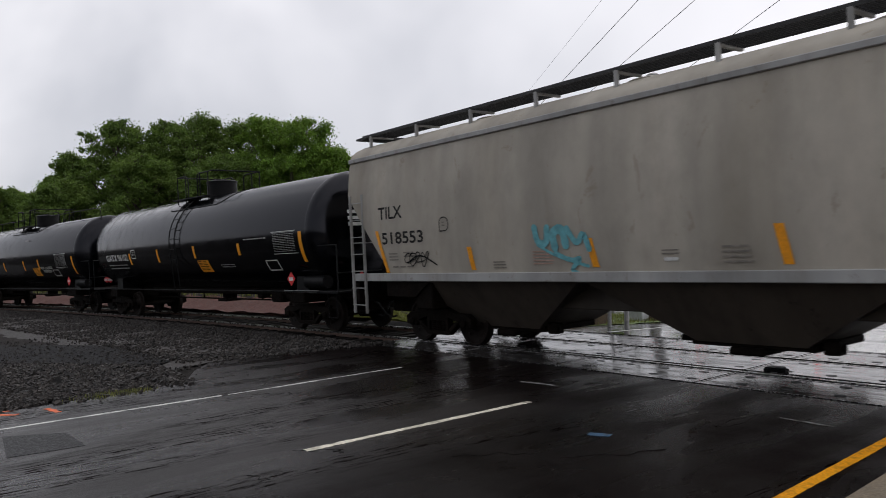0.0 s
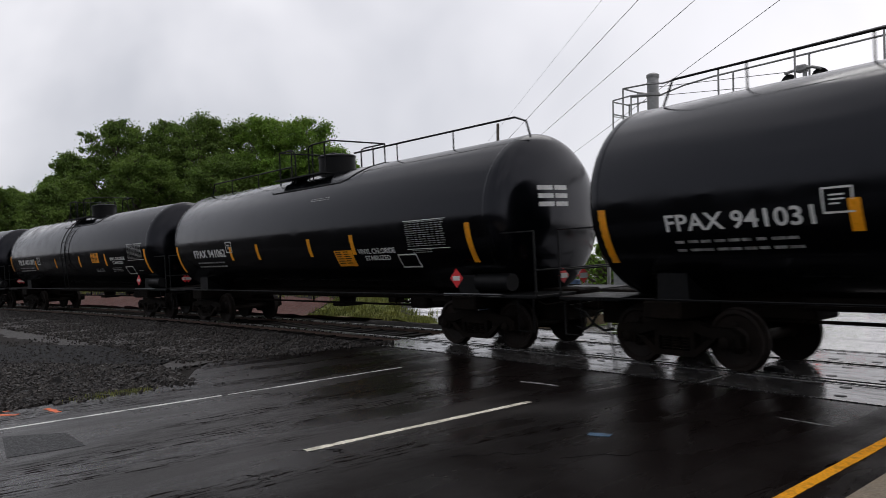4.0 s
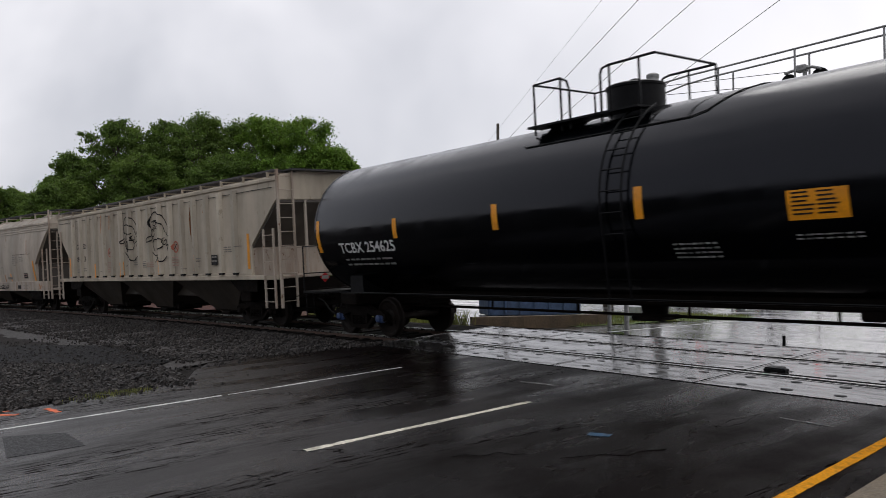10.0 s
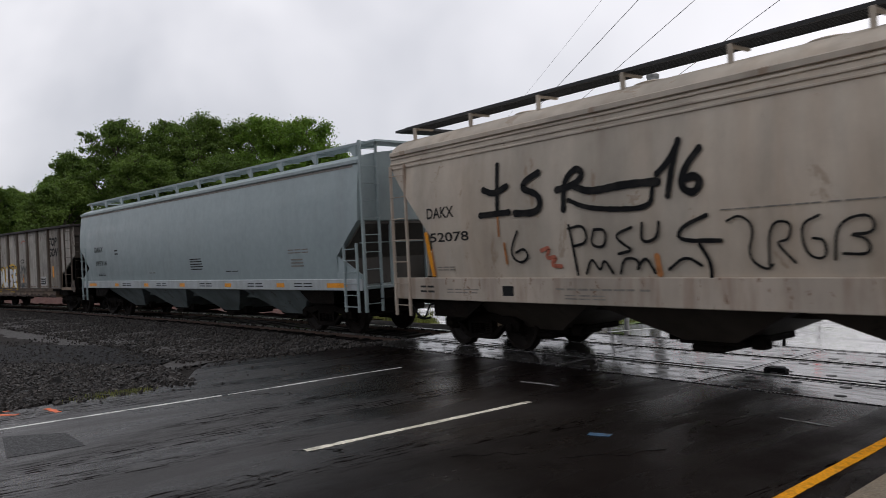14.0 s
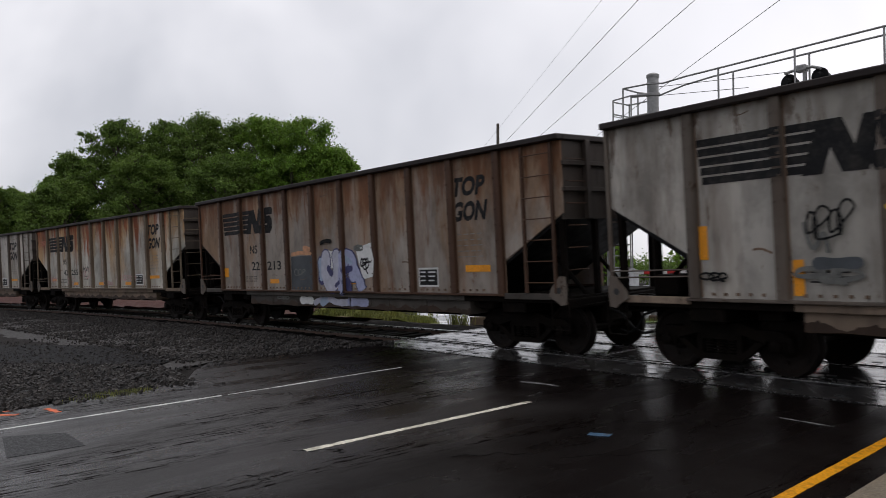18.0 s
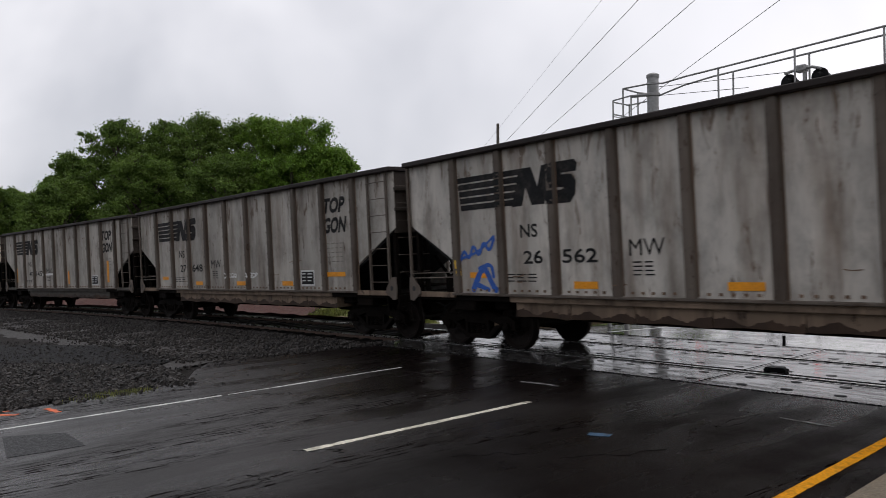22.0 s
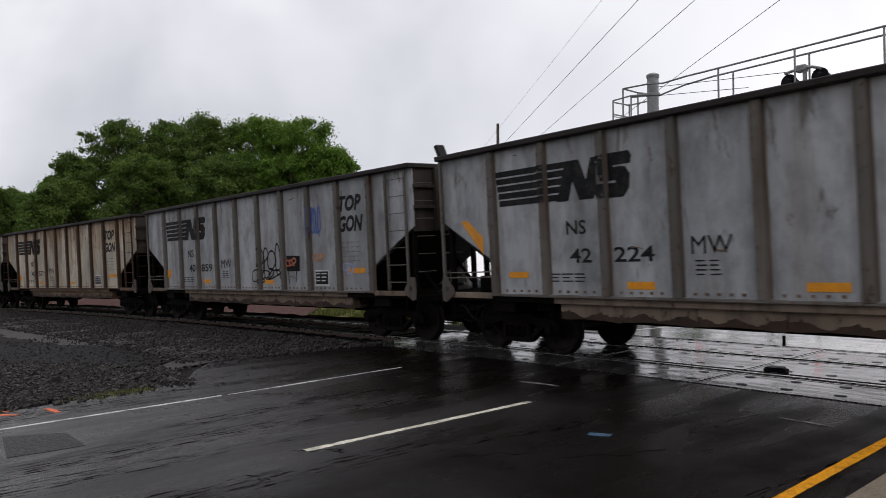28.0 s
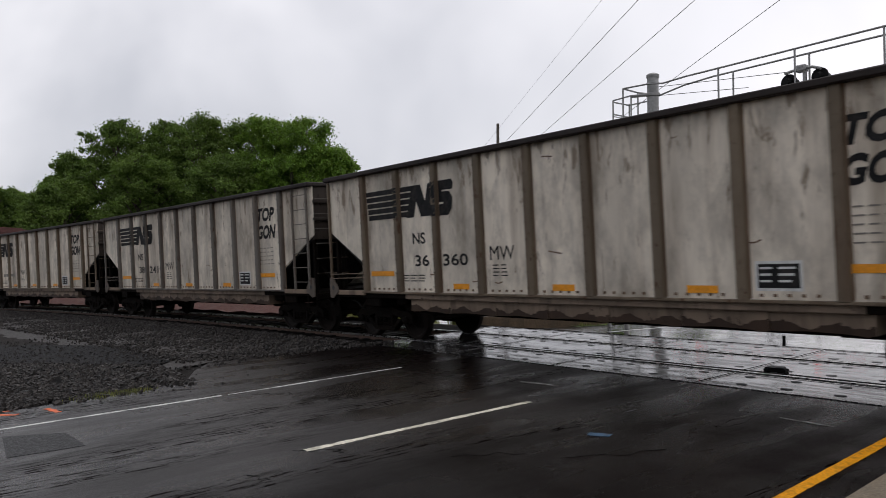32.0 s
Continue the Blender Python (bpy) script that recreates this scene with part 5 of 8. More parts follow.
def weathered(name, base, rust, amount, scl=2.2, drip=0.0, top=3.8, film=None):
    """Aged paint: broad fading, drips of rust that hang from above, and sharp chips.
    film = (thin colour, strength, run colour, strength): a soft rusty film with broad runs in it."""
    m = surface(name, base, 0.62, 0.0, grain=(2.4, 0.07), blotch=(0.6, 0.5, tuple(c * 0.78 for c in base)), streak=(rust, amount * 0.75, scl), bump=(1.6, 0.10), spec=0.3)
    N, L = m.node_tree.nodes, m.node_tree.links
    bsdf = N["Principled BSDF"]
    before = bsdf.inputs["Base Color"].links[0].from_socket
    tc = next(n for n in N if n.bl_idname == "ShaderNodeVectorMath" and n.operation == "ADD")
    mp = N.new("ShaderNodeMapping")
    mp.inputs["Scale"].default_value = (1, 1, 0.5)
    L.new(tc.outputs[0], mp.inputs["Vector"])
    nz = N.new("ShaderNodeTexNoise")
    nz.inputs["Scale"].default_value = scl * 1.7
    nz.inputs["Detail"].default_value = 9
    nz.inputs["Roughness"].default_value = 0.72
    nz.inputs["Distortion"].default_value = 0.6
    L.new(mp.outputs[0], nz.inputs["Vector"])
    rg = N.new("ShaderNodeMapRange")
    rg.inputs[1].default_value, rg.inputs[2].default_value = 0.60, 0.635
    rg.inputs[3].default_value, rg.inputs[4].default_value = 0.0, min(1.0, amount * 0.9)
    fac = nz.outputs["Fac"]
    if drip:
        sep = N.new("ShaderNodeSeparateXYZ")
        L.new(next(n for n in N if n.bl_idname == "ShaderNodeTexCoord").outputs["Object"], sep.inputs[0])
        hi = N.new("ShaderNodeMapRange")
        hi.inputs[1].default_value, hi.inputs[2].default_value = top - 1.3, top
        hi.inputs[3].default_value, hi.inputs[4].default_value = 0.0, drip
        L.new(sep.outputs["Z"], hi.inputs[0])
        mp.inputs["Scale"].default_value = (1.4, 1.4, 0.32)
        plus = N.new("ShaderNodeMath")
        plus.operation = "ADD"
        L.new(fac, plus.inputs[0])
        L.new(hi.outputs[0], plus.inputs[1])
        fac = plus.outputs[0]
        rg.inputs[2].default_value = 0.66
    L.new(fac, rg.inputs[0])
    mx = N.new("ShaderNodeMix")
    mx.data_type = "RGBA"
    mx.inputs[7].default_value = (rust[0] * 0.8, rust[1] * 0.75, rust[2] * 0.7, 1)
    L.new(rg.outputs[0], mx.inputs[0])
    wide_map = N.new("ShaderNodeMapping")
    wide_map.inputs["Scale"].default_value = (1, 1, 0.10)
    L.new(tc.outputs[0], wide_map.inputs["Vector"])
    band = N.new("ShaderNodeTexNoise")
    band.inputs["Scale"].default_value = 0.85
    band.inputs["Detail"].default_value = 3
    L.new(wide_map.outputs[0], band.inputs["Vector"])
    fade = N.new("ShaderNodeMapRange")
    fade.inputs[1].default_value, fade.inputs[2].default_value = 0.33, 0.67
    fade.inputs[3].default_value, fade.inputs[4].default_value = 0.74, 1.14
    L.new(band.outputs["Fac"], fade.inputs[0])
    tone = N.new("ShaderNodeVectorMath")
    tone.operation = "SCALE"
    smut = N.new("ShaderNodeTexNoise")
    smut.inputs["Scale"].default_value = 2.1
    smut.inputs["Detail"].default_value = 8
    smut.inputs["Roughness"].default_value = 0.68
    smut.inputs["Distortion"].default_value = 0.2
    drawn = N.new("ShaderNodeMapping")
    drawn.inputs["Scale"].default_value = (1, 1, 0.55)
    L.new(tc.outputs[0], drawn.inputs["Vector"])
    L.new(drawn.outputs[0], smut.inputs["Vector"])
    patchy = N.new("ShaderNodeMapRange")
    patchy.inputs[1].default_value, patchy.inputs[2].default_value = 0.36, 0.56
    patchy.inputs[3].default_value, patchy.inputs[4].default_value = (0.70, 1.08) if drip else (0.93, 1.03)
    L.new(smut.outputs["Fac"], patchy.inputs[0])
    dirt = N.new("ShaderNodeMath")
    dirt.operation = "MULTIPLY"
    L.new(fade.outputs[0], dirt.inputs[0])
    L.new(patchy.outputs[0], dirt.inputs[1])
    if film:
        for tint, strength, scale, squash, low, high, reach in ((film[0], film[1], 0.75, 0.45, 0.38, 0.58, 2.4), (film[2], film[3], 2.1, 0.16, 0.46, 0.60, 1.9)):
            squeeze = N.new("ShaderNodeMapping")
            squeeze.inputs["Scale"].default_value = (1, 1, squash)
            L.new(tc.outputs[0], squeeze.inputs["Vector"])
            cloud = N.new("ShaderNodeTexNoise")
            cloud.inputs["Scale"].default_value = scale
            cloud.inputs["Detail"].default_value = 7
            cloud.inputs["Roughness"].default_value = 0.62
            cloud.inputs["Distortion"].default_value = 0.35
            L.new(squeeze.outputs[0], cloud.inputs["Vector"])
            fall = N.new("ShaderNodeMapRange")
            fall.inputs[1].default_value, fall.inputs[2].default_value = top - reach, top - 0.2
            fall.inputs[3].default_value, fall.inputs[4].default_value = -0.16, 0.05
            L.new(sep.outputs["Z"], fall.inputs[0])
            total = N.new("ShaderNodeMath")
            total.operation = "ADD"
            L.new(cloud.outputs["Fac"], total.inputs[0])
            L.new(fall.outputs[0], total.inputs[1])
            cover = N.new("ShaderNodeMapRange")
            cover.interpolation_type = "SMOOTHSTEP"
            cover.inputs[1].default_value, cover.inputs[2].default_value = low, high
            cover.inputs[3].default_value, cover.inputs[4].default_value = 0.0, strength
            L.new(total.outputs[0], cover.inputs[0])
            laid = N.new("ShaderNodeMix")
            laid.data_type = "RGBA"
            laid.inputs[7].default_value = (*tint, 1)
            L.new(cover.outputs[0], laid.inputs[0])
            L.new(before, laid.inputs[6])
            before = laid.outputs[2]
    L.new(before, tone.inputs[0])
    L.new(dirt.outputs[0], tone.inputs["Scale"])
    L.new(tone.outputs[0], mx.inputs[6])
    L.new(mx.outputs[2], bsdf.inputs["Base Color"])
    return m


P_GREY = weathered("grey_weathered_paint", (0.44, 0.41, 0.365), (0.11, 0.07, 0.045), 0.9, 2.2, 0.07)
P_RUST = weathered("rusty_paint", (0.36, 0.31, 0.265), (0.19, 0.085, 0.038), 0.8, 2.2, 0.10, film=((0.26, 0.155, 0.085), 0.9, (0.17, 0.062, 0.022), 0.85))
P_TANR = weathered("tan_rusty_paint", (0.56, 0.535, 0.47), (0.15, 0.075, 0.035), 0.8, 2.2, 0.08, film=((0.42, 0.235, 0.085), 0.85, (0.27, 0.062, 0.012), 1.0))
P_CREAM = weathered("cream_rusty_paint", (0.62, 0.555, 0.44), (0.16, 0.08, 0.04), 0.8, 2.2, 0.075, film=((0.50, 0.36, 0.21), 0.45, (0.24, 0.075, 0.022), 0.55))
P_PALE = weathered("pale_weathered_paint", (0.74, 0.665, 0.555), (0.17, 0.115, 0.07), 0.8, 2.2, 0.075)
P_MID = weathered("light_grey_paint", (0.56, 0.525, 0.47), (0.14, 0.085, 0.05), 0.85, 2.2, 0.08)
P_BLUE = weathered("blue_grey_paint", (0.42, 0.425, 0.43), (0.15, 0.12, 0.10), 0.75, 2.2, 0.05)
R_EDGE = weathered("seam_rust", (0.20, 0.13, 0.085), (0.05, 0.025, 0.015), 1.0, 3)
R_DARK = weathered("rib_grime", (0.125, 0.102, 0.083), (0.055, 0.03, 0.018), 1.0, 3.2)
R_RUST = weathered("rib_rust", (0.090, 0.046, 0.027), (0.05, 0.02, 0.011), 1.0, 3.2)
TOP_GRIME = weathered("top_grime", (0.024, 0.017, 0.015), (0.016, 0.010, 0.008), 0.9, 3)
B_RUST = weathered("belly_rust", (0.20, 0.115, 0.065), (0.05, 0.028, 0.016), 1.0, 3)
# grimy end colour, darkened further for the next car's shade
END_GRIME_SHADE = weathered("end_grime_shade", (0.060, 0.047, 0.038), (0.028, 0.018, 0.013), 1.0, 3)
R_TAN = weathered("rib_tan", (0.17, 0.132, 0.092), (0.085, 0.042, 0.022), 1.0, 3.2)
R_GREY = weathered("rib_grey", (0.16, 0.143, 0.125), (0.085, 0.05, 0.032), 1.0, 3.2)
B_TAN = weathered("belly_tan", (0.25, 0.185, 0.135), (0.05, 0.035, 0.025), 1.0, 3)
B_MID = weathered("belly_brown", (0.23, 0.165, 0.115), (0.05, 0.032, 0.022), 1.0, 3)
B_STAIN = weathered("belly_stain", (0.055, 0.032, 0.020), (0.025, 0.015, 0.010), 0.9, 5)
B_DARK = weathered("belly_dark", (0.075, 0.065, 0.055), (0.04, 0.03, 0.022), 0.9, 3)
FADED = surface("faded_stencil", (0.20, 0.18, 0.155), 0.6, grain=(10, 0.3), bump=(5, 0))
SPRAY_W = surface("spray_white", (0.72, 0.72, 0.70), 0.5, grain=(10, 0.12), bump=(5, 0))
SPRAY_B = surface("spray_blue", (0.02, 0.10, 0.42), 0.5, grain=(10, 0.2), bump=(5, 0))
SPRAY_L = surface("spray_lilac", (0.36, 0.38, 0.55), 0.5, grain=(10, 0.15), bump=(5, 0))
SPRAY_Y = surface("spray_yellow", (0.75, 0.46, 0.03), 0.5, grain=(10, 0.12), bump=(5, 0))
SPRAY_K = surface("spray_black", (0.007, 0.007, 0.008), 0.75, grain=(10, 0.3), blotch=(4, 0.7, (0.03, 0.028, 0.026)), bump=(5, 0), spec=0.15)
SPRAY_C = surface("spray_cyan", (0.12, 0.36, 0.40), 0.6, grain=(10, 0.3), bump=(5, 0))
SPRAY_R = surface("spray_red", (0.42, 0.12, 0.07), 0.6, grain=(10, 0.3), bump=(5, 0))
SPRAY_N = surface("spray_navy", (0.05, 0.05, 0.14), 0.6, grain=(10, 0.2), bump=(5, 0))


def scribble(u0, u1, v0, v1, n, seed):
    r = random.Random(seed)
    out, x = [], u0
    for k in range(n):
        x = u0 + (u1 - u0) * k / n
        out += curvy(x, (v0 + v1) / 2 + r.uniform(-0.1, 0.1) * (v1 - v0), (u1 - u0) / n * r.uniform(0.4, 0.9), (v1 - v0) / 2 * r.uniform(0.6, 1.0), r.uniform(-1, 1), r.uniform(3.5, 5.5), 9)
    return out


def piece(u0, u1, v0, v1, n, seed):
    """Fat block forms of a sprayed piece, as wide strokes."""
    r = random.Random(seed)
    res = []
    w = (u1 - u0) / n
    for k in range(n):
        x = u0 + k * w
        res.append([(x + 0.1 * w, v0), (x + r.uniform(0.2, 0.4) * w, v1), (x + 0.75 * w, v1 - r.uniform(0, 0.2) * (v1 - v0)), (x + r.uniform(0.5, 0.8) * w, (v0 + v1) / 2), (x + 0.9 * w, v0 + 0.02)])
    return res


def block_letters(word, u0, v0, w, h, gap):
    """Fat strokes for a sprayed word, letter by letter."""
    forms = {"H": [[(0, 0), (0.05, 1)], [(0, 0.5), (1, 0.5)], [(0.95, 0), (1, 1)]], "O": [[(0.5, 0), (0.05, 0.3), (0.05, 0.75), (0.5, 1), (0.95, 0.75), (0.95, 0.3), (0.5, 0)]],
             "U": [[(0, 1), (0, 0.25), (0.5, 0), (1, 0.25), (1, 1)]], "S": [[(0.95, 0.9), (0.3, 1), (0.05, 0.75), (0.9, 0.4), (0.9, 0.1), (0.05, 0.05)]], "E": [[(1, 1), (0.05, 0.95), (0.05, 0.05), (1, 0)], [(0.05, 0.5), (0.85, 0.5)]]}
    res = []
    for i, c in enumerate(word):
        for st in forms[c]:
            res.append([(u0 + i * (w + gap) + a * w, v0 + b * h) for a, b in st])
    return res


def lettered(word, u0, v0, w, h, gap, layers):
    return [(m, st, wd) for m, wd in layers for st in block_letters(word, u0, v0, w, h, gap)]


SPRAY_G = surface("spray_grey", (0.13, 0.13, 0.12), 0.6, grain=(10, 0.3), bump=(5, 0))
SPRAY_PINK = surface("spray_faded_pink", (0.46, 0.22, 0.24), 0.6, grain=(10, 0.3), blotch=(5, 0.8, (0.5, 0.42, 0.36)), bump=(5, 0))
SPRAY_S = surface("spray_slate", (0.055, 0.062, 0.07), 0.6, grain=(3, 0.25), bump=(5, 0))
SPRAY_I = surface("spray_ice", (0.33, 0.40, 0.52), 0.6, grain=(6, 0.15), bump=(5, 0))
SPRAY_P = surface("spray_pale_lilac", (0.47, 0.47, 0.55), 0.6, grain=(6, 0.15), bump=(5, 0))
SPRAY_O = surface("spray_salmon", (0.55, 0.27, 0.14), 0.6, grain=(6, 0.3), bump=(5, 0))
house = lettered("HOUSE", 4.75, 1.22, 0.5, 0.78, 0.27, [(SPRAY_Y, 0.46), (SPRAY_K, 0.32), (SPRAY_W, 0.27)])
house += [(SPRAY_K, [(4.6, 2.2), (5.0, 2.12), (5.35, 2.25), (5.8, 2.12), (6.3, 2.2)], 0.035), (SPRAY_K, [(7.3, 2.12), (7.6, 2.2), (8.1, 2.2)], 0.035), (SPRAY_K, [(7.6, 1.42), (8.0, 1.40), (8.3, 1.46)], 0.03), (SPRAY_Y, [(4.5, 2.25), (5.3, 2.32), (5.7, 2.26)], 0.07), (SPRAY_Y, [(7.2, 2.24), (8.05, 2.32), (8.5, 1.3)], 0.08),
          (SPRAY_K, curvy(9.1, 2.42, 0.24, 0.08, 0, 6.3), 0.035), (SPRAY_G, [(8.9, 2.2), (9.0, 1.95), (9.25, 2.2), (9.35, 1.9)], 0.12), (SPRAY_G, [(8.55, 2.1), (8.7, 1.75), (8.95, 2.05), (8.9, 1.45), (9.2, 1.7), (9.45, 2.15), (9.6, 1.8)], 0.07), (SPRAY_G, [(8.6, 1.3), (8.9, 1.32), (9.3, 1.36), (9.6, 1.3)], 0.09), (SPRAY_S, [(8.9, 1.2), (9.2, 1.24)], 0.16),
          (SPRAY_G, [(3.45, 2.1), (3.55, 1.7), (3.7, 2.05), (3.75, 1.75)], 0.06), (SPRAY_K, scribble(3.55, 4.15, 1.8, 2.35, 4, 4), 0.03), (SPRAY_G, scribble(3.5, 4.2, 1.35, 1.55, 3, 6), 0.06), (SPRAY_S, [(3.6, 1.6), (4.1, 1.6)], 0.14), (SPRAY_K, scribble(2.0, 2.4, 1.35, 1.5, 3, 2), 0.03), (SPRAY_R, [(9.1, 3.3), (9.3, 3.42), (9.6, 3.36)], 0.06), (SPRAY_Y, [(5.3, 0.95), (5.5, 0.92)], 0.07), (SPRAY_Y, [(6.9, 0.93), (7.4, 0.92)], 0.06)]
house = [(m, [(u - 0.5, z) for u, z in pts], w) for m, pts, w in house]
big = [(SPRAY_S, [(5.42, 1.14), (6.62, 1.14), (6.66, 1.72), (6.66, 2.02), (5.46, 2.0)], 0), (SPRAY_O, [(5.5, 2.06), (6.0, 2.1), (6.6, 2.06)], 0.10), (SPRAY_O, [(6.15, 2.2), (6.5, 2.15)], 0.14), (SPRAY_G, scribble(5.7, 6.3, 1.5, 1.7, 3, 7), 0.03),
       (SPRAY_W, [(8.50, 2.12), (9.22, 2.26), (9.34, 1.86), (9.28, 1.48), (8.75, 1.40)], 0), (SPRAY_K, scribble(8.75, 9.05, 1.55, 1.95, 3, 9), 0.04), (SPRAY_G, scribble(8.5, 8.85, 2.05, 2.2, 3, 4), 0.05), (SPRAY_K, [(8.8, 1.78), (9.1, 1.80)], 0.04),
       (SPRAY_W, [(6.95, 1.95), (7.3, 2.12), (7.7, 2.05), (8.0, 2.0), (7.6, 1.7), (7.0, 1.6)], 0),
       (SPRAY_N, [(6.95, 1.85), (6.95, 1.40)], 0.28), (SPRAY_N, [(7.2, 1.95), (7.12, 1.45), (7.4, 1.22), (7.72, 1.45), (7.68, 1.95)], 0.44), (SPRAY_N, [(7.85, 1.2), (7.92, 1.7), (8.12, 1.98), (8.38, 1.88), (8.35, 1.5)], 0.40), (SPRAY_N, [(8.35, 1.7), (8.6, 1.42), (8.72, 1.14)], 0.38),
       (SPRAY_I, [(6.95, 1.85), (6.95, 1.45)], 0.20), (SPRAY_P, [(7.2, 1.95), (7.12, 1.45), (7.4, 1.22), (7.72, 1.45), (7.68, 1.95)], 0.37), (SPRAY_L, [(7.85, 1.2), (7.92, 1.7), (8.12, 1.98), (8.38, 1.88), (8.35, 1.5)], 0.33), (SPRAY_L, [(8.35, 1.7), (8.6, 1.42), (8.72, 1.14)], 0.31), (SPRAY_I, [(8.1, 1.9), (8.3, 1.8)], 0.12),
       (SPRAY_N, [(7.3, 1.68), (7.42, 1.55)], 0.15), (SPRAY_N, [(7.6, 1.25), (7.9, 1.42)], 0.09), (SPRAY_N, [(8.05, 1.62), (8.3, 1.66)], 0.15), (SPRAY_N, [(8.12, 1.35), (8.2, 1.18)], 0.22), (SPRAY_K, [(7.0, 2.3), (7.2, 2.36), (7.45, 2.34)], 0.10),
       (SPRAY_W, [(5.75, 0.86), (6.25, 0.86)], 0.2), (SPRAY_P, [(6.4, 0.8), (6.7, 0.9)], 0.14), (SPRAY_I, [(6.75, 0.82), (7.0, 0.9)], 0.2), (SPRAY_P, [(7.1, 0.92), (7.5, 0.82), (7.9, 0.84)], 0.17), (SPRAY_L, [(8.0, 0.86), (8.7, 0.86)], 0.2), (SPRAY_G, scribble(4.6, 5.2, 0.85, 0.95, 3, 2), 0.03)]
CARS = [
    ("house", P_GREY, R_DARK, B_TAN, "weathered grey gondola car with yellow and white graffiti", "", house, False, 3),
    ("rust", P_RUST, R_RUST, B_DARK, "heavily rusted brown gondola car with lilac graffiti", "22 213", big, False, 2),
    ("tanr", P_TANR, R_TAN, B_MID, "tan gondola car streaked with orange rust", "42 255", [(SPRAY_PINK, scribble(3.9, 4.8, 1.22, 1.62, 4, 21), 0.022), (SPRAY_PINK, scribble(5.3, 6.6, 1.40, 1.95, 4, 22), 0.022), (SPRAY_PINK, scribble(8.1, 8.7, 1.24, 1.40, 3, 23), 0.03), (SPRAY_PINK, scribble(9.5, 11.0, 1.38, 1.62, 5, 24), 0.022), (SPRAY_R, scribble(0.25, 1.1, 3.05, 3.3, 5, 25), 0.03), (SPRAY_PINK, scribble(1.5, 2.3, 1.35, 1.6, 4, 26), 0.03)], True, 0),
    ("mid", P_MID, R_DARK, B_MID, "weathered grey gondola car with blue graffiti", "26 562", [(SPRAY_B, [(1.35, 1.65), (1.5, 2.0), (1.65, 1.75), (1.8, 2.1), (1.95, 1.8), (2.1, 2.15), (2.25, 1.9), (2.4, 2.15)], 0.07), (SPRAY_B, [(1.4, 1.8), (1.9, 1.9), (2.4, 2.2)], 0.05), (SPRAY_B, [(1.75, 1.2), (1.95, 1.5), (2.1, 1.65), (2.3, 1.3), (2.4, 1.2)], 0.13), (SPRAY_B, [(1.95, 1.6), (2.3, 1.7), (2.35, 1.45)], 0.08), (SPRAY_B, [(1.85, 1.3), (2.2, 1.2)], 0.09), (SPRAY_Y, [(1.33, 1.75), (1.38, 1.5)], 0.06)], True, 0),
    ("grey", P_GREY, R_DARK, B_MID, "weathered grey gondola car with pale scrawls", "27 648", [(SPRAY_W, scribble(6.6, 7.3, 1.45, 1.6, 4, 5), 0.035), (SPRAY_W, scribble(7.9, 8.6, 1.45, 1.6, 4, 6), 0.035)], True, 0),
    ("grey2", P_GREY, R_DARK, B_DARK, "grimy grey gondola car with upright amber strips", "40 145", [(SPRAY_W, [(5.3, 1.74), (6.4, 1.74)], 0.09)], True, 1),
    ("pale", P_PALE, R_TAN, B_TAN, "pale weathered gondola car", "", (), True, 0),
    ("blue", P_BLUE, R_GREY, B_TAN, "pale blue-grey gondola car with a bent plate on its corner", "42 224", [(M["reflect"], [(0.32, 2.52), (0.52, 2.54), (0.96, 2.20), (0.96, 1.86)], 0)], True, 0),
    ("blue2", P_BLUE, R_GREY, B_MID, "blue-grey gondola car with black graffiti scrawl", "40 859", [(SPRAY_K, scribble(8.0, 9.3, 1.4, 2.35, 4, 12), 0.045), (SPRAY_K, scribble(7.7, 9.5, 1.3, 1.75, 6, 14), 0.035), (SPRAY_K, [(9.45, 1.62), (10.1, 1.62), (10.12, 2.02), (9.45, 2.04)], 0), (SPRAY_R, scribble(9.5, 10.0, 1.75, 1.95, 3, 3), 0.05), (SPRAY_K, [(9.5, 1.62), (9.55, 1.3)], 0.03), (SPRAY_K, [(9.95, 1.62), (9.9, 1.34)], 0.03), (SPRAY_B, scribble(10.7, 11.25, 2.4, 3.25, 5, 5), 0.025), (SPRAY_L, scribble(12.2, 12.7, 1.5, 1.8, 4, 6), 0.03), (SPRAY_O, scribble(10.9, 11.4, 1.8, 2.1, 3, 8), 0.03)], True, 2),
    ("tanr2", P_CREAM, R_RUST, B_RUST, "cream gondola car with rusty ribs", "40 571", (), True, 2),
    ("pale", P_PALE, R_TAN, B_TAN, "cream weathered gondola car", "36 360", (), True, 4),
    ("pale2", P_PALE, R_GREY, B_TAN, "pale grey weathered gondola car", "38 241", (), True, 4),
    ("pale", P_PALE, R_TAN, B_TAN, "cream weathered gondola car", "", (), True, 4),
]
for i, (key, paint, ribpaint, belly, label, number, spray, mw, marks) in enumerate(CARS):
    gondola(key, paint, ribpaint, belly, -13.64 - 16.0 * (i - 1) + {0: 0.4, 1: 0.2, 2: -0.3, 3: -0.33, 4: -0.1, 5: -0.12, 6: -0.2, 7: -0.36, 8: -0.55, 9: -0.95, 10: -1.05}.get(i, -1.08), label, number, spray, mw, marks, i == 7)

# tank cars
TR, TZ, HEAD = 1.60, 2.61, 0.55


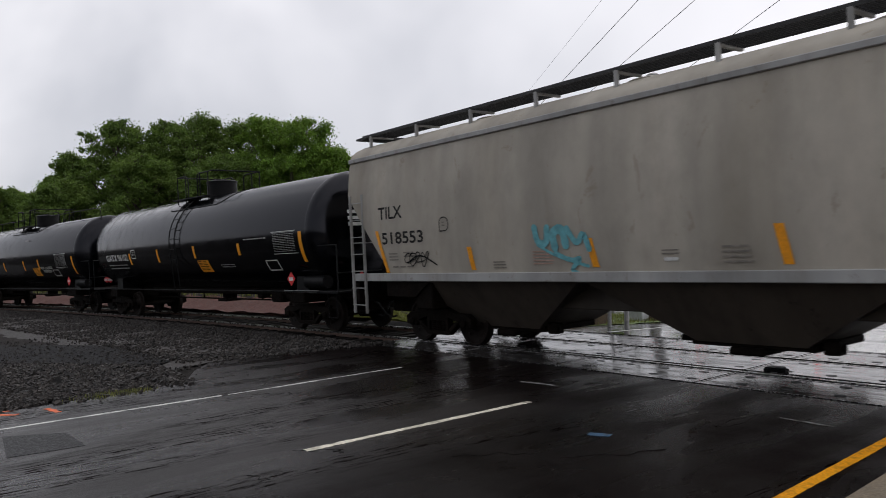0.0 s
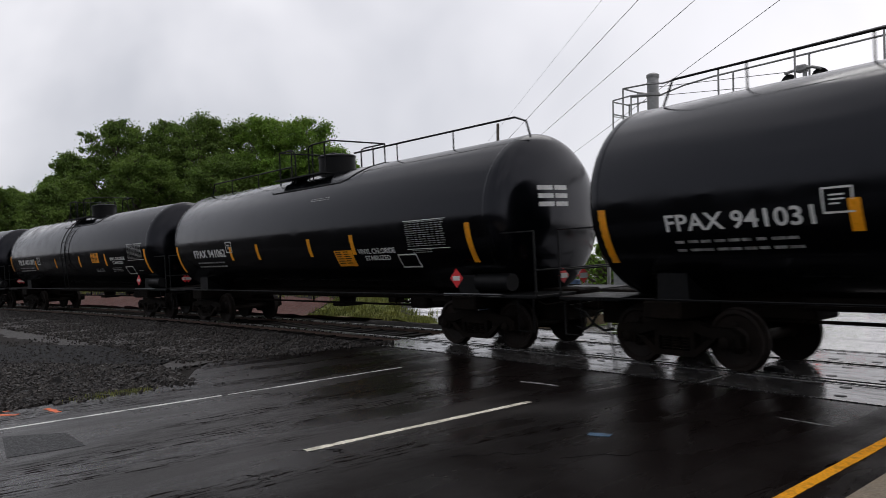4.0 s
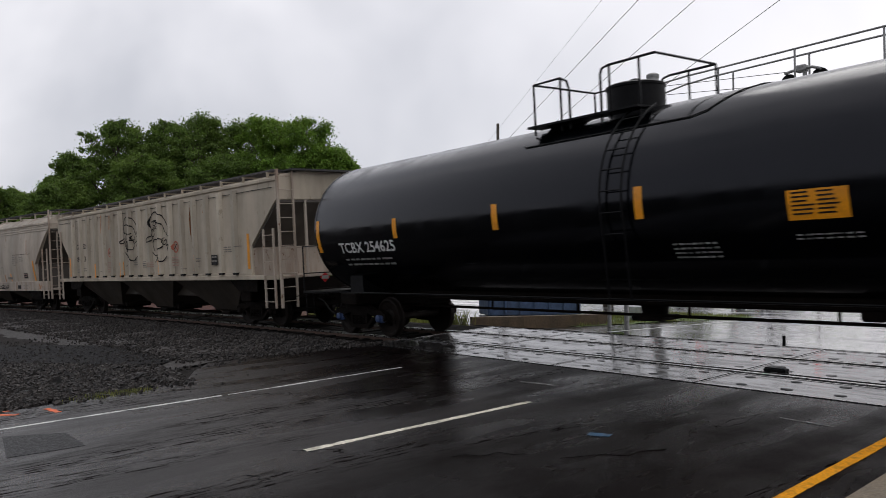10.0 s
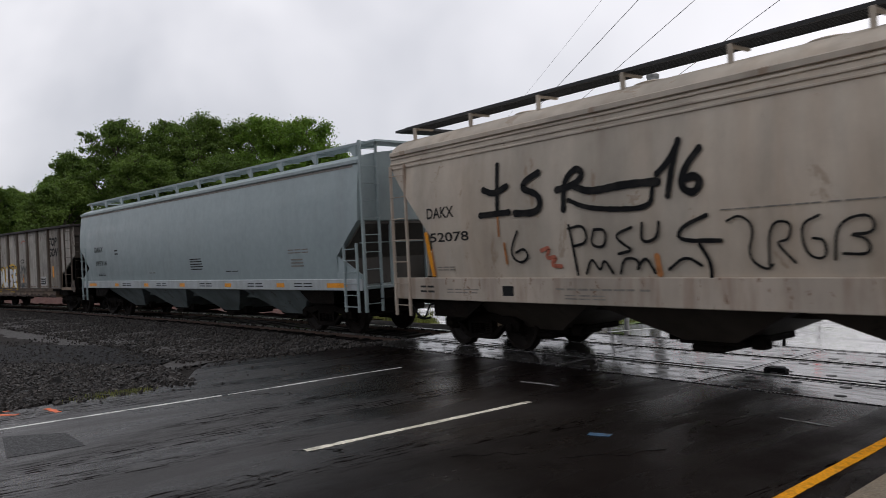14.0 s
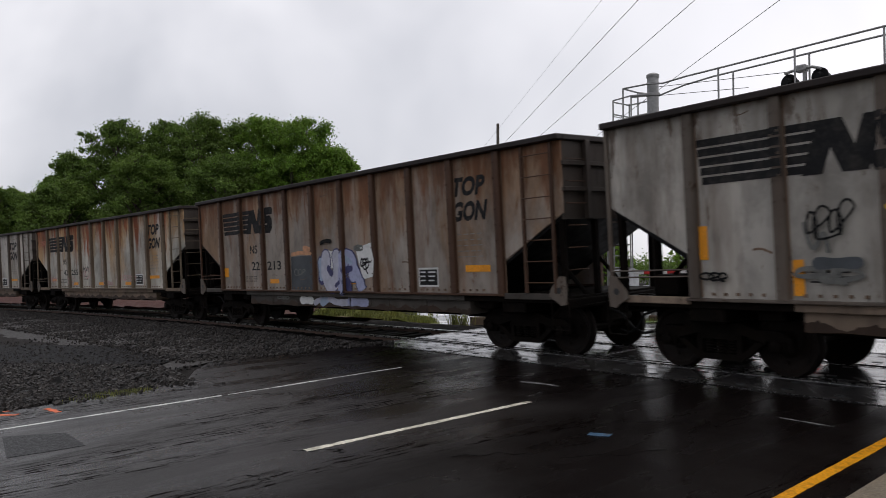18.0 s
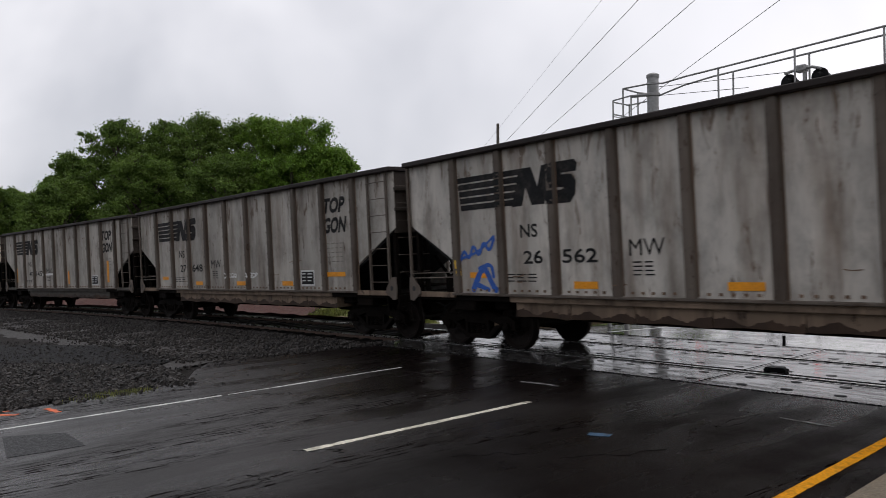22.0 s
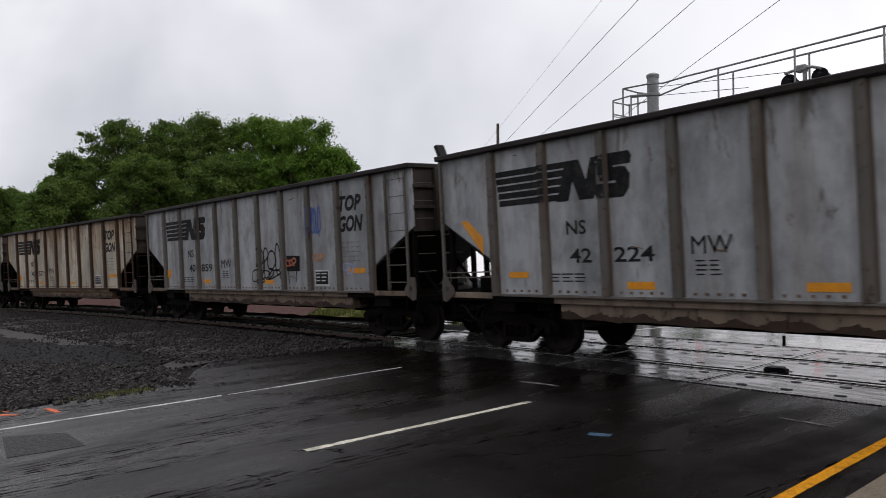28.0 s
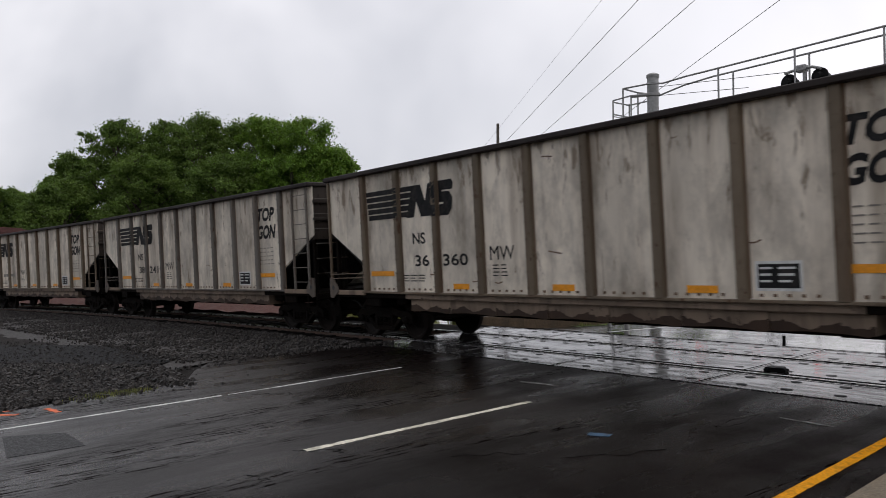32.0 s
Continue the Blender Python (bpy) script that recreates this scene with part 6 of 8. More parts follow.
def tank_car(s_left, s_right, label, name, text_u, stripes, sign, yellow, blue=False, extra=None, table=None, long_rail=False, notice_z=2.33, box_back=2.71, ladder_x=-0.5, num_z=2.22):
    """s_left, s_right: the shell's ends at 19 s."""
    H = (s_right - s_left) / 2
    car = thing("tank_car", label, "tank car", "tank cars in the train")
    prof = []
    for k in range(13):
        a = math.pi / 2 * k / 12
        prof.append((-H + HEAD * (1 - math.sin(a)), max(0.02, TR * math.cos(a))))
    prof = prof[::-1]
    prof += [(-x, r) for x, r in prof[::-1]]
    shell = Shape().lathe(prof, (0, 0, TZ), "X", 64)
    part("shell", shell, M["tank"], car, "glossy wet black tank shell")
    # plain sill added to fill the dark band below the tank
    part("belly_pad", Shape().box(-H + 3.3, H - 3.3, -0.52, 0.52, 0.90, 1.12, 0.04), M["under"], car, "black sill added under the tank")
    def skin(u, v, lift):
        e = min(u, 2 * H - u)
        r = TR * math.sqrt(1 - (1 - max(0.02, e) / HEAD) ** 2) if e < HEAD else TR
        return (-H + u, -math.sqrt(max(0.01, (r + lift) ** 2 - (v - TZ) ** 2)), v)

    on = lambda u, v: skin(u, v, 0.006)
    on2 = lambda u, v: skin(u, v, 0.010)
    for x in (-H + HEAD + 0.04, H - HEAD - 0.04):
        part("weld_band", Shape().lathe([(x - 0.03, TR), (x - 0.02, TR + 0.006), (x + 0.02, TR + 0.006), (x + 0.03, TR)], (0, 0, TZ), "X", 64), M["tank"], car)
    part("manway", Shape().lathe([(TZ + TR - 0.08, 0.50), (TZ + TR + 0.40, 0.50), (TZ + TR + 0.41, 0.515), (TZ + TR + 0.45, 0.515), (TZ + TR + 0.48, 0.45), (TZ + TR + 0.50, 0.2)], (0.12, 0, 0), "Z", 26).box(-0.12, 0.08, -0.18, 0.1, TZ + TR + 0.46, TZ + TR + 0.55, 0.02).box(0.2, 0.34, -0.28, -0.1, TZ + TR + 0.46, TZ + TR + 0.53, 0.02), M["black"], car, "round black manway housing")
    plat = Shape()
    for y0, y1 in ((-1.02, -0.66), (0.66, 1.02)):
        plat.box(-1.55, 0.90, y0, y1, TZ + TR - 0.10, TZ + TR - 0.065)
    plat.box(-1.5, -0.6, -0.66, 0.66, TZ + TR - 0.06, TZ + TR - 0.03)
    part("platform", plat, M["black"], car, "black top platform")
    zt, zb = TZ + TR + 0.71, TZ + TR - 0.22
    for y in (-0.85, 0.85):
        part("guard_rail", Shape().pipe([(-1.50, y, zb), (-1.50, y, zt), (-0.85, y, zt), (-0.70, y, zt - 0.08), (-0.65, y, zt - 0.24), (-0.65, y, zb)], 0.022), M["black"], car)
        part("guard_rail", Shape().pipe([(0.05, y, zb), (0.05, y, zt - 0.12), (0.09, y, zt - 0.03), (0.22, y, zt), (1.15, y, zt)], 0.022), M["black"], car)
        for x in (-0.85, 0.24, 0.84) if y < 0 else (-0.85, 0.62, 1.15):
            part("rail_post", Shape().rod((x, y, zb), (x, y, zt), 0.02, 6), M["black"], car)
    for x, z in ((-1.50, zt), (1.15, zt)):
        part("guard_rail", Shape().rod((x, -0.85, z), (x, 0.85, z), 0.022, 6), M["black"], car)
    rim = [(x, -math.cos(a) * (TR + 0.012), TZ + math.sin(a) * (TR + 0.012)) for x, a in [(-1.6, 0.85)] + [(-1.5 + 0.2 * k, 0.80) for k in range(18)] + [(2.15, 0.86), (2.3, 1.02), (2.45, 1.2), (2.6, 1.4), (2.7, 1.57)]]
    part("drip_rail", Shape().pipe(rim, 0.011, 5), M["black"], car, "thin drip rail curving over the shell")
    for sgn in () if long_rail else (-1, 1):
        lad = Shape()
        for x in (ladder_x, ladder_x + 0.42):
            lad.pipe([(x, sgn * math.cos(a) * (TR + 0.09), TZ + math.sin(a) * (TR + 0.09)) for a in [1.15 - 0.15 * k for k in range(10)]] + [(x, sgn * 1.55, 1.1)], 0.018)
        for k in range(8):
            a = 1.1 - 0.2 * k
            lad.rod((ladder_x, sgn * math.cos(a) * (TR + 0.09), TZ + math.sin(a) * (TR + 0.09)), (ladder_x + 0.42, sgn * math.cos(a) * (TR + 0.09), TZ + math.sin(a) * (TR + 0.09)), 0.013, 5)
        part("ladder", lad, M["black"], car)
    for sgn in (-1, 1):
        sx = sgn * (H - 0.2)
        part("stub_sill", Shape().box(min(sgn * (H - 3.4), sgn * (H + 0.55)), max(sgn * (H - 3.4), sgn * (H + 0.55)), -0.33, 0.33, 0.74, 1.14, 0.03), M["under"], car)
        part("saddle", Shape().prism([(sgn * (H - 1.9), 1.0), (sgn * (H - 1.3), 1.0), (sgn * (H - 1.35), 1.75), (sgn * (H - 1.85), 1.75)], -1.12, 1.12), M["black"], car)
        part("end_platform", Shape().box(min(sgn * (H - 0.8), sgn * (H + 0.5)), max(sgn * (H - 0.8), sgn * (H + 0.5)), -1.45, 1.45, 1.04, 1.10, 0.01), M["black"], car)
        rails = Shape()
        for y in (-1.42, 1.42):
            rails.pipe([(sgn * (H + 0.48), y, 1.1), (sgn * (H + 0.48), y, 2.25), (sgn * (H - 0.75), y, 2.25), (sgn * (H - 0.75), y * 0.98, 1.9)], 0.02)
            rails.pipe([(sgn * (H + 0.40), y, 1.08), (sgn * (H + 0.40), y, 0.45), (sgn * (H + 0.02), y, 0.45), (sgn * (H + 0.02), y, 1.08)], 0.014)
        rails.pipe([(sgn * (H + 0.48), -1.42, 1.55), (sgn * (H + 0.48), 1.42, 1.55)], 0.016)
        part("end_rail", rails, M["black"], car)
        x = sgn * (H - 1.55)
        part("body_bolster", Shape().box(x - 0.35, x + 0.35, -1.36, 1.36, 0.78, 1.06, 0.03).box(min(x, sgn * (H + 0.4)), max(x, sgn * (H + 0.4)), -0.5, 0.5, 0.56, 1.04, 0.03), M["under"], car)
        add_coupler(car, sgn * (H + 0.4), sgn, 0.6)
        add_truck(car, x, blue)
        # hazard diamonds, on the side and the end
        cx, cz = sgn * (H - 1.55), 1.42
        for k, (fx, fy, rz) in enumerate(((cx, -1.49, 0), (sgn * (H + 0.56), -0.75, 90 * sgn))[0 if sgn > 0 else 1:]):
            d = 0.19 if rz == 0 else 0.14
            pl = part("placard", Shape().prism([(-d, 0), (0, -d), (d, 0), (0, d)], -0.006, 0.006), M["placard"], car, "red diamond hazard placard", pose(fx, fy, cz, 0, 0, rz))
            part("placard_bar", Shape().box(-0.10, 0.10, -0.010, 0.010, -0.045, 0.045), M["letter"], pl)
    if long_rail:
        zr = TZ + TR + 0.34
        part("top_rail", Shape().pipe([(1.6, -0.45, zr), (H - 0.75, -0.45, zr), (H - 0.45, -0.45, zr - 0.12), (H - 0.35, -0.45, zr - 0.45)], 0.022), M["black"], car)
        part("top_rail", Shape().pipe([(-1.6, -0.45, zr), (-H + 1.3, -0.45, zr), (-H + 1.1, -0.45, zr - 0.4)], 0.022), M["black"], car)
        for x in (-H + 2.6, -H + 4.4, H - 4.6, H - 2.6):
            part("rail_post", Shape().rod((x, -0.45, TZ + TR - 0.1), (x, -0.45, zr), 0.016, 6), M["black"], car)
    part("side_pipe", Shape().rod((-H + 0.3, -1.46, 1.09), (H - 0.3, -1.46, 1.09), 0.018, 6), M["black"], car, "thin black handrail along the tank's underside")
    part("side_pipe", Shape().rod((-H + 0.3, 1.46, 1.09), (H - 0.3, 1.46, 1.09), 0.018, 6), M["black"], car)
    pipes = Shape()
    for z, y in ((0.92, -0.35), (0.72, -0.25)):
        pipes.rod((-H + 2.5, y, z), (H - 2.5, y, z), 0.028, 6)
    for k in range(6):
        x = -H + 3.2 + k * (2 * H - 6.4) / 5
        pipes.rod((x, -0.3, 1.2), (x, -0.3, 0.72), 0.025, 6)
    part("brake_pipe", pipes, M["under"], car)
    part("outlet_valve", Shape().lathe([(0.62, 0.14), (0.70, 0.22), (1.0, 0.26), (1.25, 0.3)], (0.3, 0, 0), "Z", 16).box(0.0, 0.6, -0.3, 0.3, 0.62, 0.70, 0.02), M["under"], car)
    part("reservoir", Shape().rod((H - 1.25, -1.15, 1.32), (H - 0.35, -1.15, 1.32), 0.17, 14), M["black"], car)
    part("step_plate", Shape().box(H - 2.0, H - 0.4, -1.46, -1.42, 1.07, 1.12), M["galv"], car, "pale step edge")
    part("brake_gear", Shape().box(H - 4.3, H - 3.7, -0.55, 0.1, 0.68, 1.0, 0.05).rod((H - 3.5, -0.4, 0.88), (H - 2.9, -0.4, 0.88), 0.12, 10).box(H - 5.2, H - 4.9, -0.5, -0.2, 0.78, 1.05, 0.03).pipe([(H - 5.0, -0.35, 0.85), (H - 4.6, -0.35, 0.80), (H - 4.3, -0.35, 0.85)], 0.03, 6), M["under"], car)
    # markings
    if name:
        part("number", lettering(name, text_u[0], text_u[1], num_z, num_z + 0.25, on), M["letter"], car, "white car number")
    part("stencilling", bars(text_u[0] + 0.1, text_u[1] - 0.2, num_z - 0.36, num_z - 0.12, 2, on, 3, 0.34, 9), M["fineletter"], car)
    for u, v0, v1 in stripes:
        part("reflector", panel_of(Shape(), u, u + 0.15, v0, v1, on, 6), M["reflect"], car, "amber reflector strip")
    tb = table or (2 * H - 2.25, 2 * H - 1.0)
    part("stencilling", bars(tb[0], tb[1], num_z - 0.02, num_z + 0.52, 12, on, 11, 0.34, 9), M["fineletter"], car)
    fr = Shape()
    for a, b, c, d in ((tb[0] - 0.06, tb[1] + 0.06, num_z + 0.53, num_z + 0.545), (tb[0] - 0.06, tb[1] + 0.06, num_z - 0.06, num_z - 0.045)):
        panel_of(fr, a, b, c, d, on, 1)
    part("table_frame", fr, M["letter"], car)
    if yellow:
        part("notice", panel_of(Shape(), yellow[0], yellow[0] + 0.76, notice_z - 0.19, notice_z + 0.19, on, 4), M["reflect"], car, "yellow notice panel")
        part("stencilling", bars(yellow[0] + 0.06, yellow[0] + 0.70, notice_z - 0.15, notice_z + 0.17, 6, on2, 4, 0.4, 2), M["ink"], car)
    for u0, u1, v0, v1, rows in (extra or ()):
        part("stencilling", bars(u0, u1, v0, v1, rows, on, 13, 0.4, 7), M["fineletter"], car)
    sq = Shape()
    su = 2 * H - box_back
    for ln in ([(su, 1.66), (su + 0.62, 1.66)], [(su + 0.62, 1.66), (su + 0.62, 1.93)], [(su + 0.62, 1.93), (su, 1.93)], [(su, 1.93), (su, 1.66)]):
        for q in runs(ln, 0.03):
            sq.add([on2(*p) for p in q], [tuple(range(len(q)))])
    part("panel_frame", sq.weld(), M["letter"], car)
    end_on = Shape()
    for k in range(3):
        z = 3.05 - 0.16 * k
        a = (TR ** 2 - (z - TZ) ** 2) ** 0.5
        for y0, y1 in ((-0.65, -0.25), (-0.2, 0.15)):
            pts = []
            for yy in (y0, y1):
                for zz in (z, z + 0.09):
                    rr = math.sqrt(yy * yy + (zz - TZ) ** 2)
                    pts.append((H - HEAD + HEAD * math.sqrt(max(0, 1 - (rr / TR) ** 2)) + 0.006, yy, zz))
            end_on.add(pts, [(0, 2, 3, 1)])
    part("stencilling", end_on, M["letter"], car)
    bx = text_u[1] + (0.12 if long_rail else 0.40)
    fr = Shape()
    for q in runs([(bx, 2.22), (bx + 0.36, 2.22), (bx + 0.36, 2.52), (bx, 2.52), (bx, 2.22)][:2], 0.025) + runs([(bx + 0.36, 2.22), (bx + 0.36, 2.52)], 0.025) + runs([(bx + 0.36, 2.52), (bx, 2.52)], 0.025) + runs([(bx, 2.52), (bx, 2.22)], 0.025):
        fr.add([on(*p) for p in q], [tuple(range(len(q)))])
    if name[:2] in ("TI", "FP", "GA"):
        part("panel_frame", fr.weld(), M["letter"], car)
        part("stencilling", bars(bx + 0.08, bx + 0.28, 2.29, 2.45, 3, on, 2, 0.4, 1), M["letter"], car)
    if sign:
        part("lettering", lettering("VINYL CHLORIDE", sign[0], sign[0] + 1.4, sign[1], sign[1] + 0.12, on), M["letter"], car)
        part("lettering", lettering("STABILIZED", sign[0] + 0.2, sign[0] + 1.15, sign[1] - 0.15, sign[1] - 0.04, on), M["letter"], car)
    enrol(car, (s_left + s_right) / 2, H - 1.55)
    return car


side5 = [(0.50, 1.95, 2.70), (4.06, 1.98, 2.40), (6.65, 2.0, 2.42), (9.5, 2.0, 2.46), (12.2, 2.0, 2.47), (15.8, 1.66, 2.55)]
side6 = [(0.60, 1.65, 2.50), (4.50, 1.98, 2.38), (6.15, 1.96, 2.40), (8.92, 1.97, 2.42), (10.82, 1.98, 2.44), (14.8, 1.72, 2.50)]
notes5 = [(11.0, 11.8, 1.76, 1.90, 3), (12.6, 13.55, 1.74, 1.92, 3), (14.9, 15.3, 1.72, 1.78, 1)]
notes6 = [(8.95, 9.85, 3.33, 3.42, 2), (13.05, 13.7, 1.94, 2.02, 2)]
tank_car(170.9, 187.45, "black tank car with faded yellow notice, wet with rain", "GATX 96102", (1.52, 3.72), [(3.86, 2.0, 2.4), (6.42, 2.03, 2.48), (9.3, 2.1, 2.5), (12.25, 2.12, 2.46), (15.6, 1.85, 2.65)], None, (9.42,), False, [(12.7, 14.0, 2.5, 2.58, 1), (10.9, 11.8, 1.75, 1.88, 2)], (14.3, 15.4), False, 1.84, 2.9, -0.5, 2.15)
tank_car(153.55, 169.35, "glossy black tank car with white lettering, wet with rain", "FPAX 941031", (1.85, 4.08), side6, (11.05, 1.98), (10.05,), False, notes6, (12.95, 14.2), True, 1.88, 3.41, -0.5, 2.09)
tank_car(135.95, 151.9, "glossy black tank car with white lettering, wet with rain", "FPAX 941062", (1.95, 4.2), side6, (11.05, 1.98), (10.05,), False, notes6, (12.95, 14.2), True, 1.90, 3.45, -0.5, 2.09)
tank_car(117.85, 134.5, "glossy black tank car with yellow notice and red diamonds", "TILX 401093", (1.65, 3.98), side5, (12.7, 2.20), (10.87,), False, notes5)
tank_car(99.55, 116.1, "glossy black tank car with yellow notice and red diamonds", "TILX 401120", (1.5, 3.88), side5, (12.7, 2.20), (10.87,), False, notes5)
tank_car(79.65, 97.8, "long black tank car with blue bearing caps", "TCBX 254625", (1.58, 3.86), [(0.60, 2.06, 2.85), (3.9, 2.29, 2.72), (7.08, 2.31, 2.78), (10.26, 2.31, 2.80), (16.9, 1.9, 2.75)], None, (12.6,), True, [(10.8, 11.55, 1.67, 1.93, 4), (12.65, 13.5, 1.88, 1.98, 2), (14.4, 15.4, 1.7, 1.85, 2)], None, False, 2.34, 2.9, 0.6, 2.02)


# covered hoppers
def hopper_car(s_left, s_right, label, paint, style):
    H = (s_right - s_left) / 2
    car = thing("covered_hopper", label, "hopper car", "covered hoppers in the train")
    zs, ze, zr = style["sill"], style["eave"], style["ridge"]
    zend, run = style["end"], style["run"]
    bulge = style["bulge"]
    knee = style.get("knee", zs)
    wide = style.get("wide", 1.50)

    def w(z):
        t = (z - zs) / (ze - zs)
        return wide + bulge * math.sin(math.pi * min(1, max(0, t)) ** 0.9) - 0.04 * max(0, t - 0.7) / 0.3

    def low(x):
        d = H - abs(x)
        return zend - d * (zend - knee) / run if d < run - 1e-4 else zs

    ends = [0, run * 0.25, run * 0.5, run * 0.75, run - 0.002, run]
    stations = [-H + e for e in ends] + [-H / 3, H / 3] + [H - e for e in ends[::-1]]
    nz, nr = 10, 6
    pts, rows = [], 0
    for x in stations:
        zb = low(x)
        ring = [(-w(zb + (ze - zb) * k / nz), zb + (ze - zb) * k / nz) for k in range(nz + 1)]
        top = [(-w(ze) * math.cos(math.pi / 2 * k / nr), ze + (zr - ze) * math.sin(math.pi / 2 * k / nr)) for k in range(1, nr + 1)]
        left = ring + top
        ring = left + [(-y, z) for y, z in left[-2::-1]]
        rows = len(ring)
        pts += [(x, y, z) for y, z in ring]
    F = []
    for i in range(len(stations) - 1):
        for k in range(rows):
            a, b = i * rows + k, i * rows + (k + 1) % rows
            F.append((a, b, b + rows, a + rows))
    F += [tuple(range(rows))[::-1], tuple(range((len(stations) - 1) * rows, len(stations) * rows))]
    part("body", Shape().add(pts, F), paint, car)
    # slope sheets at the ends, their shade put into a dark colour
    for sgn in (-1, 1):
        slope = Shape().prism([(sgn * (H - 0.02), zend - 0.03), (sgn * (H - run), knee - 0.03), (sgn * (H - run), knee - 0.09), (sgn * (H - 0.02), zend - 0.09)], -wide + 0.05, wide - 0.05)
        part("slope_sheet", slope, style["slope"], car, "slope sheet darkened for its shade")
    part("side_sill", Shape().box(-H, H, -wide - 0.05, -wide + 0.10, style["beam"], zs + 0.03, 0.012).box(-H, H, wide - 0.10, wide + 0.05, style["beam"], zs + 0.03, 0.012), style["sillpaint"], car)
    part("eave_rail", Shape().box(-H, H, -w(ze) - 0.05, -w(ze) + 0.03, ze - 0.05, ze + 0.05, 0.012).box(-H, H, w(ze) - 0.03, w(ze) + 0.05, ze - 0.05, ze + 0.05, 0.012), style["trim"], car)
    for z in style.get("lines", ()):
        part("roof_bead", Shape().box(-H, H, -w(z) - 0.025, -w(z), z - 0.02, z + 0.02, 0.008), paint, car)
    if style["ribs"]:
        n = style["ribs"]
        rib = Shape().slab([(-0.13, 0.01), (-0.08, -0.10), (0.08, -0.10), (0.13, 0.01)], zs + 0.12, ze - 0.12).mesh("rib", style["rib_paint"])
        # black block puts the shade at each rib's foot into colour
        notch = Shape().box(-0.12, 0.12, -0.10, 0.01, zs + 0.06, zs + 0.115).mesh("rib_notch", M["black"])
        for k in range(n):
            x = -H + style["rib_at"] + 0.877 * k
            part("rib", rib, None, car, at=pose(x, -wide - bulge * 0.5, 0))
            part("rib_notch", notch, None, car, at=pose(x, -wide - bulge * 0.5, 0))
            part("rib", rib, None, car, at=pose(x, wide + bulge * 0.5, 0, 0, 0, 180))
        for sg in (-1, 1):
            part("panel_seam", Shape().box(-H + 0.2, H - 0.2, min(sg * (wide - 0.01), sg * (wide + 0.006)), max(sg * (wide - 0.01), sg * (wide + 0.006)), ze - 0.23, ze - 0.215), M["ink"], car)
        part("base_moulding", Shape().box(-H + run, H - run, -wide - bulge * 0.5 - 0.03, -wide + 0.02, zs + 0.02, zs + 0.10, 0.01), paint, car)
    # running boards on the roof
    hy = style["walk_y"]
    zb = style["walk_z"]
    hw = style["walk_w"]
    for sgn in (-1, 1):
        y0, y1 = hy - hw, hy + hw
        grate = Shape()
        for k in range(8):
            y = sgn * (y0 + (y1 - y0) * k / 7)
            grate.box(-H + 0.15, H - 0.15, y - 0.006, y + 0.006, zb, zb + 0.04)
        for yy in (sgn * y0, sgn * y1):
            grate.box(-H + 0.15, H - 0.15, yy - 0.012, yy + 0.012, zb - 0.01, zb + 0.05)
        for k in range(int((2 * H - 0.3) / 0.085)):
            x = -H + 0.15 + 0.085 * k
            grate.box(x - 0.008, x + 0.008, min(sgn * y0, sgn * y1), max(sgn * y0, sgn * y1), zb + 0.012, zb + 0.030)
        part("running_board", grate, style.get("grating", M["walkway"]) if style["darkwalk"] else style["trim"], car, "roof walkway grating")
        n = style["brackets"]
        for k in range(n):
            x = -H + 0.5 + (2 * H - 1.0) * k / (n - 1)
            ya, yb = sgn * (y1 - 0.03), sgn * (y1 + 0.03)
            br = Shape().box(x - 0.035, x + 0.035, min(ya, yb), max(ya, yb), ze + 0.02, zb, 0.006)
            br.box(x - 0.03, x + 0.03, min(sgn * y0, sgn * y1), max(sgn * y0, sgn * y1), zb - 0.05, zb - 0.012)
            if style["knees"]:
                br.add([(x - 0.02, sgn * y1, zb - 0.05), (x + 0.02, sgn * y1, zb - 0.05), (x - 0.02, sgn * y1, ze + 0.1), (x + 0.02, sgn * y1, ze + 0.1), (x - 0.32, sgn * y1, zb - 0.04), (x - 0.32, sgn * (y1 - 0.02), zb - 0.04)], [(0, 1, 3, 2), (0, 2, 4), (1, 5, 3), (2, 3, 5, 4), (0, 4, 5, 1)])
            part("bracket", br, style["trim"], car)
    for k in range(style["hatches"]):
        x = -H + 1.6 + (2 * H - 3.2) * (k + 0.5) / style["hatches"]
        part("hatch", Shape().lathe([(0, 0.42), (0.07, 0.42), (0.09, 0.36)], (x, 0, zr - 0.03), "Z", 16), paint, car)
    for sgn in (-1, 1):
        xe = (sgn * (H - 0.35), sgn * (H + 0.25))
        part("roof_platform", Shape().box(min(xe), max(xe), -1.1, 1.1, zb - 0.01, zb + 0.04), M["walkway"] if style["darkwalk"] else style["trim"], car)
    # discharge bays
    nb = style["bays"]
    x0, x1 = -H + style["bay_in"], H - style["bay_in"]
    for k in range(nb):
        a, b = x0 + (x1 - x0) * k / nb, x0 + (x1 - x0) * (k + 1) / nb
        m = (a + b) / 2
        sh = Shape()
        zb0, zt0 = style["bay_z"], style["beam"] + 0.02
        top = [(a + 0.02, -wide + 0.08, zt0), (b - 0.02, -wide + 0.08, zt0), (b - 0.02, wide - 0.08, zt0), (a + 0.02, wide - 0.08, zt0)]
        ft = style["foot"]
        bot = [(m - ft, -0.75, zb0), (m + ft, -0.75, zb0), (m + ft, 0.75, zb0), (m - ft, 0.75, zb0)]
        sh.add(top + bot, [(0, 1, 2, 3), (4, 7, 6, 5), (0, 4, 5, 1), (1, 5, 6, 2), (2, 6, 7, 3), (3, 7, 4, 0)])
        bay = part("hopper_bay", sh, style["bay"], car)
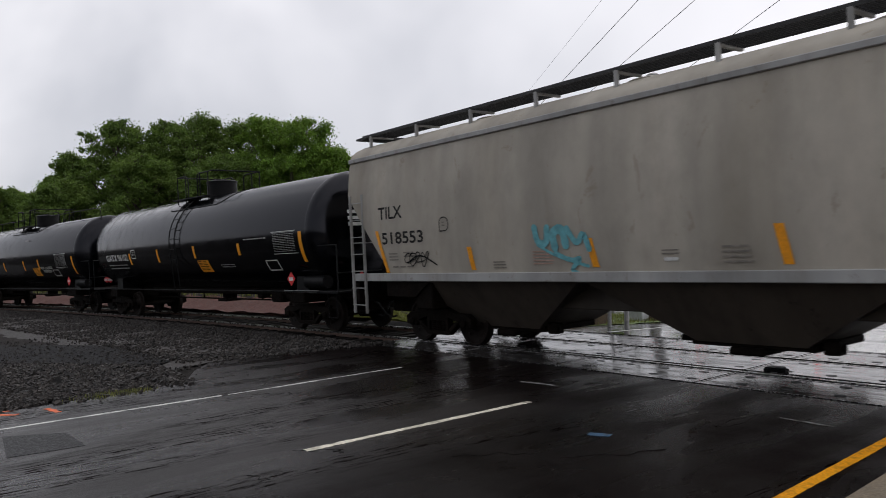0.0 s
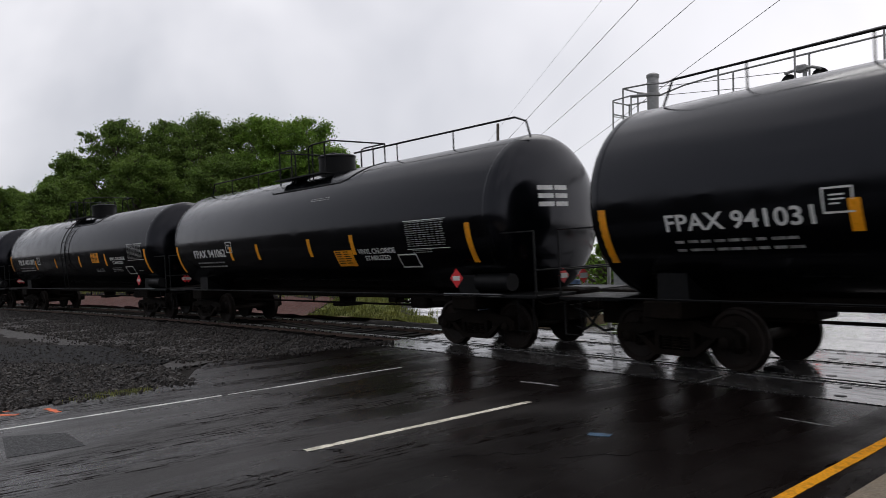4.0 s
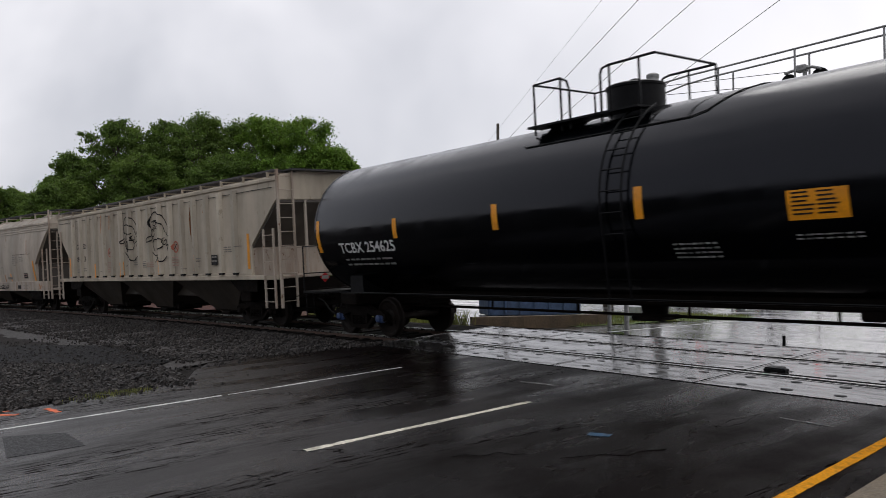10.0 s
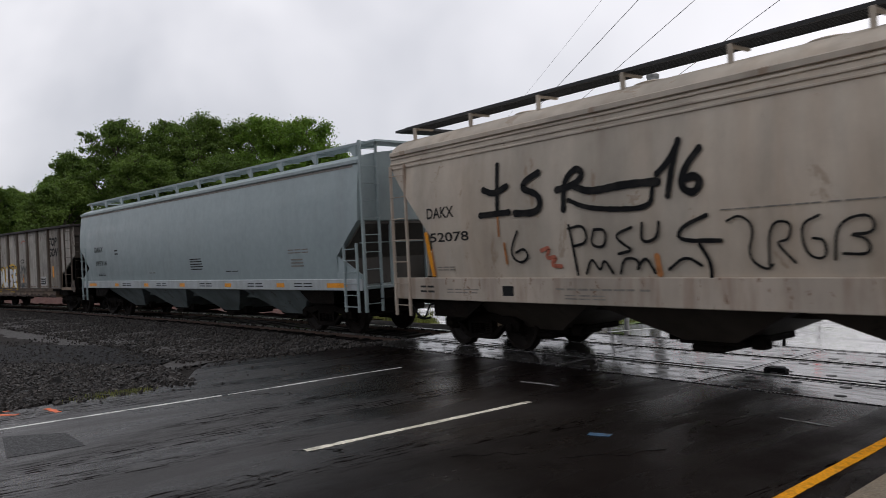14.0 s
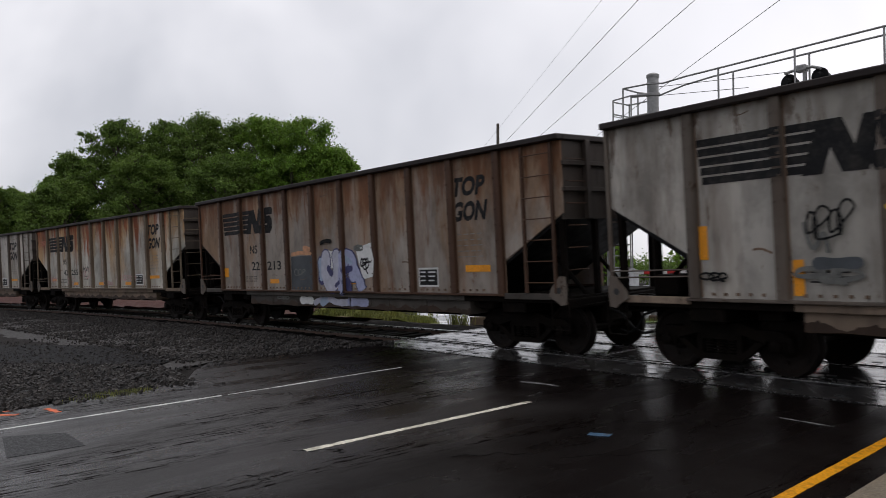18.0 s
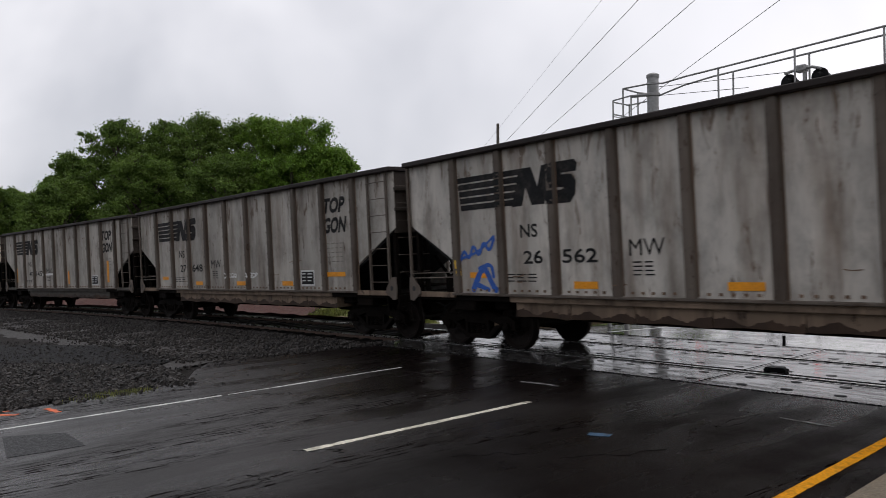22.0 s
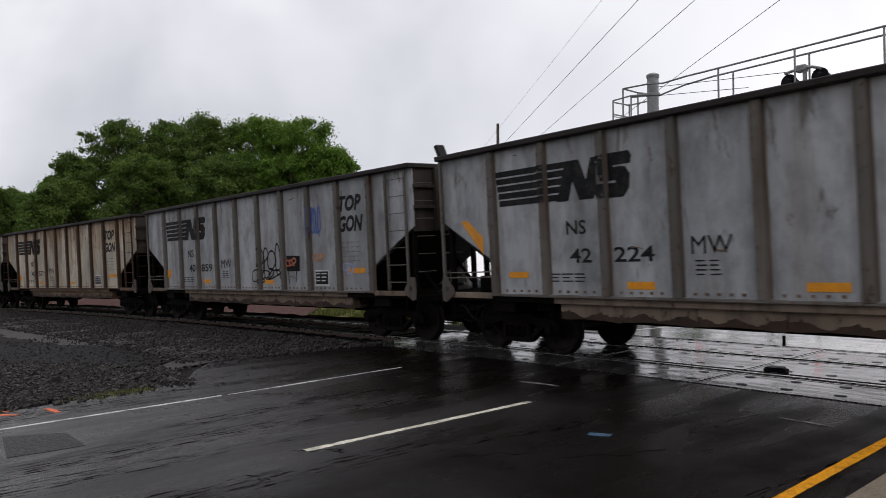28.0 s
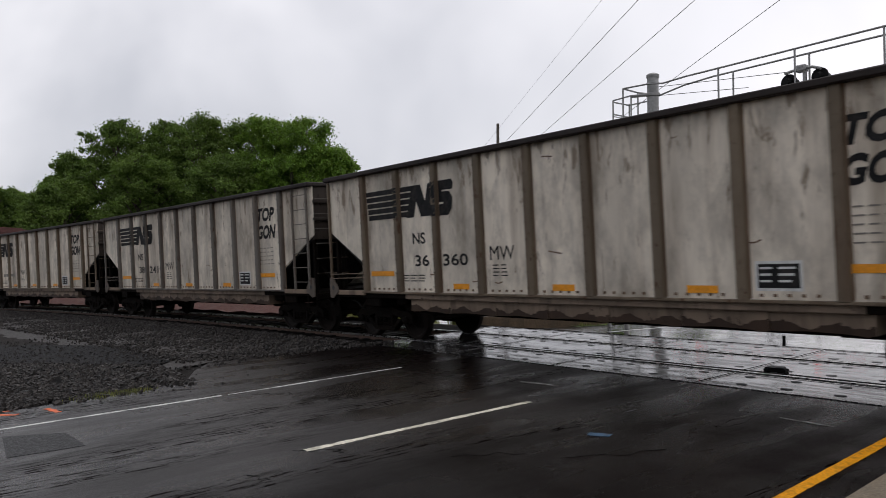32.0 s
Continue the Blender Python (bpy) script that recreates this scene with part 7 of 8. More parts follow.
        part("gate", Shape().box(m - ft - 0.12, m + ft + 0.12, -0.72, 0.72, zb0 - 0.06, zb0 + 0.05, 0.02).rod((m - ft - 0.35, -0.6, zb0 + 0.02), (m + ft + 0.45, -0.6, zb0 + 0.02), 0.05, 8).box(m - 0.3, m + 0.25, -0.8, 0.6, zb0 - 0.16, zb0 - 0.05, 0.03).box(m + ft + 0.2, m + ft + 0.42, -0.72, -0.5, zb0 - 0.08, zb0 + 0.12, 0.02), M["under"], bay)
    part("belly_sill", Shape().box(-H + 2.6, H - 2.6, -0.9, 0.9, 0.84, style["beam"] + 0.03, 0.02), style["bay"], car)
    # ends
    for sgn in (-1, 1):
        part("centre_sill", Shape().box(min(sgn * (H - run - 1.5), sgn * (H + 0.1)), max(sgn * (H - run - 1.5), sgn * (H + 0.1)), -0.33, 0.33, 0.74, 1.08, 0.02), M["under"], car)
        xe = (sgn * (H - run), sgn * (H + 0.02))
        part("end_platform", Shape().box(min(xe), max(xe), -wide, wide, style["beam"] + 0.02, style["beam"] + 0.10, 0.01), style["endpaint"], car)
        for y in (-0.55, 0.55, wide - 0.04):
            part("end_post", Shape().box(sgn * (H - 0.04) - 0.035, sgn * (H - 0.04) + 0.035, y - 0.035, y + 0.035, style["beam"] + 0.08, zend + 0.04, 0.008), style["endpaint"], car)
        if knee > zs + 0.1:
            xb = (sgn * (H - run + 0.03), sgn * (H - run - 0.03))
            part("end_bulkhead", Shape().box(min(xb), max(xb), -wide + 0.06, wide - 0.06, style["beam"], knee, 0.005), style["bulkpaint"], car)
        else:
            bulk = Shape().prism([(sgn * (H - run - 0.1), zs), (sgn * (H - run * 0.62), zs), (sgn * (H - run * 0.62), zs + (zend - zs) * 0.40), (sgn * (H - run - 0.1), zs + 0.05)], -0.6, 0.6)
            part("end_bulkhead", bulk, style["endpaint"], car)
        lx = (H - 0.62, H - 0.10) if sgn > 0 else (-H + 0.10, -H + 0.62)
        ltop = zs + (zend - zs) * 0.62 if style["tall_ladder"] and sgn > 0 else zend
        ladder(car, lx[0], lx[1], -wide - 0.07, 0.62, ltop, 6 if ltop < 3.2 else 7, style["endpaint"])
        far_ladder(car, -lx[1], -lx[0], wide + 0.07, 0.62, ltop, 8, style["endpaint"])
        if sgn > 0 and style["tall_ladder"]:
            end_ladder(car, H + 0.06, -wide + 0.02, -wide + 0.50, 0.62, zb + 0.02, 10, style["endpaint"])
        part("grab_rail", Shape().pipe([(sgn * (H - 0.05), -wide, 2.25), (sgn * (H - 0.05), wide, 2.25)], 0.014), style["endpaint"], car)
        part("bolster_plate", Shape().prism([(sgn * (H - 2.9), style["beam"]), (sgn * (H - 1.3), style["beam"]), (sgn * (H - 1.3), style["beam"] - 0.34), (sgn * (H - 2.35), style["beam"] - 0.34)], -wide + 0.05, -wide + 0.09), M["under"], car)
        e, x = sgn * H, sgn * (H - style["truck"])
        part("body_bolster", Shape().box(x - 0.3, x + 0.3, -wide + 0.1, wide - 0.1, 0.76, style["beam"] - 0.02, 0.03).box(min(x, e), max(x, e), -0.42, 0.42, 0.56, 1.05, 0.03).box(min(e, e - sgn * 0.14), max(e, e - sgn * 0.14), -wide + 0.04, wide - 0.04, 0.84, style["beam"], 0.02), M["under"], car)
        add_coupler(car, sgn * (H + 0.08), sgn, style["reach"])
        add_truck(car, sgn * (H - style["truck"]))
    part("brake_wheel", Shape().lathe([(0, 0.28), (0.02, 0.30), (0.05, 0.28), (0.03, 0.1)], (-H - 0.02, 0.55, 2.35), "X", 18), M["under"], car)
    part("air_reservoir", Shape().rod((-H + 0.5, -0.9, style["beam"] + 0.30), (-H + 1.25, -0.9, style["beam"] + 0.30), 0.16, 12), M["under"], car)
    if style["notch"]:
        for sgn in (-1, 1):
            for y in (-wide - 0.02, wide - 0.02):
                part("side_gusset", Shape().prism([(sgn * (H - run), knee + 0.02), (sgn * (H - run - 0.05), knee), (sgn * (H - run - 0.05), zs), (sgn * H, zs), (sgn * H, zs + 0.12)], y, y + 0.04), paint, car)

    def proud(u):
        """How far a rib stands out at u."""
        if not style["ribs"]:
            return 0.0
        k = round((u - style["rib_at"]) / 0.877)
        d = abs(u - style["rib_at"] - 0.877 * k)
        return 0.0 if not 0 <= k < style["ribs"] else 0.10 * min(1.0, max(0.0, (0.14 - d) / 0.05))

    for layer, entry in enumerate(style["marks"]):
        kind, material = entry[0], entry[1]
        on = lambda u, v: (-H + u, -w(v) - 0.006 - 0.0007 * layer - proud(u), v)
        sl = lambda u, v: (-H + u, -wide - 0.055, v)
        where = sl if entry[-1] == "sill" else on
        if kind == "text":
            part("lettering", lettering(entry[2], *entry[3], where), material, car)
        elif kind == "bars":
            part("stencilling", bars(*entry[2], where, 5, 0.4, entry[3]), material, car)
        elif kind == "quad":
            part("reflector" if material == M["reflect"] else "painted_panel", panel_of(Shape(), *entry[2], where, 6, entry[3]), material, car, "amber reflector strip" if material == M["reflect"] else "")
        elif kind == "line":
            sh = Shape()
            for q in runs(entry[2], entry[3], 0.045):
                sh.add([where(*p) for p in q], [tuple(range(len(q)))])
            part("graffiti", sh.weld(), material, car, "sprayed graffiti line")
    enrol(car, (s_left + s_right) / 2, H - style["truck"])
    return car


H_TAN = weathered("hopper_tan_paint", (0.405, 0.372, 0.315), (0.29, 0.245, 0.18), 0.45, 1.1)
H_CREAM = weathered("hopper_cream_paint", (0.510, 0.439, 0.342), (0.27, 0.23, 0.17), 0.5, 1.6)
H_STAIN = weathered("hopper_stained_paint", (0.52, 0.455, 0.375), (0.28, 0.17, 0.09), 0.5, 1.0)
# a tone lighter than the sides: the ribs' shading contrast put into paint
H_RIB = weathered("hopper_rib_lit_cream", (0.551, 0.487, 0.387), (0.36, 0.30, 0.22), 0.6, 3)
H_BLUE = surface("hopper_pale_blue_paint", (0.30, 0.36, 0.365), 0.38, grain=(5, 0.06), blotch=(0.7, 0.35, (0.25, 0.30, 0.305)), streak=((0.24, 0.28, 0.28), 0.5, 1.4), bump=(2, 0.03))
H_GREY = weathered("hopper_trim_grey", (0.36, 0.36, 0.35), (0.2, 0.17, 0.14), 0.6, 3)
# grime with the shade of the recessed car ends mixed in
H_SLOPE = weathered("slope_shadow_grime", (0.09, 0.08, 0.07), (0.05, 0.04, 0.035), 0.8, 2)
# grime plus the shade of the car's underside in one dark colour
H_BAY = weathered("bay_grime_shade", (0.055, 0.044, 0.034), (0.025, 0.02, 0.016), 0.9, 2)
H_BAYB = weathered("bay_blue", (0.22, 0.26, 0.265), (0.1, 0.1, 0.09), 0.8, 2)
H_PINK = weathered("stained_sill", (0.47, 0.40, 0.33), (0.20, 0.10, 0.05), 0.9, 3)
STREAK = surface("orange_rust_run", (0.40, 0.16, 0.05), 0.7, grain=(8, 0.4), bump=(5, 0))
H_GRATE = surface("grey_brown_grating", (0.055, 0.047, 0.045), 0.6, grain=(40, 0.4), bump=(60, 0.3))
FADED_R = surface("faded_red_stencil", (0.40, 0.25, 0.20), 0.6, grain=(10, 0.3), bump=(5, 0))

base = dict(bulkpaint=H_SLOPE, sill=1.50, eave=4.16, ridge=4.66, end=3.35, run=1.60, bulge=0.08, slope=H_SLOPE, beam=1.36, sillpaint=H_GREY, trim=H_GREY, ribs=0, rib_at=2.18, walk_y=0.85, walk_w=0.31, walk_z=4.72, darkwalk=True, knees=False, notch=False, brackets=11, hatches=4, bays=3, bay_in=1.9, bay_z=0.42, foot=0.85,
            bay=H_BAY, endpaint=H_GREY, tall_ladder=True, reach=0.7, truck=2.6, marks=[])


def amber(u0, u1, v0, v1, lean=0.0):
    return ("quad", M["reflect"], (u0, u1, v0, v1), lean)


def note(u0, u1, v0, v1, rows, split=1, ink=None):
    return ("bars", ink or FADED, (u0, u1, v0, v1, rows), split)


def line(material, width, *pts):
    return ("line", material, list(pts), width)


def ring(material, width, cu, cv, r, q=None):
    return ("line", material, curvy(cu, cv, r, q or r, 0, 6.3), width)


hopper_car(188.85, 207.95, "tan plastic-pellet covered hopper with cyan graffiti", H_TAN, dict(base, tall_ladder=False, marks=[
    ("text", M["ink"], "TILX", (1.29, 2.2, 2.72, 2.99)), ("text", M["ink"], "518553", (1.38, 2.91, 2.17, 2.43)), note(1.6, 2.0, 1.78, 1.98, 3), note(2.15, 2.6, 1.84, 2.0, 2), note(1.7, 2.5, 1.62, 1.70, 1, 3),
    amber(1.43, 1.55, 1.55, 2.48, -0.30), amber(4.36, 4.49, 1.58, 2.03, -0.08), amber(7.38, 7.52, 1.60, 2.07, -0.10), amber(10.56, 10.70, 1.60, 2.13, -0.10), amber(13.7, 13.84, 1.6, 2.1, -0.08), amber(17.5, 17.62, 1.6, 2.5, 0.2),
    note(5.0, 5.4, 1.58, 1.74, 3), note(6.05, 6.6, 1.64, 1.9, 5, 1, FADED_R), note(9.7, 10.2, 1.60, 1.88, 4), ("bars", M["letter"], (8.75, 9.05, 1.62, 1.74, 1), 1), note(8.72, 9.08, 1.75, 1.85, 2), note(12.2, 12.9, 1.62, 1.95, 4, 1, FADED_R),
    line(SPRAY_C, 0.13, (6.15, 2.3), (6.2, 2.02), (6.42, 2.0), (6.45, 2.28)), line(SPRAY_C, 0.16, (6.6, 1.95), (6.55, 2.2), (6.8, 2.28), (6.85, 1.98)), line(SPRAY_C, 0.11, (6.9, 2.25), (7.1, 1.95), (7.25, 2.2), (7.35, 1.9)), line(SPRAY_C, 0.08, (6.6, 1.85), (6.95, 1.7), (7.2, 1.78), (6.9, 1.56), (7.05, 1.5)), line(SPRAY_C, 0.05, (6.2, 2.0), (6.6, 1.8), (7.3, 1.62)),
    ("line", SPRAY_K, scribble(2.35, 3.2, 1.62, 2.05, 5, 8), 0.022), line(SPRAY_K, 0.03, (2.3, 1.75), (2.75, 1.95), (3.3, 1.7)), line(M["ink"], 0.022, (3.5, 2.37), (3.78, 2.37), (3.78, 2.64), (3.5, 2.64), (3.5, 2.37)), note(3.59, 3.69, 2.44, 2.56, 2)]))


def sketch(u0, u1, v0, v1, seed):
    """A sprayed outline drawing of loops and curls."""
    f = lambda *pts: [(u0 + (u1 - u0) * a, v0 + (v1 - v0) * b) for a, b in pts]
    r = random.Random(seed)
    res = [f((0.18, 0.62), (0.10, 0.78), (0.16, 0.95), (0.30, 1.0), (0.52, 0.97), (0.72, 0.88), (0.92, 0.72), (1.0, 0.55), (0.93, 0.47), (0.86, 0.56)), f((0.18, 0.80), (0.35, 0.83), (0.55, 0.78), (0.70, 0.72), (0.80, 0.58)),
           f((0.14, 0.52), (0.02, 0.47), (0.0, 0.40), (0.14, 0.42), (0.24, 0.52)), f((0.30, 0.22), (0.20, 0.34), (0.24, 0.44), (0.40, 0.46), (0.48, 0.36), (0.42, 0.28), (0.60, 0.24), (0.72, 0.34), (0.68, 0.44), (0.56, 0.46)),
           f((0.18, 0.20), (0.30, 0.12), (0.48, 0.15), (0.55, 0.02), (0.66, 0.0), (0.85, 0.10)), f((0.76, 0.40), (0.90, 0.44), (0.82, 0.30), (0.96, 0.34), (0.88, 0.22)), f((0.30, 0.0), (0.42, 0.10), (0.52, 0.08))]
    for k in range(5):
        res.append([(u0 + (u1 - u0) * x, v0 + (v1 - v0) * z) for x, z in curvy(r.uniform(0.2, 0.75), r.uniform(0.3, 0.75), r.uniform(0.06, 0.12), r.uniform(0.05, 0.09), r.uniform(0, 3), r.uniform(4, 7), 8)])
    return [("line", SPRAY_K, q, 0.040 if i < 6 else 0.03) for i, q in enumerate(res)]


hopper_car(59.4, 77.9, "grimy cream ribbed covered hopper with black line graffiti", H_CREAM, dict(base, sill=1.50, beam=1.40, bulge=0.0, wide=1.50, ribs=17, bays=3, bay_in=2.15, foot=0.7, bay=H_BAY, eave=4.15, ridge=4.40, run=1.42, end=3.60, knee=2.38, bulkpaint=H_PINK, rib_paint=H_RIB, sillpaint=H_CREAM, endpaint=H_PINK, trim=H_CREAM, grating=H_GRATE, walk_y=1.12, walk_w=0.30, walk_z=4.38, knees=False, brackets=14, truck=2.1, marks=[
    ("text", M["ink"], "CR", (2.43, 2.86, 2.74, 2.96)), ("text", M["ink"], "DX", (3.25, 3.68, 2.74, 2.96)), ("text", M["ink"], "89", (2.44, 2.84, 2.22, 2.44)), ("text", M["ink"], "31", (3.30, 3.66, 2.22, 2.44)),
    amber(1.48, 1.62, 1.6, 2.4), amber(4.74, 4.88, 1.55, 2.10), amber(7.42, 7.58, 1.55, 2.12), amber(10.62, 10.78, 1.55, 2.15), amber(13.42, 13.58, 1.58, 2.2), amber(16.84, 16.98, 1.72, 2.72)]
    + [ring(SPRAY_R, 0.045, 6.2, 2.50, 0.16), line(SPRAY_R, 0.045, (6.09, 2.6), (6.31, 2.4)), line(M["ink"], 0.03, (6.12, 2.44), (6.28, 2.56)), ring(SPRAY_R, 0.05, 12.13, 2.52, 0.18), line(SPRAY_R, 0.05, (12.0, 2.64), (12.26, 2.4)), line(M["ink"], 0.035, (12.03, 2.46), (12.2, 2.6))]
    + sketch(7.5, 9.15, 2.12, 3.80, 3) + sketch(9.98, 11.68, 2.05, 3.80, 8)
    + [note(2.5, 2.8, 1.72, 1.92, 2), note(3.25, 3.65, 1.78, 1.95, 2), note(4.1, 4.4, 2.6, 2.62, 1), note(4.1, 4.4, 2.9, 2.92, 1), line(M["ink"], 0.015, (4.2, 2.68), (4.2, 2.84), (4.3, 2.84)), note(6.0, 6.45, 1.7, 2.15, 5, 1, FADED_R), note(11.95, 12.4, 1.85, 2.2, 4, 1, FADED_R), note(8.55, 9.0, 1.95, 2.15, 3), note(7.9, 8.3, 1.92, 2.0, 2, 1, M["ink"]), note(9.4, 9.75, 1.85, 2.1, 4), note(10.0, 10.4, 1.85, 2.05, 3, 1, FADED_R), note(13.7, 14.0, 1.95, 2.12, 2), note(15.5, 16.0, 2.2, 2.4, 3, 2), note(16.3, 16.7, 2.35, 2.4, 1),
       ("quad", M["ink"], (14.67, 15.08, 1.87, 2.17), 0.0), note(14.70, 15.05, 1.90, 2.15, 2, 2), note(13.75, 13.95, 1.8, 1.84, 1), note(12.7, 13.0, 1.75, 1.8, 1), note(5.2, 5.45, 1.75, 1.8, 1),
       line(STREAK, 0.08, (13.43, 4.0), (13.45, 3.2), (13.42, 2.6)), line(STREAK, 0.05, (14.3, 4.0), (14.32, 3.5)), line(STREAK, 0.06, (6.6, 3.9), (6.6, 3.4)), line(STREAK, 0.05, (5.7, 3.95), (5.72, 3.3))]))

tag = [line(SPRAY_K, 0.10, (3.59, 3.50), (3.60, 3.1), (3.58, 2.62)), line(SPRAY_K, 0.12, (3.21, 3.07), (3.5, 2.96), (3.85, 3.08)), line(SPRAY_K, 0.11, (3.10, 2.60), (3.9, 2.61)),
       line(SPRAY_K, 0.12, (4.66, 3.24), (4.35, 3.14), (4.22, 3.0), (4.70, 2.86), (4.66, 2.55), (4.05, 2.58)),
       line(SPRAY_K, 0.11, (5.22, 2.56), (5.25, 2.9), (5.30, 3.08), (5.54, 3.24), (5.68, 3.1), (5.5, 2.95), (5.08, 2.90)), line(SPRAY_K, 0.12, (5.5, 2.92), (5.8, 2.80), (6.5, 2.86), (7.12, 2.84)), line(SPRAY_K, 0.08, (5.35, 2.71), (5.7, 2.56), (6.4, 2.48), (6.97, 2.48), (7.02, 2.75)),
       line(SPRAY_K, 0.10, (7.47, 3.40), (7.36, 3.0), (7.28, 2.62)), line(SPRAY_K, 0.10, (7.10, 2.95), (7.3, 3.1), (7.47, 3.36)), line(SPRAY_K, 0.11, (7.82, 3.24), (7.58, 3.0), (7.49, 2.74), (7.70, 2.60), (7.84, 2.76), (7.74, 2.88), (7.54, 2.82))]
scrawl = [line(SPRAY_K, 0.045, (4.08, 2.26), (3.9, 2.0), (3.88, 1.8), (4.1, 1.68), (4.32, 1.8), (4.22, 1.96), (4.0, 1.88)), line(SPRAY_K, 0.05, (5.32, 2.3), (5.38, 1.9), (5.41, 1.48)), line(SPRAY_K, 0.045, (5.3, 2.24), (5.65, 2.3), (5.7, 2.0), (5.4, 1.95)), line(SPRAY_K, 0.045, (5.85, 2.2), (5.75, 1.95), (6.05, 1.9), (6.1, 2.2), (5.85, 2.2)), line(SPRAY_K, 0.045, (6.6, 2.2), (6.25, 2.1), (6.4, 1.95), (6.6, 1.85), (6.3, 1.8)),
          line(SPRAY_K, 0.045, (5.6, 1.5), (5.75, 1.78), (5.9, 1.5), (6.0, 1.75), (6.15, 1.5)), line(SPRAY_K, 0.045, (6.3, 1.5), (6.4, 1.75), (6.7, 1.7), (6.6, 1.5), (6.8, 1.78), (6.95, 1.5)), line(SPRAY_K, 0.05, (6.8, 2.25), (6.75, 1.95), (7.05, 2.0), (7.1, 2.25)), line(SPRAY_K, 0.06, (7.9, 2.3), (7.45, 2.15), (7.4, 1.96), (8.09, 1.94)), line(SPRAY_K, 0.06, (7.75, 1.9), (7.9, 1.65), (7.88, 1.38)), line(SPRAY_K, 0.045, (7.2, 1.55), (7.5, 1.75), (7.75, 1.6)),
          line(SPRAY_K, 0.035, (8.2, 2.2), (8.4, 2.28), (8.6, 2.1), (8.45, 1.7), (8.7, 1.52), (8.8, 1.6)), line(SPRAY_K, 0.035, (8.75, 1.6), (8.8, 2.15), (9.1, 2.15), (9.05, 1.9), (8.85, 1.9), (9.1, 1.62)), line(SPRAY_K, 0.035, (9.45, 2.2), (9.2, 2.1), (9.25, 1.7), (9.5, 1.65), (9.5, 1.9), (9.35, 1.92)), line(SPRAY_K, 0.035, (9.6, 1.65), (9.65, 2.1), (10.05, 2.2), (10.1, 1.95), (9.75, 1.95), (10.0, 1.9), (10.02, 1.7), (9.7, 1.72)), line(SPRAY_G, 0.03, (10.2, 1.6), (10.45, 1.66)), line(SPRAY_G, 0.025, (11.6, 2.1), (11.9, 2.2), (11.95, 1.8), (11.7, 1.7)), line(SPRAY_G, 0.025, (12.2, 2.15), (12.5, 2.2), (12.4, 1.85))]
smear = [line(STREAK, 0.16, (10.55, 2.02), (10.58, 1.8), (10.6, 1.55)), line(STREAK, 0.10, (10.75, 1.75), (10.95, 1.85), (10.8, 1.6)), line(SPRAY_R, 0.09, (10.85, 2.05), (11.2, 1.95), (10.95, 1.8), (11.35, 1.72), (11.0, 1.62)), line(SPRAY_R, 0.07, (4.62, 1.9), (4.85, 1.96), (4.7, 1.75), (5.0, 1.8), (4.8, 1.64), (5.05, 1.62)),
         line(STREAK, 0.06, (3.7, 2.05), (3.72, 1.7)), line(STREAK, 0.10, (7.0, 1.75), (7.02, 1.48)), line(STREAK, 0.05, (1.5, 2.0), (1.52, 1.5)), line(STREAK, 0.05, (15.6, 3.4), (15.62, 2.7)), line(STREAK, 0.10, (12.55, 1.75), (12.6, 1.5)), line(STREAK, 0.05, (3.58, 2.6), (3.58, 2.2))]
hopper_car(39.88, 57.95, "cream covered hopper with black graffiti and rust stains", H_STAIN, dict(base, sill=1.40, beam=0.98, bulge=0.10, wide=1.46, eave=4.12, ridge=4.58, run=1.50, end=3.86, knee=2.25, lines=(4.02, 3.90, 3.80), sillpaint=H_PINK, endpaint=H_PINK, trim=H_STAIN, bulkpaint=H_SLOPE, walk_z=4.68, walk_y=0.86, walk_w=0.24, brackets=10, hatches=5, bays=4, bay_in=2.07, foot=0.45, truck=2.35, knees=False, marks=[
    ("text", M["ink"], "DAKX", (1.40, 2.28, 2.63, 2.85)), ("text", M["ink"], "52078", (1.47, 2.70, 2.15, 2.34)), note(1.6, 2.2, 1.55, 1.66, 2, 3), note(13.7, 16.0, 2.72, 2.77, 1, 9, M["ink"]), note(13.7, 14.5, 2.30, 2.68, 4, 2), note(14.6, 15.2, 2.38, 2.66, 3, 1), note(13.75, 14.3, 2.2, 2.25, 1), note(8.1, 10.6, 2.32, 2.37, 1, 12),
    amber(1.40, 1.52, 1.46, 2.37, -0.12), amber(13.3, 13.42, 1.46, 1.85, -0.05), amber(16.36, 16.5, 1.46, 2.41, -0.12), ("quad", M["ink"], (15.06, 15.54, 1.59, 1.84), 0.0), note(15.1, 15.5, 1.62, 1.82, 2, 2, FADED_R), ("quad", FADED, (12.9, 13.55, 1.56, 1.67), 0.0)]
    + smear + tag + scrawl
    + [("bars", M["ink"], (1.0, 1.5, 1.08, 1.28, 2), 2, "sill"), ("bars", FADED, (1.9, 2.9, 1.10, 1.22, 2), 4, "sill"), ("quad", M["ink"], (3.55, 3.85, 1.10, 1.28), 0.0, "sill"), ("bars", FADED, (4.9, 6.9, 1.18, 1.26, 1), 8, "sill"), ("bars", FADED, (5.1, 6.0, 1.04, 1.15, 2), 3, "sill"), ("line", SPRAY_K, scribble(11.4, 13.2, 1.08, 1.26, 5, 3), 0.035, "sill"), ("quad", M["ink"], (14.2, 14.6, 1.08, 1.26), 0.0, "sill"), ("bars", FADED, (14.9, 15.5, 1.06, 1.26, 3), 2, "sill"), ("line", STREAK, [(16.9, 1.3), (16.95, 1.05), (17.1, 1.25)], 0.07, "sill"), ("quad", M["ink"], (17.3, 17.42, 1.05, 1.2), 0.0, "sill")]))
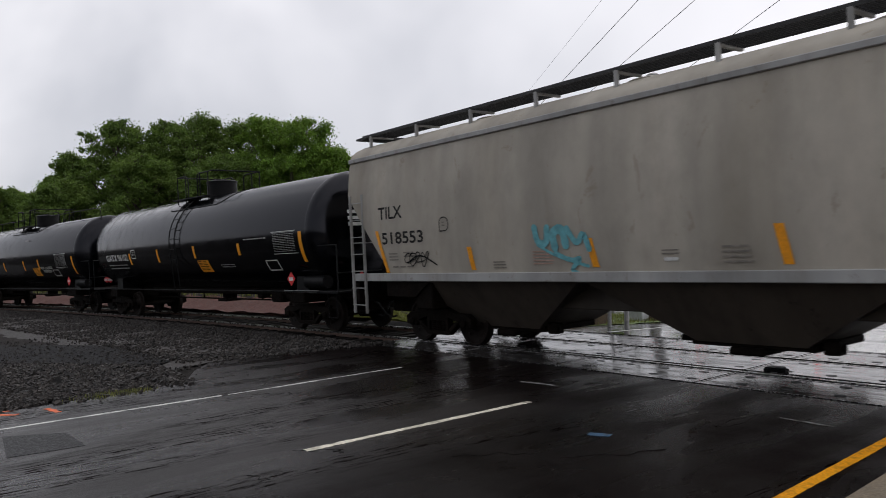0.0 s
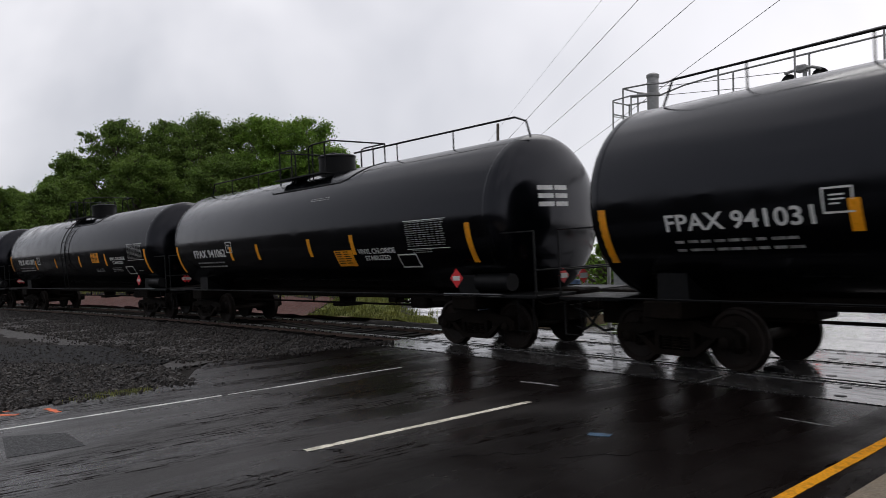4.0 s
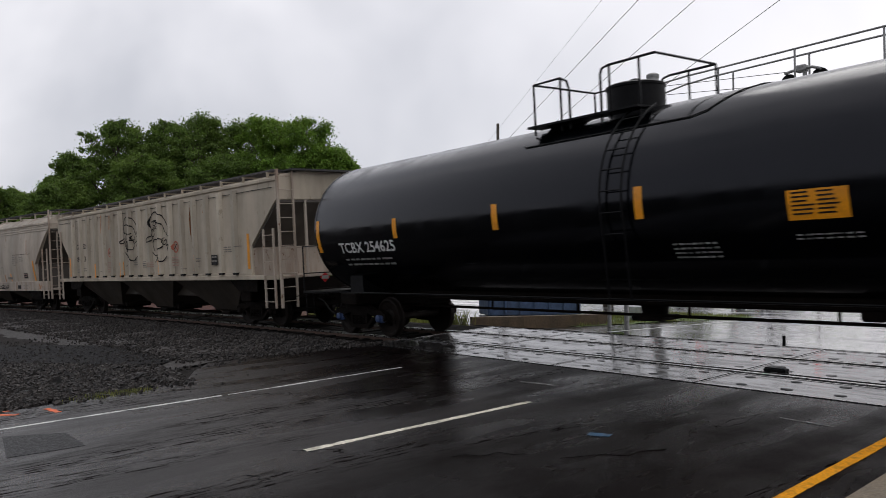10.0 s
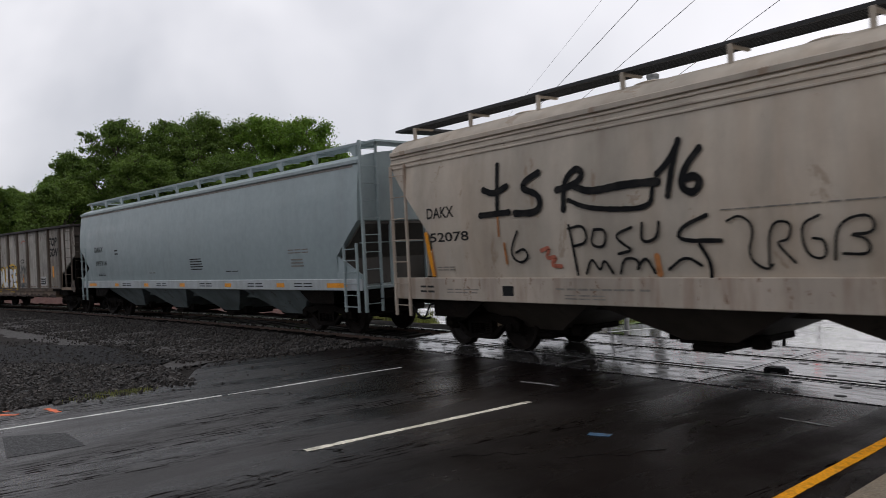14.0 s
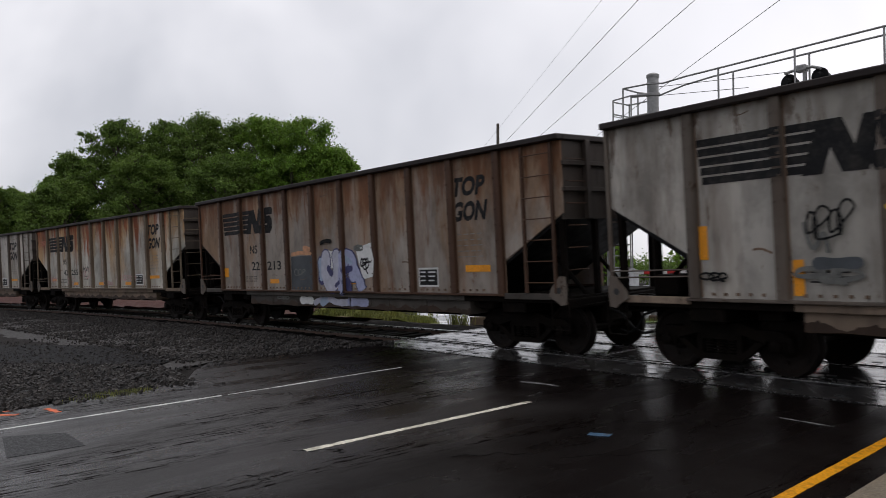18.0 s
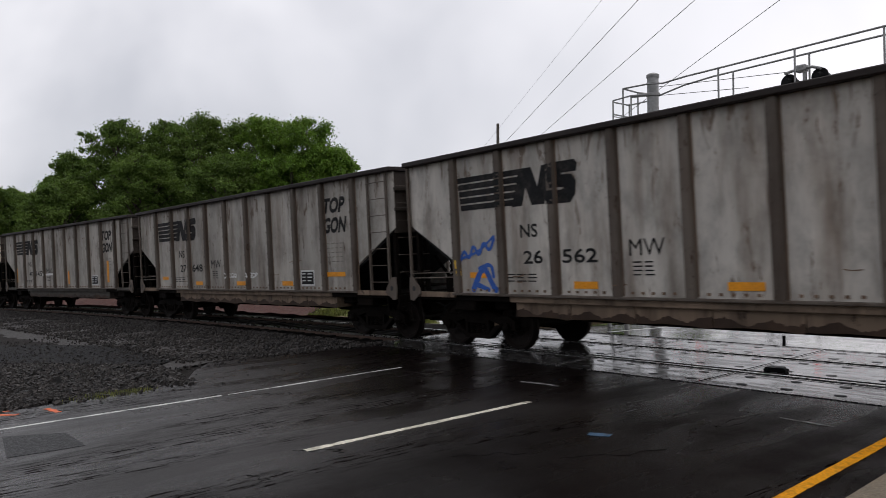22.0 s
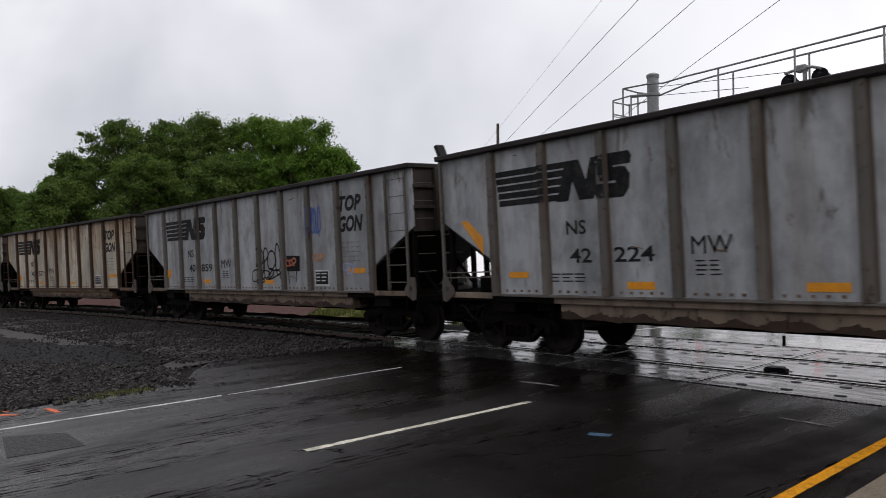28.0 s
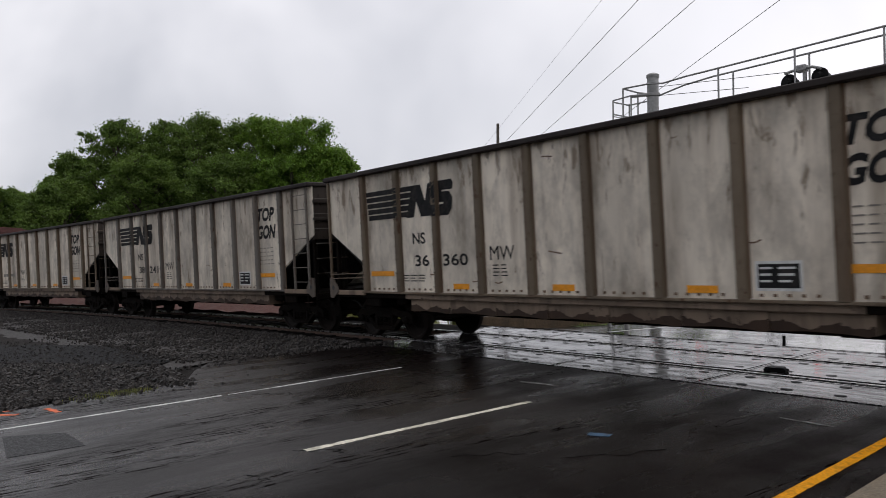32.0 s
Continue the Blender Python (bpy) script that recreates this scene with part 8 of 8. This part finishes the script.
hopper_car(18.75, 38.48, "clean pale blue-grey covered hopper with amber sill stripes", H_BLUE, dict(base, sill=1.38, beam=1.13, bulge=0.08, wide=1.47, eave=4.16, ridge=4.46, run=0.95, end=2.78, knee=1.95, notch=True, bulkpaint=H_SLOPE, sillpaint=surface("hopper_light_sill", (0.42, 0.45, 0.46), 0.4, grain=(6, 0.1), streak=((0.25, 0.25, 0.24), 0.5, 3)), endpaint=H_BLUE, trim=H_BLUE, darkwalk=False, walk_y=0.86, walk_w=0.27, walk_z=4.62, knees=True, brackets=12, hatches=4, bays=4, bay_in=2.4, foot=0.5, bay=H_BAYB, truck=2.2, slope=H_SLOPE, marks=[
    ("quad", FADED, (0.02, 19.5, 4.04, 4.10), 0.0), ("text", M["ink"], "DAKX", (1.78, 2.73, 2.55, 2.76)), ("text", M["ink"], "395216", (1.82, 3.1, 2.02, 2.2)), note(4.0, 4.4, 2.35, 2.6, 2, 1, M["ink"]), note(2.0, 2.8, 1.58, 1.70, 2, 3, M["ink"]), note(10.6, 11.6, 1.70, 2.1, 5, 1, M["ink"]), note(16.6, 17.6, 2.05, 2.2, 2, 3), note(16.7, 17.4, 1.7, 1.95, 3, 1), note(13.0, 13.8, 1.62, 1.68, 1, 2, M["ink"]), note(7.2, 7.8, 1.62, 1.7, 1, 2)]
    + [("quad", M["reflect"], (u, u + (0.85 if u > 17 or u < 2 else 0.4), 1.2, 1.31), 0.0, "sill") for u in (0.9, 3.8, 6.7, 9.7, 12.9, 15.9, 18.3)] + [("bars", M["ink"], (u, u + 0.9, 1.18, 1.32, 2), 2, "sill") for u in (4.6, 7.8, 11.2, 14.3, 16.8)]))

# oxide-red boxcar at the tail
tail_left = -13.64 - 16.0 * 11 - 17.6 - 1.08
car = thing("box_car", "dark oxide-red boxcar with white lettering on its end", "boxcar")
part("body", Shape().box(-8.0, 8.0, -1.5, 1.5, 1.1, 4.25, 0.04), M["boxred"], car)
part("roof", Shape().add([(x, y, z) for x in (-8.05, 8.05) for y, z in ((-1.55, 4.22), (-1.0, 4.42), (0, 4.5), (1.0, 4.42), (1.55, 4.22))], [(0, 1, 6, 5), (1, 2, 7, 6), (2, 3, 8, 7), (3, 4, 9, 8), (0, 5, 9, 4), (0, 4, 3, 2, 1), (5, 6, 7, 8, 9)]), M["boxred"], car)
part("door", Shape().box(-1.6, 1.6, -1.56, -1.5, 1.2, 4.05, 0.015), M["boxred"], car)
for k in range(10):
    for x in (-7.6 + k * 0.62, 2.0 + k * 0.62):
        part("rib", Shape().box(x - 0.04, x + 0.04, -1.55, -1.5, 1.2, 4.1, 0.01), M["boxred"], car)
for z in (1.9, 2.7, 3.5):
    part("end_rib", Shape().box(7.98, 8.06, -1.4, 1.4, z - 0.06, z + 0.06, 0.02), M["boxred"], car)
part("stencilling", bars(-0.9, 0.1, 3.92, 4.05, 1, lambda u, v: (8.008, u, v), 3, 0.9, 3), M["letter"], car)
part("centre_sill", Shape().box(-8.1, 8.1, -0.33, 0.33, 0.74, 1.1, 0.02), M["under"], car)
for sgn in (-1, 1):
    add_coupler(car, sgn * 8.1, sgn, 0.6)
    add_truck(car, sgn * 6.1)
enrol(car, tail_left + 8.0, 6.1)


# ---- trees and plants ----
def leaf_cloud(lobes, count, size, seed):
    """Leaf blades in sprays on the upper sides of uneven lobes (centre, radii), with fewer below and inside."""
    rs = np.random.RandomState(seed)
    vol = np.array([r[0] * r[1] * r[2] for _, r in lobes]) ** 0.7
    pick = rs.choice(len(lobes), count, p=vol / vol.sum())
    cen = np.array([c for c, _ in lobes])[pick]
    rad = np.array([r for _, r in lobes])[pick]
    spray = rs.normal(size=(40 * len(lobes), 3))
    spray[:, 2] = spray[:, 2] * 0.9 + 0.12
    spray /= np.linalg.norm(spray, axis=1, keepdims=True)
    reach = rs.uniform(0.55, 1.12, len(spray))
    which = pick * 40 + rs.randint(0, 40, count)
    d = spray[which]
    out = reach[which][:, None] * np.sqrt(rs.uniform(0.12, 1.0, (count, 1)))
    p = cen + d * rad * out + rs.normal(scale=0.17, size=(count, 3)) * rad * (0.5 + out)
    n = d * 0.55 + rs.normal(scale=0.6, size=(count, 3)) + (0, 0, 0.5)
    n /= np.linalg.norm(n, axis=1, keepdims=True)
    u = np.cross(n, rs.normal(size=(count, 3)))
    u /= np.linalg.norm(u, axis=1, keepdims=True)
    w = np.cross(n, u)
    s = size * rs.uniform(0.55, 1.25, (count, 1))
    V = np.stack([p - u * s, p + w * s * 0.62 + n * s * 0.12, p + u * s, p - w * s * 0.62 + n * s * 0.12], 1).reshape(-1, 3)
    F = np.arange(count * 4).reshape(-1, 4)
    return V, F


def plain_mesh(name, V, F, material):
    me = bpy.data.meshes.new(name)
    me.from_pydata(V.tolist(), [], F.tolist())
    me.materials.append(material)
    return me


def tree(x, y, top, spread, seed, material, count=11000, size=0.26, label="leafy green deciduous tree in full leaf", crown_from=0.22):
    r = random.Random(seed)
    z0 = land(x, y) - 0.1
    hgt = top - z0
    t = thing("tree", label, "tree", "trees behind the track")
    t.matrix_basis = Matrix.Translation((x, y, z0))
    wood = Shape()
    wood.rod((0, 0, 0), (0.1, 0.1, hgt * 0.35), 0.28, 10, 0.2)
    wood.rod((0.1, 0.1, hgt * 0.35), (0.0, 0.3, hgt * 0.75), 0.2, 8, 0.07)
    lobes = []
    n = 56
    for k in range(n):
        a = k * 2.4 + r.uniform(-0.4, 0.4)
        zz = hgt * (crown_from + (0.93 - crown_from) * (k + 0.5) / n)
        out = spread * 0.80 * math.sqrt(max(0.0, 1 - ((k / n - 0.35) / 0.67) ** 2)) * r.uniform(0.40, 1.05)
        if k == n - 1:
            out *= 0.3
        c = (out * math.cos(a), out * math.sin(a), zz)
        rr = spread * r.uniform(0.15, 0.27)
        flat = min(rr * r.uniform(0.6, 0.85), (hgt - zz) * 1.0 + 0.3)
        lobes.append((c, (rr, rr, flat)))
        for _ in range(2):
            side = Vector((r.uniform(-1, 1), r.uniform(-1, 1), r.uniform(-0.5, 0.45))) * rr * 1.1
            q = r.uniform(0.4, 0.75)
            lobes.append((tuple(Vector(c) + side), (rr * q, rr * q, flat * q)))
        wood.rod((0.05, 0.15, max(hgt * 0.18, zz - hgt * 0.22)), c, 0.09, 6, 0.03)
        for _ in range(3):
            e = Vector(c) + Vector((r.uniform(-1, 1), r.uniform(-1, 1), r.uniform(-0.3, 1))) * rr * 0.9
            wood.rod(c, e, 0.03, 5, 0.008)
    part("trunk", wood, M["bark"], t)
    V, F = leaf_cloud(lobes, count, size, seed)
    part("crown", plain_mesh("crown", V, F, material), material, t)
    return t


def along(px_, depth):
    """A place on the ground seen at that fraction across the view, at that depth."""
    f = Vector((-0.80501, 0.59214, 0)).normalized()
    rgt = Vector((f.y, -f.x, 0))
    q = EYE + f * depth + rgt * (px_ - 784) / 1359 * depth
    return q.x, q.y


for px_, depth, top, spread, material, seed in ((-25, 78, 11.0, 3.6, "leafdark", 1), (62, 84, 10.6, 3.2, "leafdark", 2), (18, 86, 11.4, 2.6, "leafdark", 14), (98, 82, 12.4, 3.0, "leaf", 15), (128, 80, 14.5, 4.0, "leafdark", 3), (205, 77, 17.4, 4.6, "leafdark", 4), (292, 80, 18.3, 4.0, "leafdark", 5),
                                                (350, 77, 18.1, 4.6, "leafdark", 6), (420, 80, 17.8, 4.6, "leafdark", 7), (478, 74, 17.2, 4.2, "leaf", 8), (540, 72, 16.6, 5.0, "leaf", 9), (590, 71, 13.6, 3.6, "leaf", 10), (515, 70, 13.0, 4.4, "leaf", 16), (250, 76, 15.0, 4.0, "leafdark", 17),
                                                (110, 70, 10.0, 4.0, "leafdark", 11), (255, 70, 12.5, 4.2, "leafdark", 12), (400, 70, 12.5, 4.6, "leafdark", 13)):
    x, y = along(px_, depth)
    tree(x, y, top + 0.3, spread * 1.12, seed, M[material], 44000, 0.125)
x, y = along(1228, 46)
tree(x, y, 4.6, 1.5, 31, M["leaf"], 900, 0.17, "small sparse roadside tree", 0.45)
x, y = along(1075, 40)
tree(x, y, 3.4, 1.6, 32, M["leaf"], 1200, 0.15, "small bushy roadside tree", 0.2)
x, y = along(640, 34)
tree(x, y, 3.2, 2.2, 33, M["leafdark"], 2500, 0.12, "low dark green scrub tree", 0.12)
x, y = along(700, 36)
tree(x, y, 3.0, 1.8, 34, M["leafdark"], 2000, 0.12, "low dark green scrub tree", 0.12)


def far_woods(a0, a1, depth, lo, hi, seed):
    rs = random.Random(seed)
    lobes = []
    for k in range(90):
        px_ = a0 + (a1 - a0) * k / 89
        x, y = along(px_, depth + rs.uniform(-12, 12))
        lobes.append(((x, y, rs.uniform(0.2, 0.6) * hi), (rs.uniform(3, 5), rs.uniform(3, 5), rs.uniform(lo, hi) * 0.6)))
    V, F = leaf_cloud(lobes, 34000, 0.30, seed)
    ob = new("far_woods", plain_mesh("far_woods", V, F, M["leafdark"]))
    return tagged(ob, "low distant line of green woods", "woods", kind="stuff")


far_woods(1010, 1700, 165, 3.5, 6.5, 41)


def tufts(name, spots, hgt, width, seed, label, material="grass"):
    rs = np.random.RandomState(seed)
    V, F = [], []
    for x, y, k in spots:
        z = land(x, y)
        for _ in range(k):
            a = rs.uniform(0, 6.28)
            bx, by = x + rs.normal() * 0.10, y + rs.normal() * 0.10
            h = hgt * rs.uniform(0.5, 1.2)
            lx, ly = rs.normal(scale=0.3, size=2) * h
            dx, dy = math.cos(a) * width, math.sin(a) * width
            o = len(V)
            V += [(bx - dx, by - dy, z - 0.02), (bx + dx, by + dy, z - 0.02), (bx + dx * 0.6 + lx * 0.5, by + dy * 0.6 + ly * 0.5, z + h * 0.6), (bx - dx * 0.6 + lx * 0.5, by - dy * 0.6 + ly * 0.5, z + h * 0.6), (bx + lx, by + ly, z + h)]
            F += [(o, o + 1, o + 2, o + 3), (o + 3, o + 2, o + 4)]
    me = bpy.data.meshes.new(name)
    me.from_pydata(V, [], F)
    me.materials.append(M[material])
    ob = new(name, me)
    return tagged(ob, label, "grass", kind="stuff")


spots = []
for _ in range(1500):
    x = rng.uniform(-25.7, -20.4)
    d = rng.uniform(2.7, 6.5)
    y = track_y(x) + d
    if y < -0.62 * (x + 18.5) + 2.4:
        spots.append((x, y, 9))
tufts("bank_grass", spots, 0.15, 0.010, 3, "long yellow-green wet grass on the bank")
tufts("weed_clump", [(-18.0 + rng.gauss(0, 0.12), 2.75 + rng.gauss(0, 0.12), 10) for _ in range(12)], 0.55, 0.012, 4, "tall weeds at the end of the low wall")
tufts("verge_grass", [(rng.uniform(-20.9, -16.75), rng.uniform(6.5, 16.1), 6) for _ in range(900)], 0.14, 0.012, 5, "short wet grass on the verge")
tufts("road_edge_grass", [(-12.75 + rng.gauss(0, 0.06), rng.uniform(-8.6, -7.6), 8) for _ in range(50)], 0.05, 0.006, 6, "thin grass at the asphalt edge")
spots = []
for _ in range(1400):
    x = rng.uniform(-58, -25.5)
    spots.append((x, track_y(x) + rng.uniform(4.2, 9), 7))
tufts("bank_grass", spots, 0.28, 0.016, 7, "long dark green grass above the clay bank")

# ---- beyond the tracks ----
wall = solid("retaining_wall", Shape().slab([(-18.25, 3.35), (-17.95, 3.2), (-17.05, 6.7), (-16.95, 8.2), (-17.2, 8.2), (-17.35, 6.75)], -0.3, 0.13), M["wallcon"], "low stained brown concrete wall", "low wall")
bin_ = thing("skip", "blue painted steel skip with upright ribs", "skip", at=pose(-23.4, 10.5, land(-23.4, 10.5), 0, 0, 62))
part("tub", Shape().box(-1.9, 1.9, -0.95, 0.95, 0.02, 1.45, 0.03), M["bluebin"], bin_)
for k in range(7):
    part("rib", Shape().box(-1.85 + k * 0.6, -1.77 + k * 0.6, 0.95, 1.02, 0.1, 1.4, 0.01), M["bluebin"], bin_)
    part("rib", Shape().box(-1.85 + k * 0.6, -1.77 + k * 0.6, -1.02, -0.95, 0.1, 1.4, 0.01), M["bluebin"], bin_)


def vehicle(x, y, rz, paint, label, category, truck=False):
    car = thing("parked_car", label, category, "parked cars", pose(x, y, land(x, y) + 0.02, 0, 0, rz))
    if truck:
        outline = [(-2.7, 0.45), (-2.75, 1.05), (-0.7, 1.08), (-0.65, 1.10), (-0.35, 1.78), (0.75, 1.80), (1.3, 1.15), (2.45, 1.05), (2.65, 0.9), (2.65, 0.42)]
        win = [(-0.5, 1.14), (-0.28, 1.68), (0.68, 1.70), (1.1, 1.16)]
    else:
        outline = [(-2.25, 0.4), (-2.3, 0.95), (-1.9, 1.02), (-1.35, 1.48), (0.2, 1.52), (0.95, 1.02), (2.0, 0.88), (2.2, 0.7), (2.2, 0.38)]
        win = [(-1.55, 1.03), (-1.2, 1.40), (0.12, 1.44), (0.72, 1.03)]
    part("body", Shape().prism(outline, -0.88, 0.88), paint, car)
    for yy in (-0.89, 0.885):
        part("side_window", Shape().prism(win, yy, yy + 0.006), M["glass"], car)
    wx = (-1.75, 1.72) if truck else (-1.35, 1.4)
    for a in wx:
        for yy in (-0.82, 0.82):
            w = part("wheel", Shape().lathe([(-0.11, 0.28), (-0.09, 0.35), (0.09, 0.35), (0.11, 0.28)], (a, yy, 0.35), "Y", 18), M["rubber"], car)
            part("rim", Shape().lathe([(-0.115, 0.2), (0.115, 0.2)], (a, yy, 0.35), "Y", 14), M["galv"], w)
    for yy in (-0.6, 0.6):
        part("headlight", Shape().box(2.17 if not truck else 2.62, 2.23 if not truck else 2.68, yy - 0.15, yy + 0.15, 0.68, 0.82, 0.01), M["gatewhite"], car)
        part("tail_light", Shape().box(-2.78 if truck else -2.32, -2.70 if truck else -2.24, yy - 0.1, yy + 0.1, 0.7, 0.95, 0.01), M["placard"], car)
    return car


vehicle(-28.2, 27.0, 100, M["carwhite"], "white pickup truck parked on wet asphalt", "pickup truck", True)
vehicle(-23.2, 27.8, 95, M["carsilver"], "silver car parked on wet asphalt", "car")
vehicle(-24, 45, 80, M["carsilver"], "grey car parked on wet asphalt", "car")
bollard = solid("bollard", Shape().rod((-9.44, 5.39, land(-9.44, 5.39)), (-9.44, 5.39, land(-9.44, 5.39) + 0.22), 0.035, 10), M["black"], "short dark marker post on wet asphalt", "marker post")


# ---- what moves: the train rolls past, gathering a little speed ----
def headway(t):
    """How far the train is ahead of an even speed."""
    early = (2.2 - t) / 2.2 if t < 2.2 else 0.0
    return 1.12 * early * early * (1.35 - 0.35 * early) + (0.25 * (t - 27.5) if t > 27.5 else 0.0)


TIMES = [0.25 * k for k in range(10)] + [2.5 + 0.5 * k for k in range(60)]


def motions():
    for car, s19, reach in TRAIN:
        walk(car, [(t, car_pose(s19 + SPEED * (t - 19.0) + headway(t), reach)) for t in TIMES])
    turn = math.degrees(SPEED / WHEEL_R)
    kept = {}
    for w, a in WHEELSETS:
        if a not in kept:
            walk(w, [(k / 20, pose(a, 0, WHEEL_R, 0, turn * k / 20, 0)) for k in range(641)])
            kept[a] = w
        else:
            w.rotation_mode = "QUATERNION"
            w.animation_data_create()
            w.animation_data.action = kept[a].animation_data.action
            w.animation_data.action_slot = kept[a].animation_data.action_slot


motions()
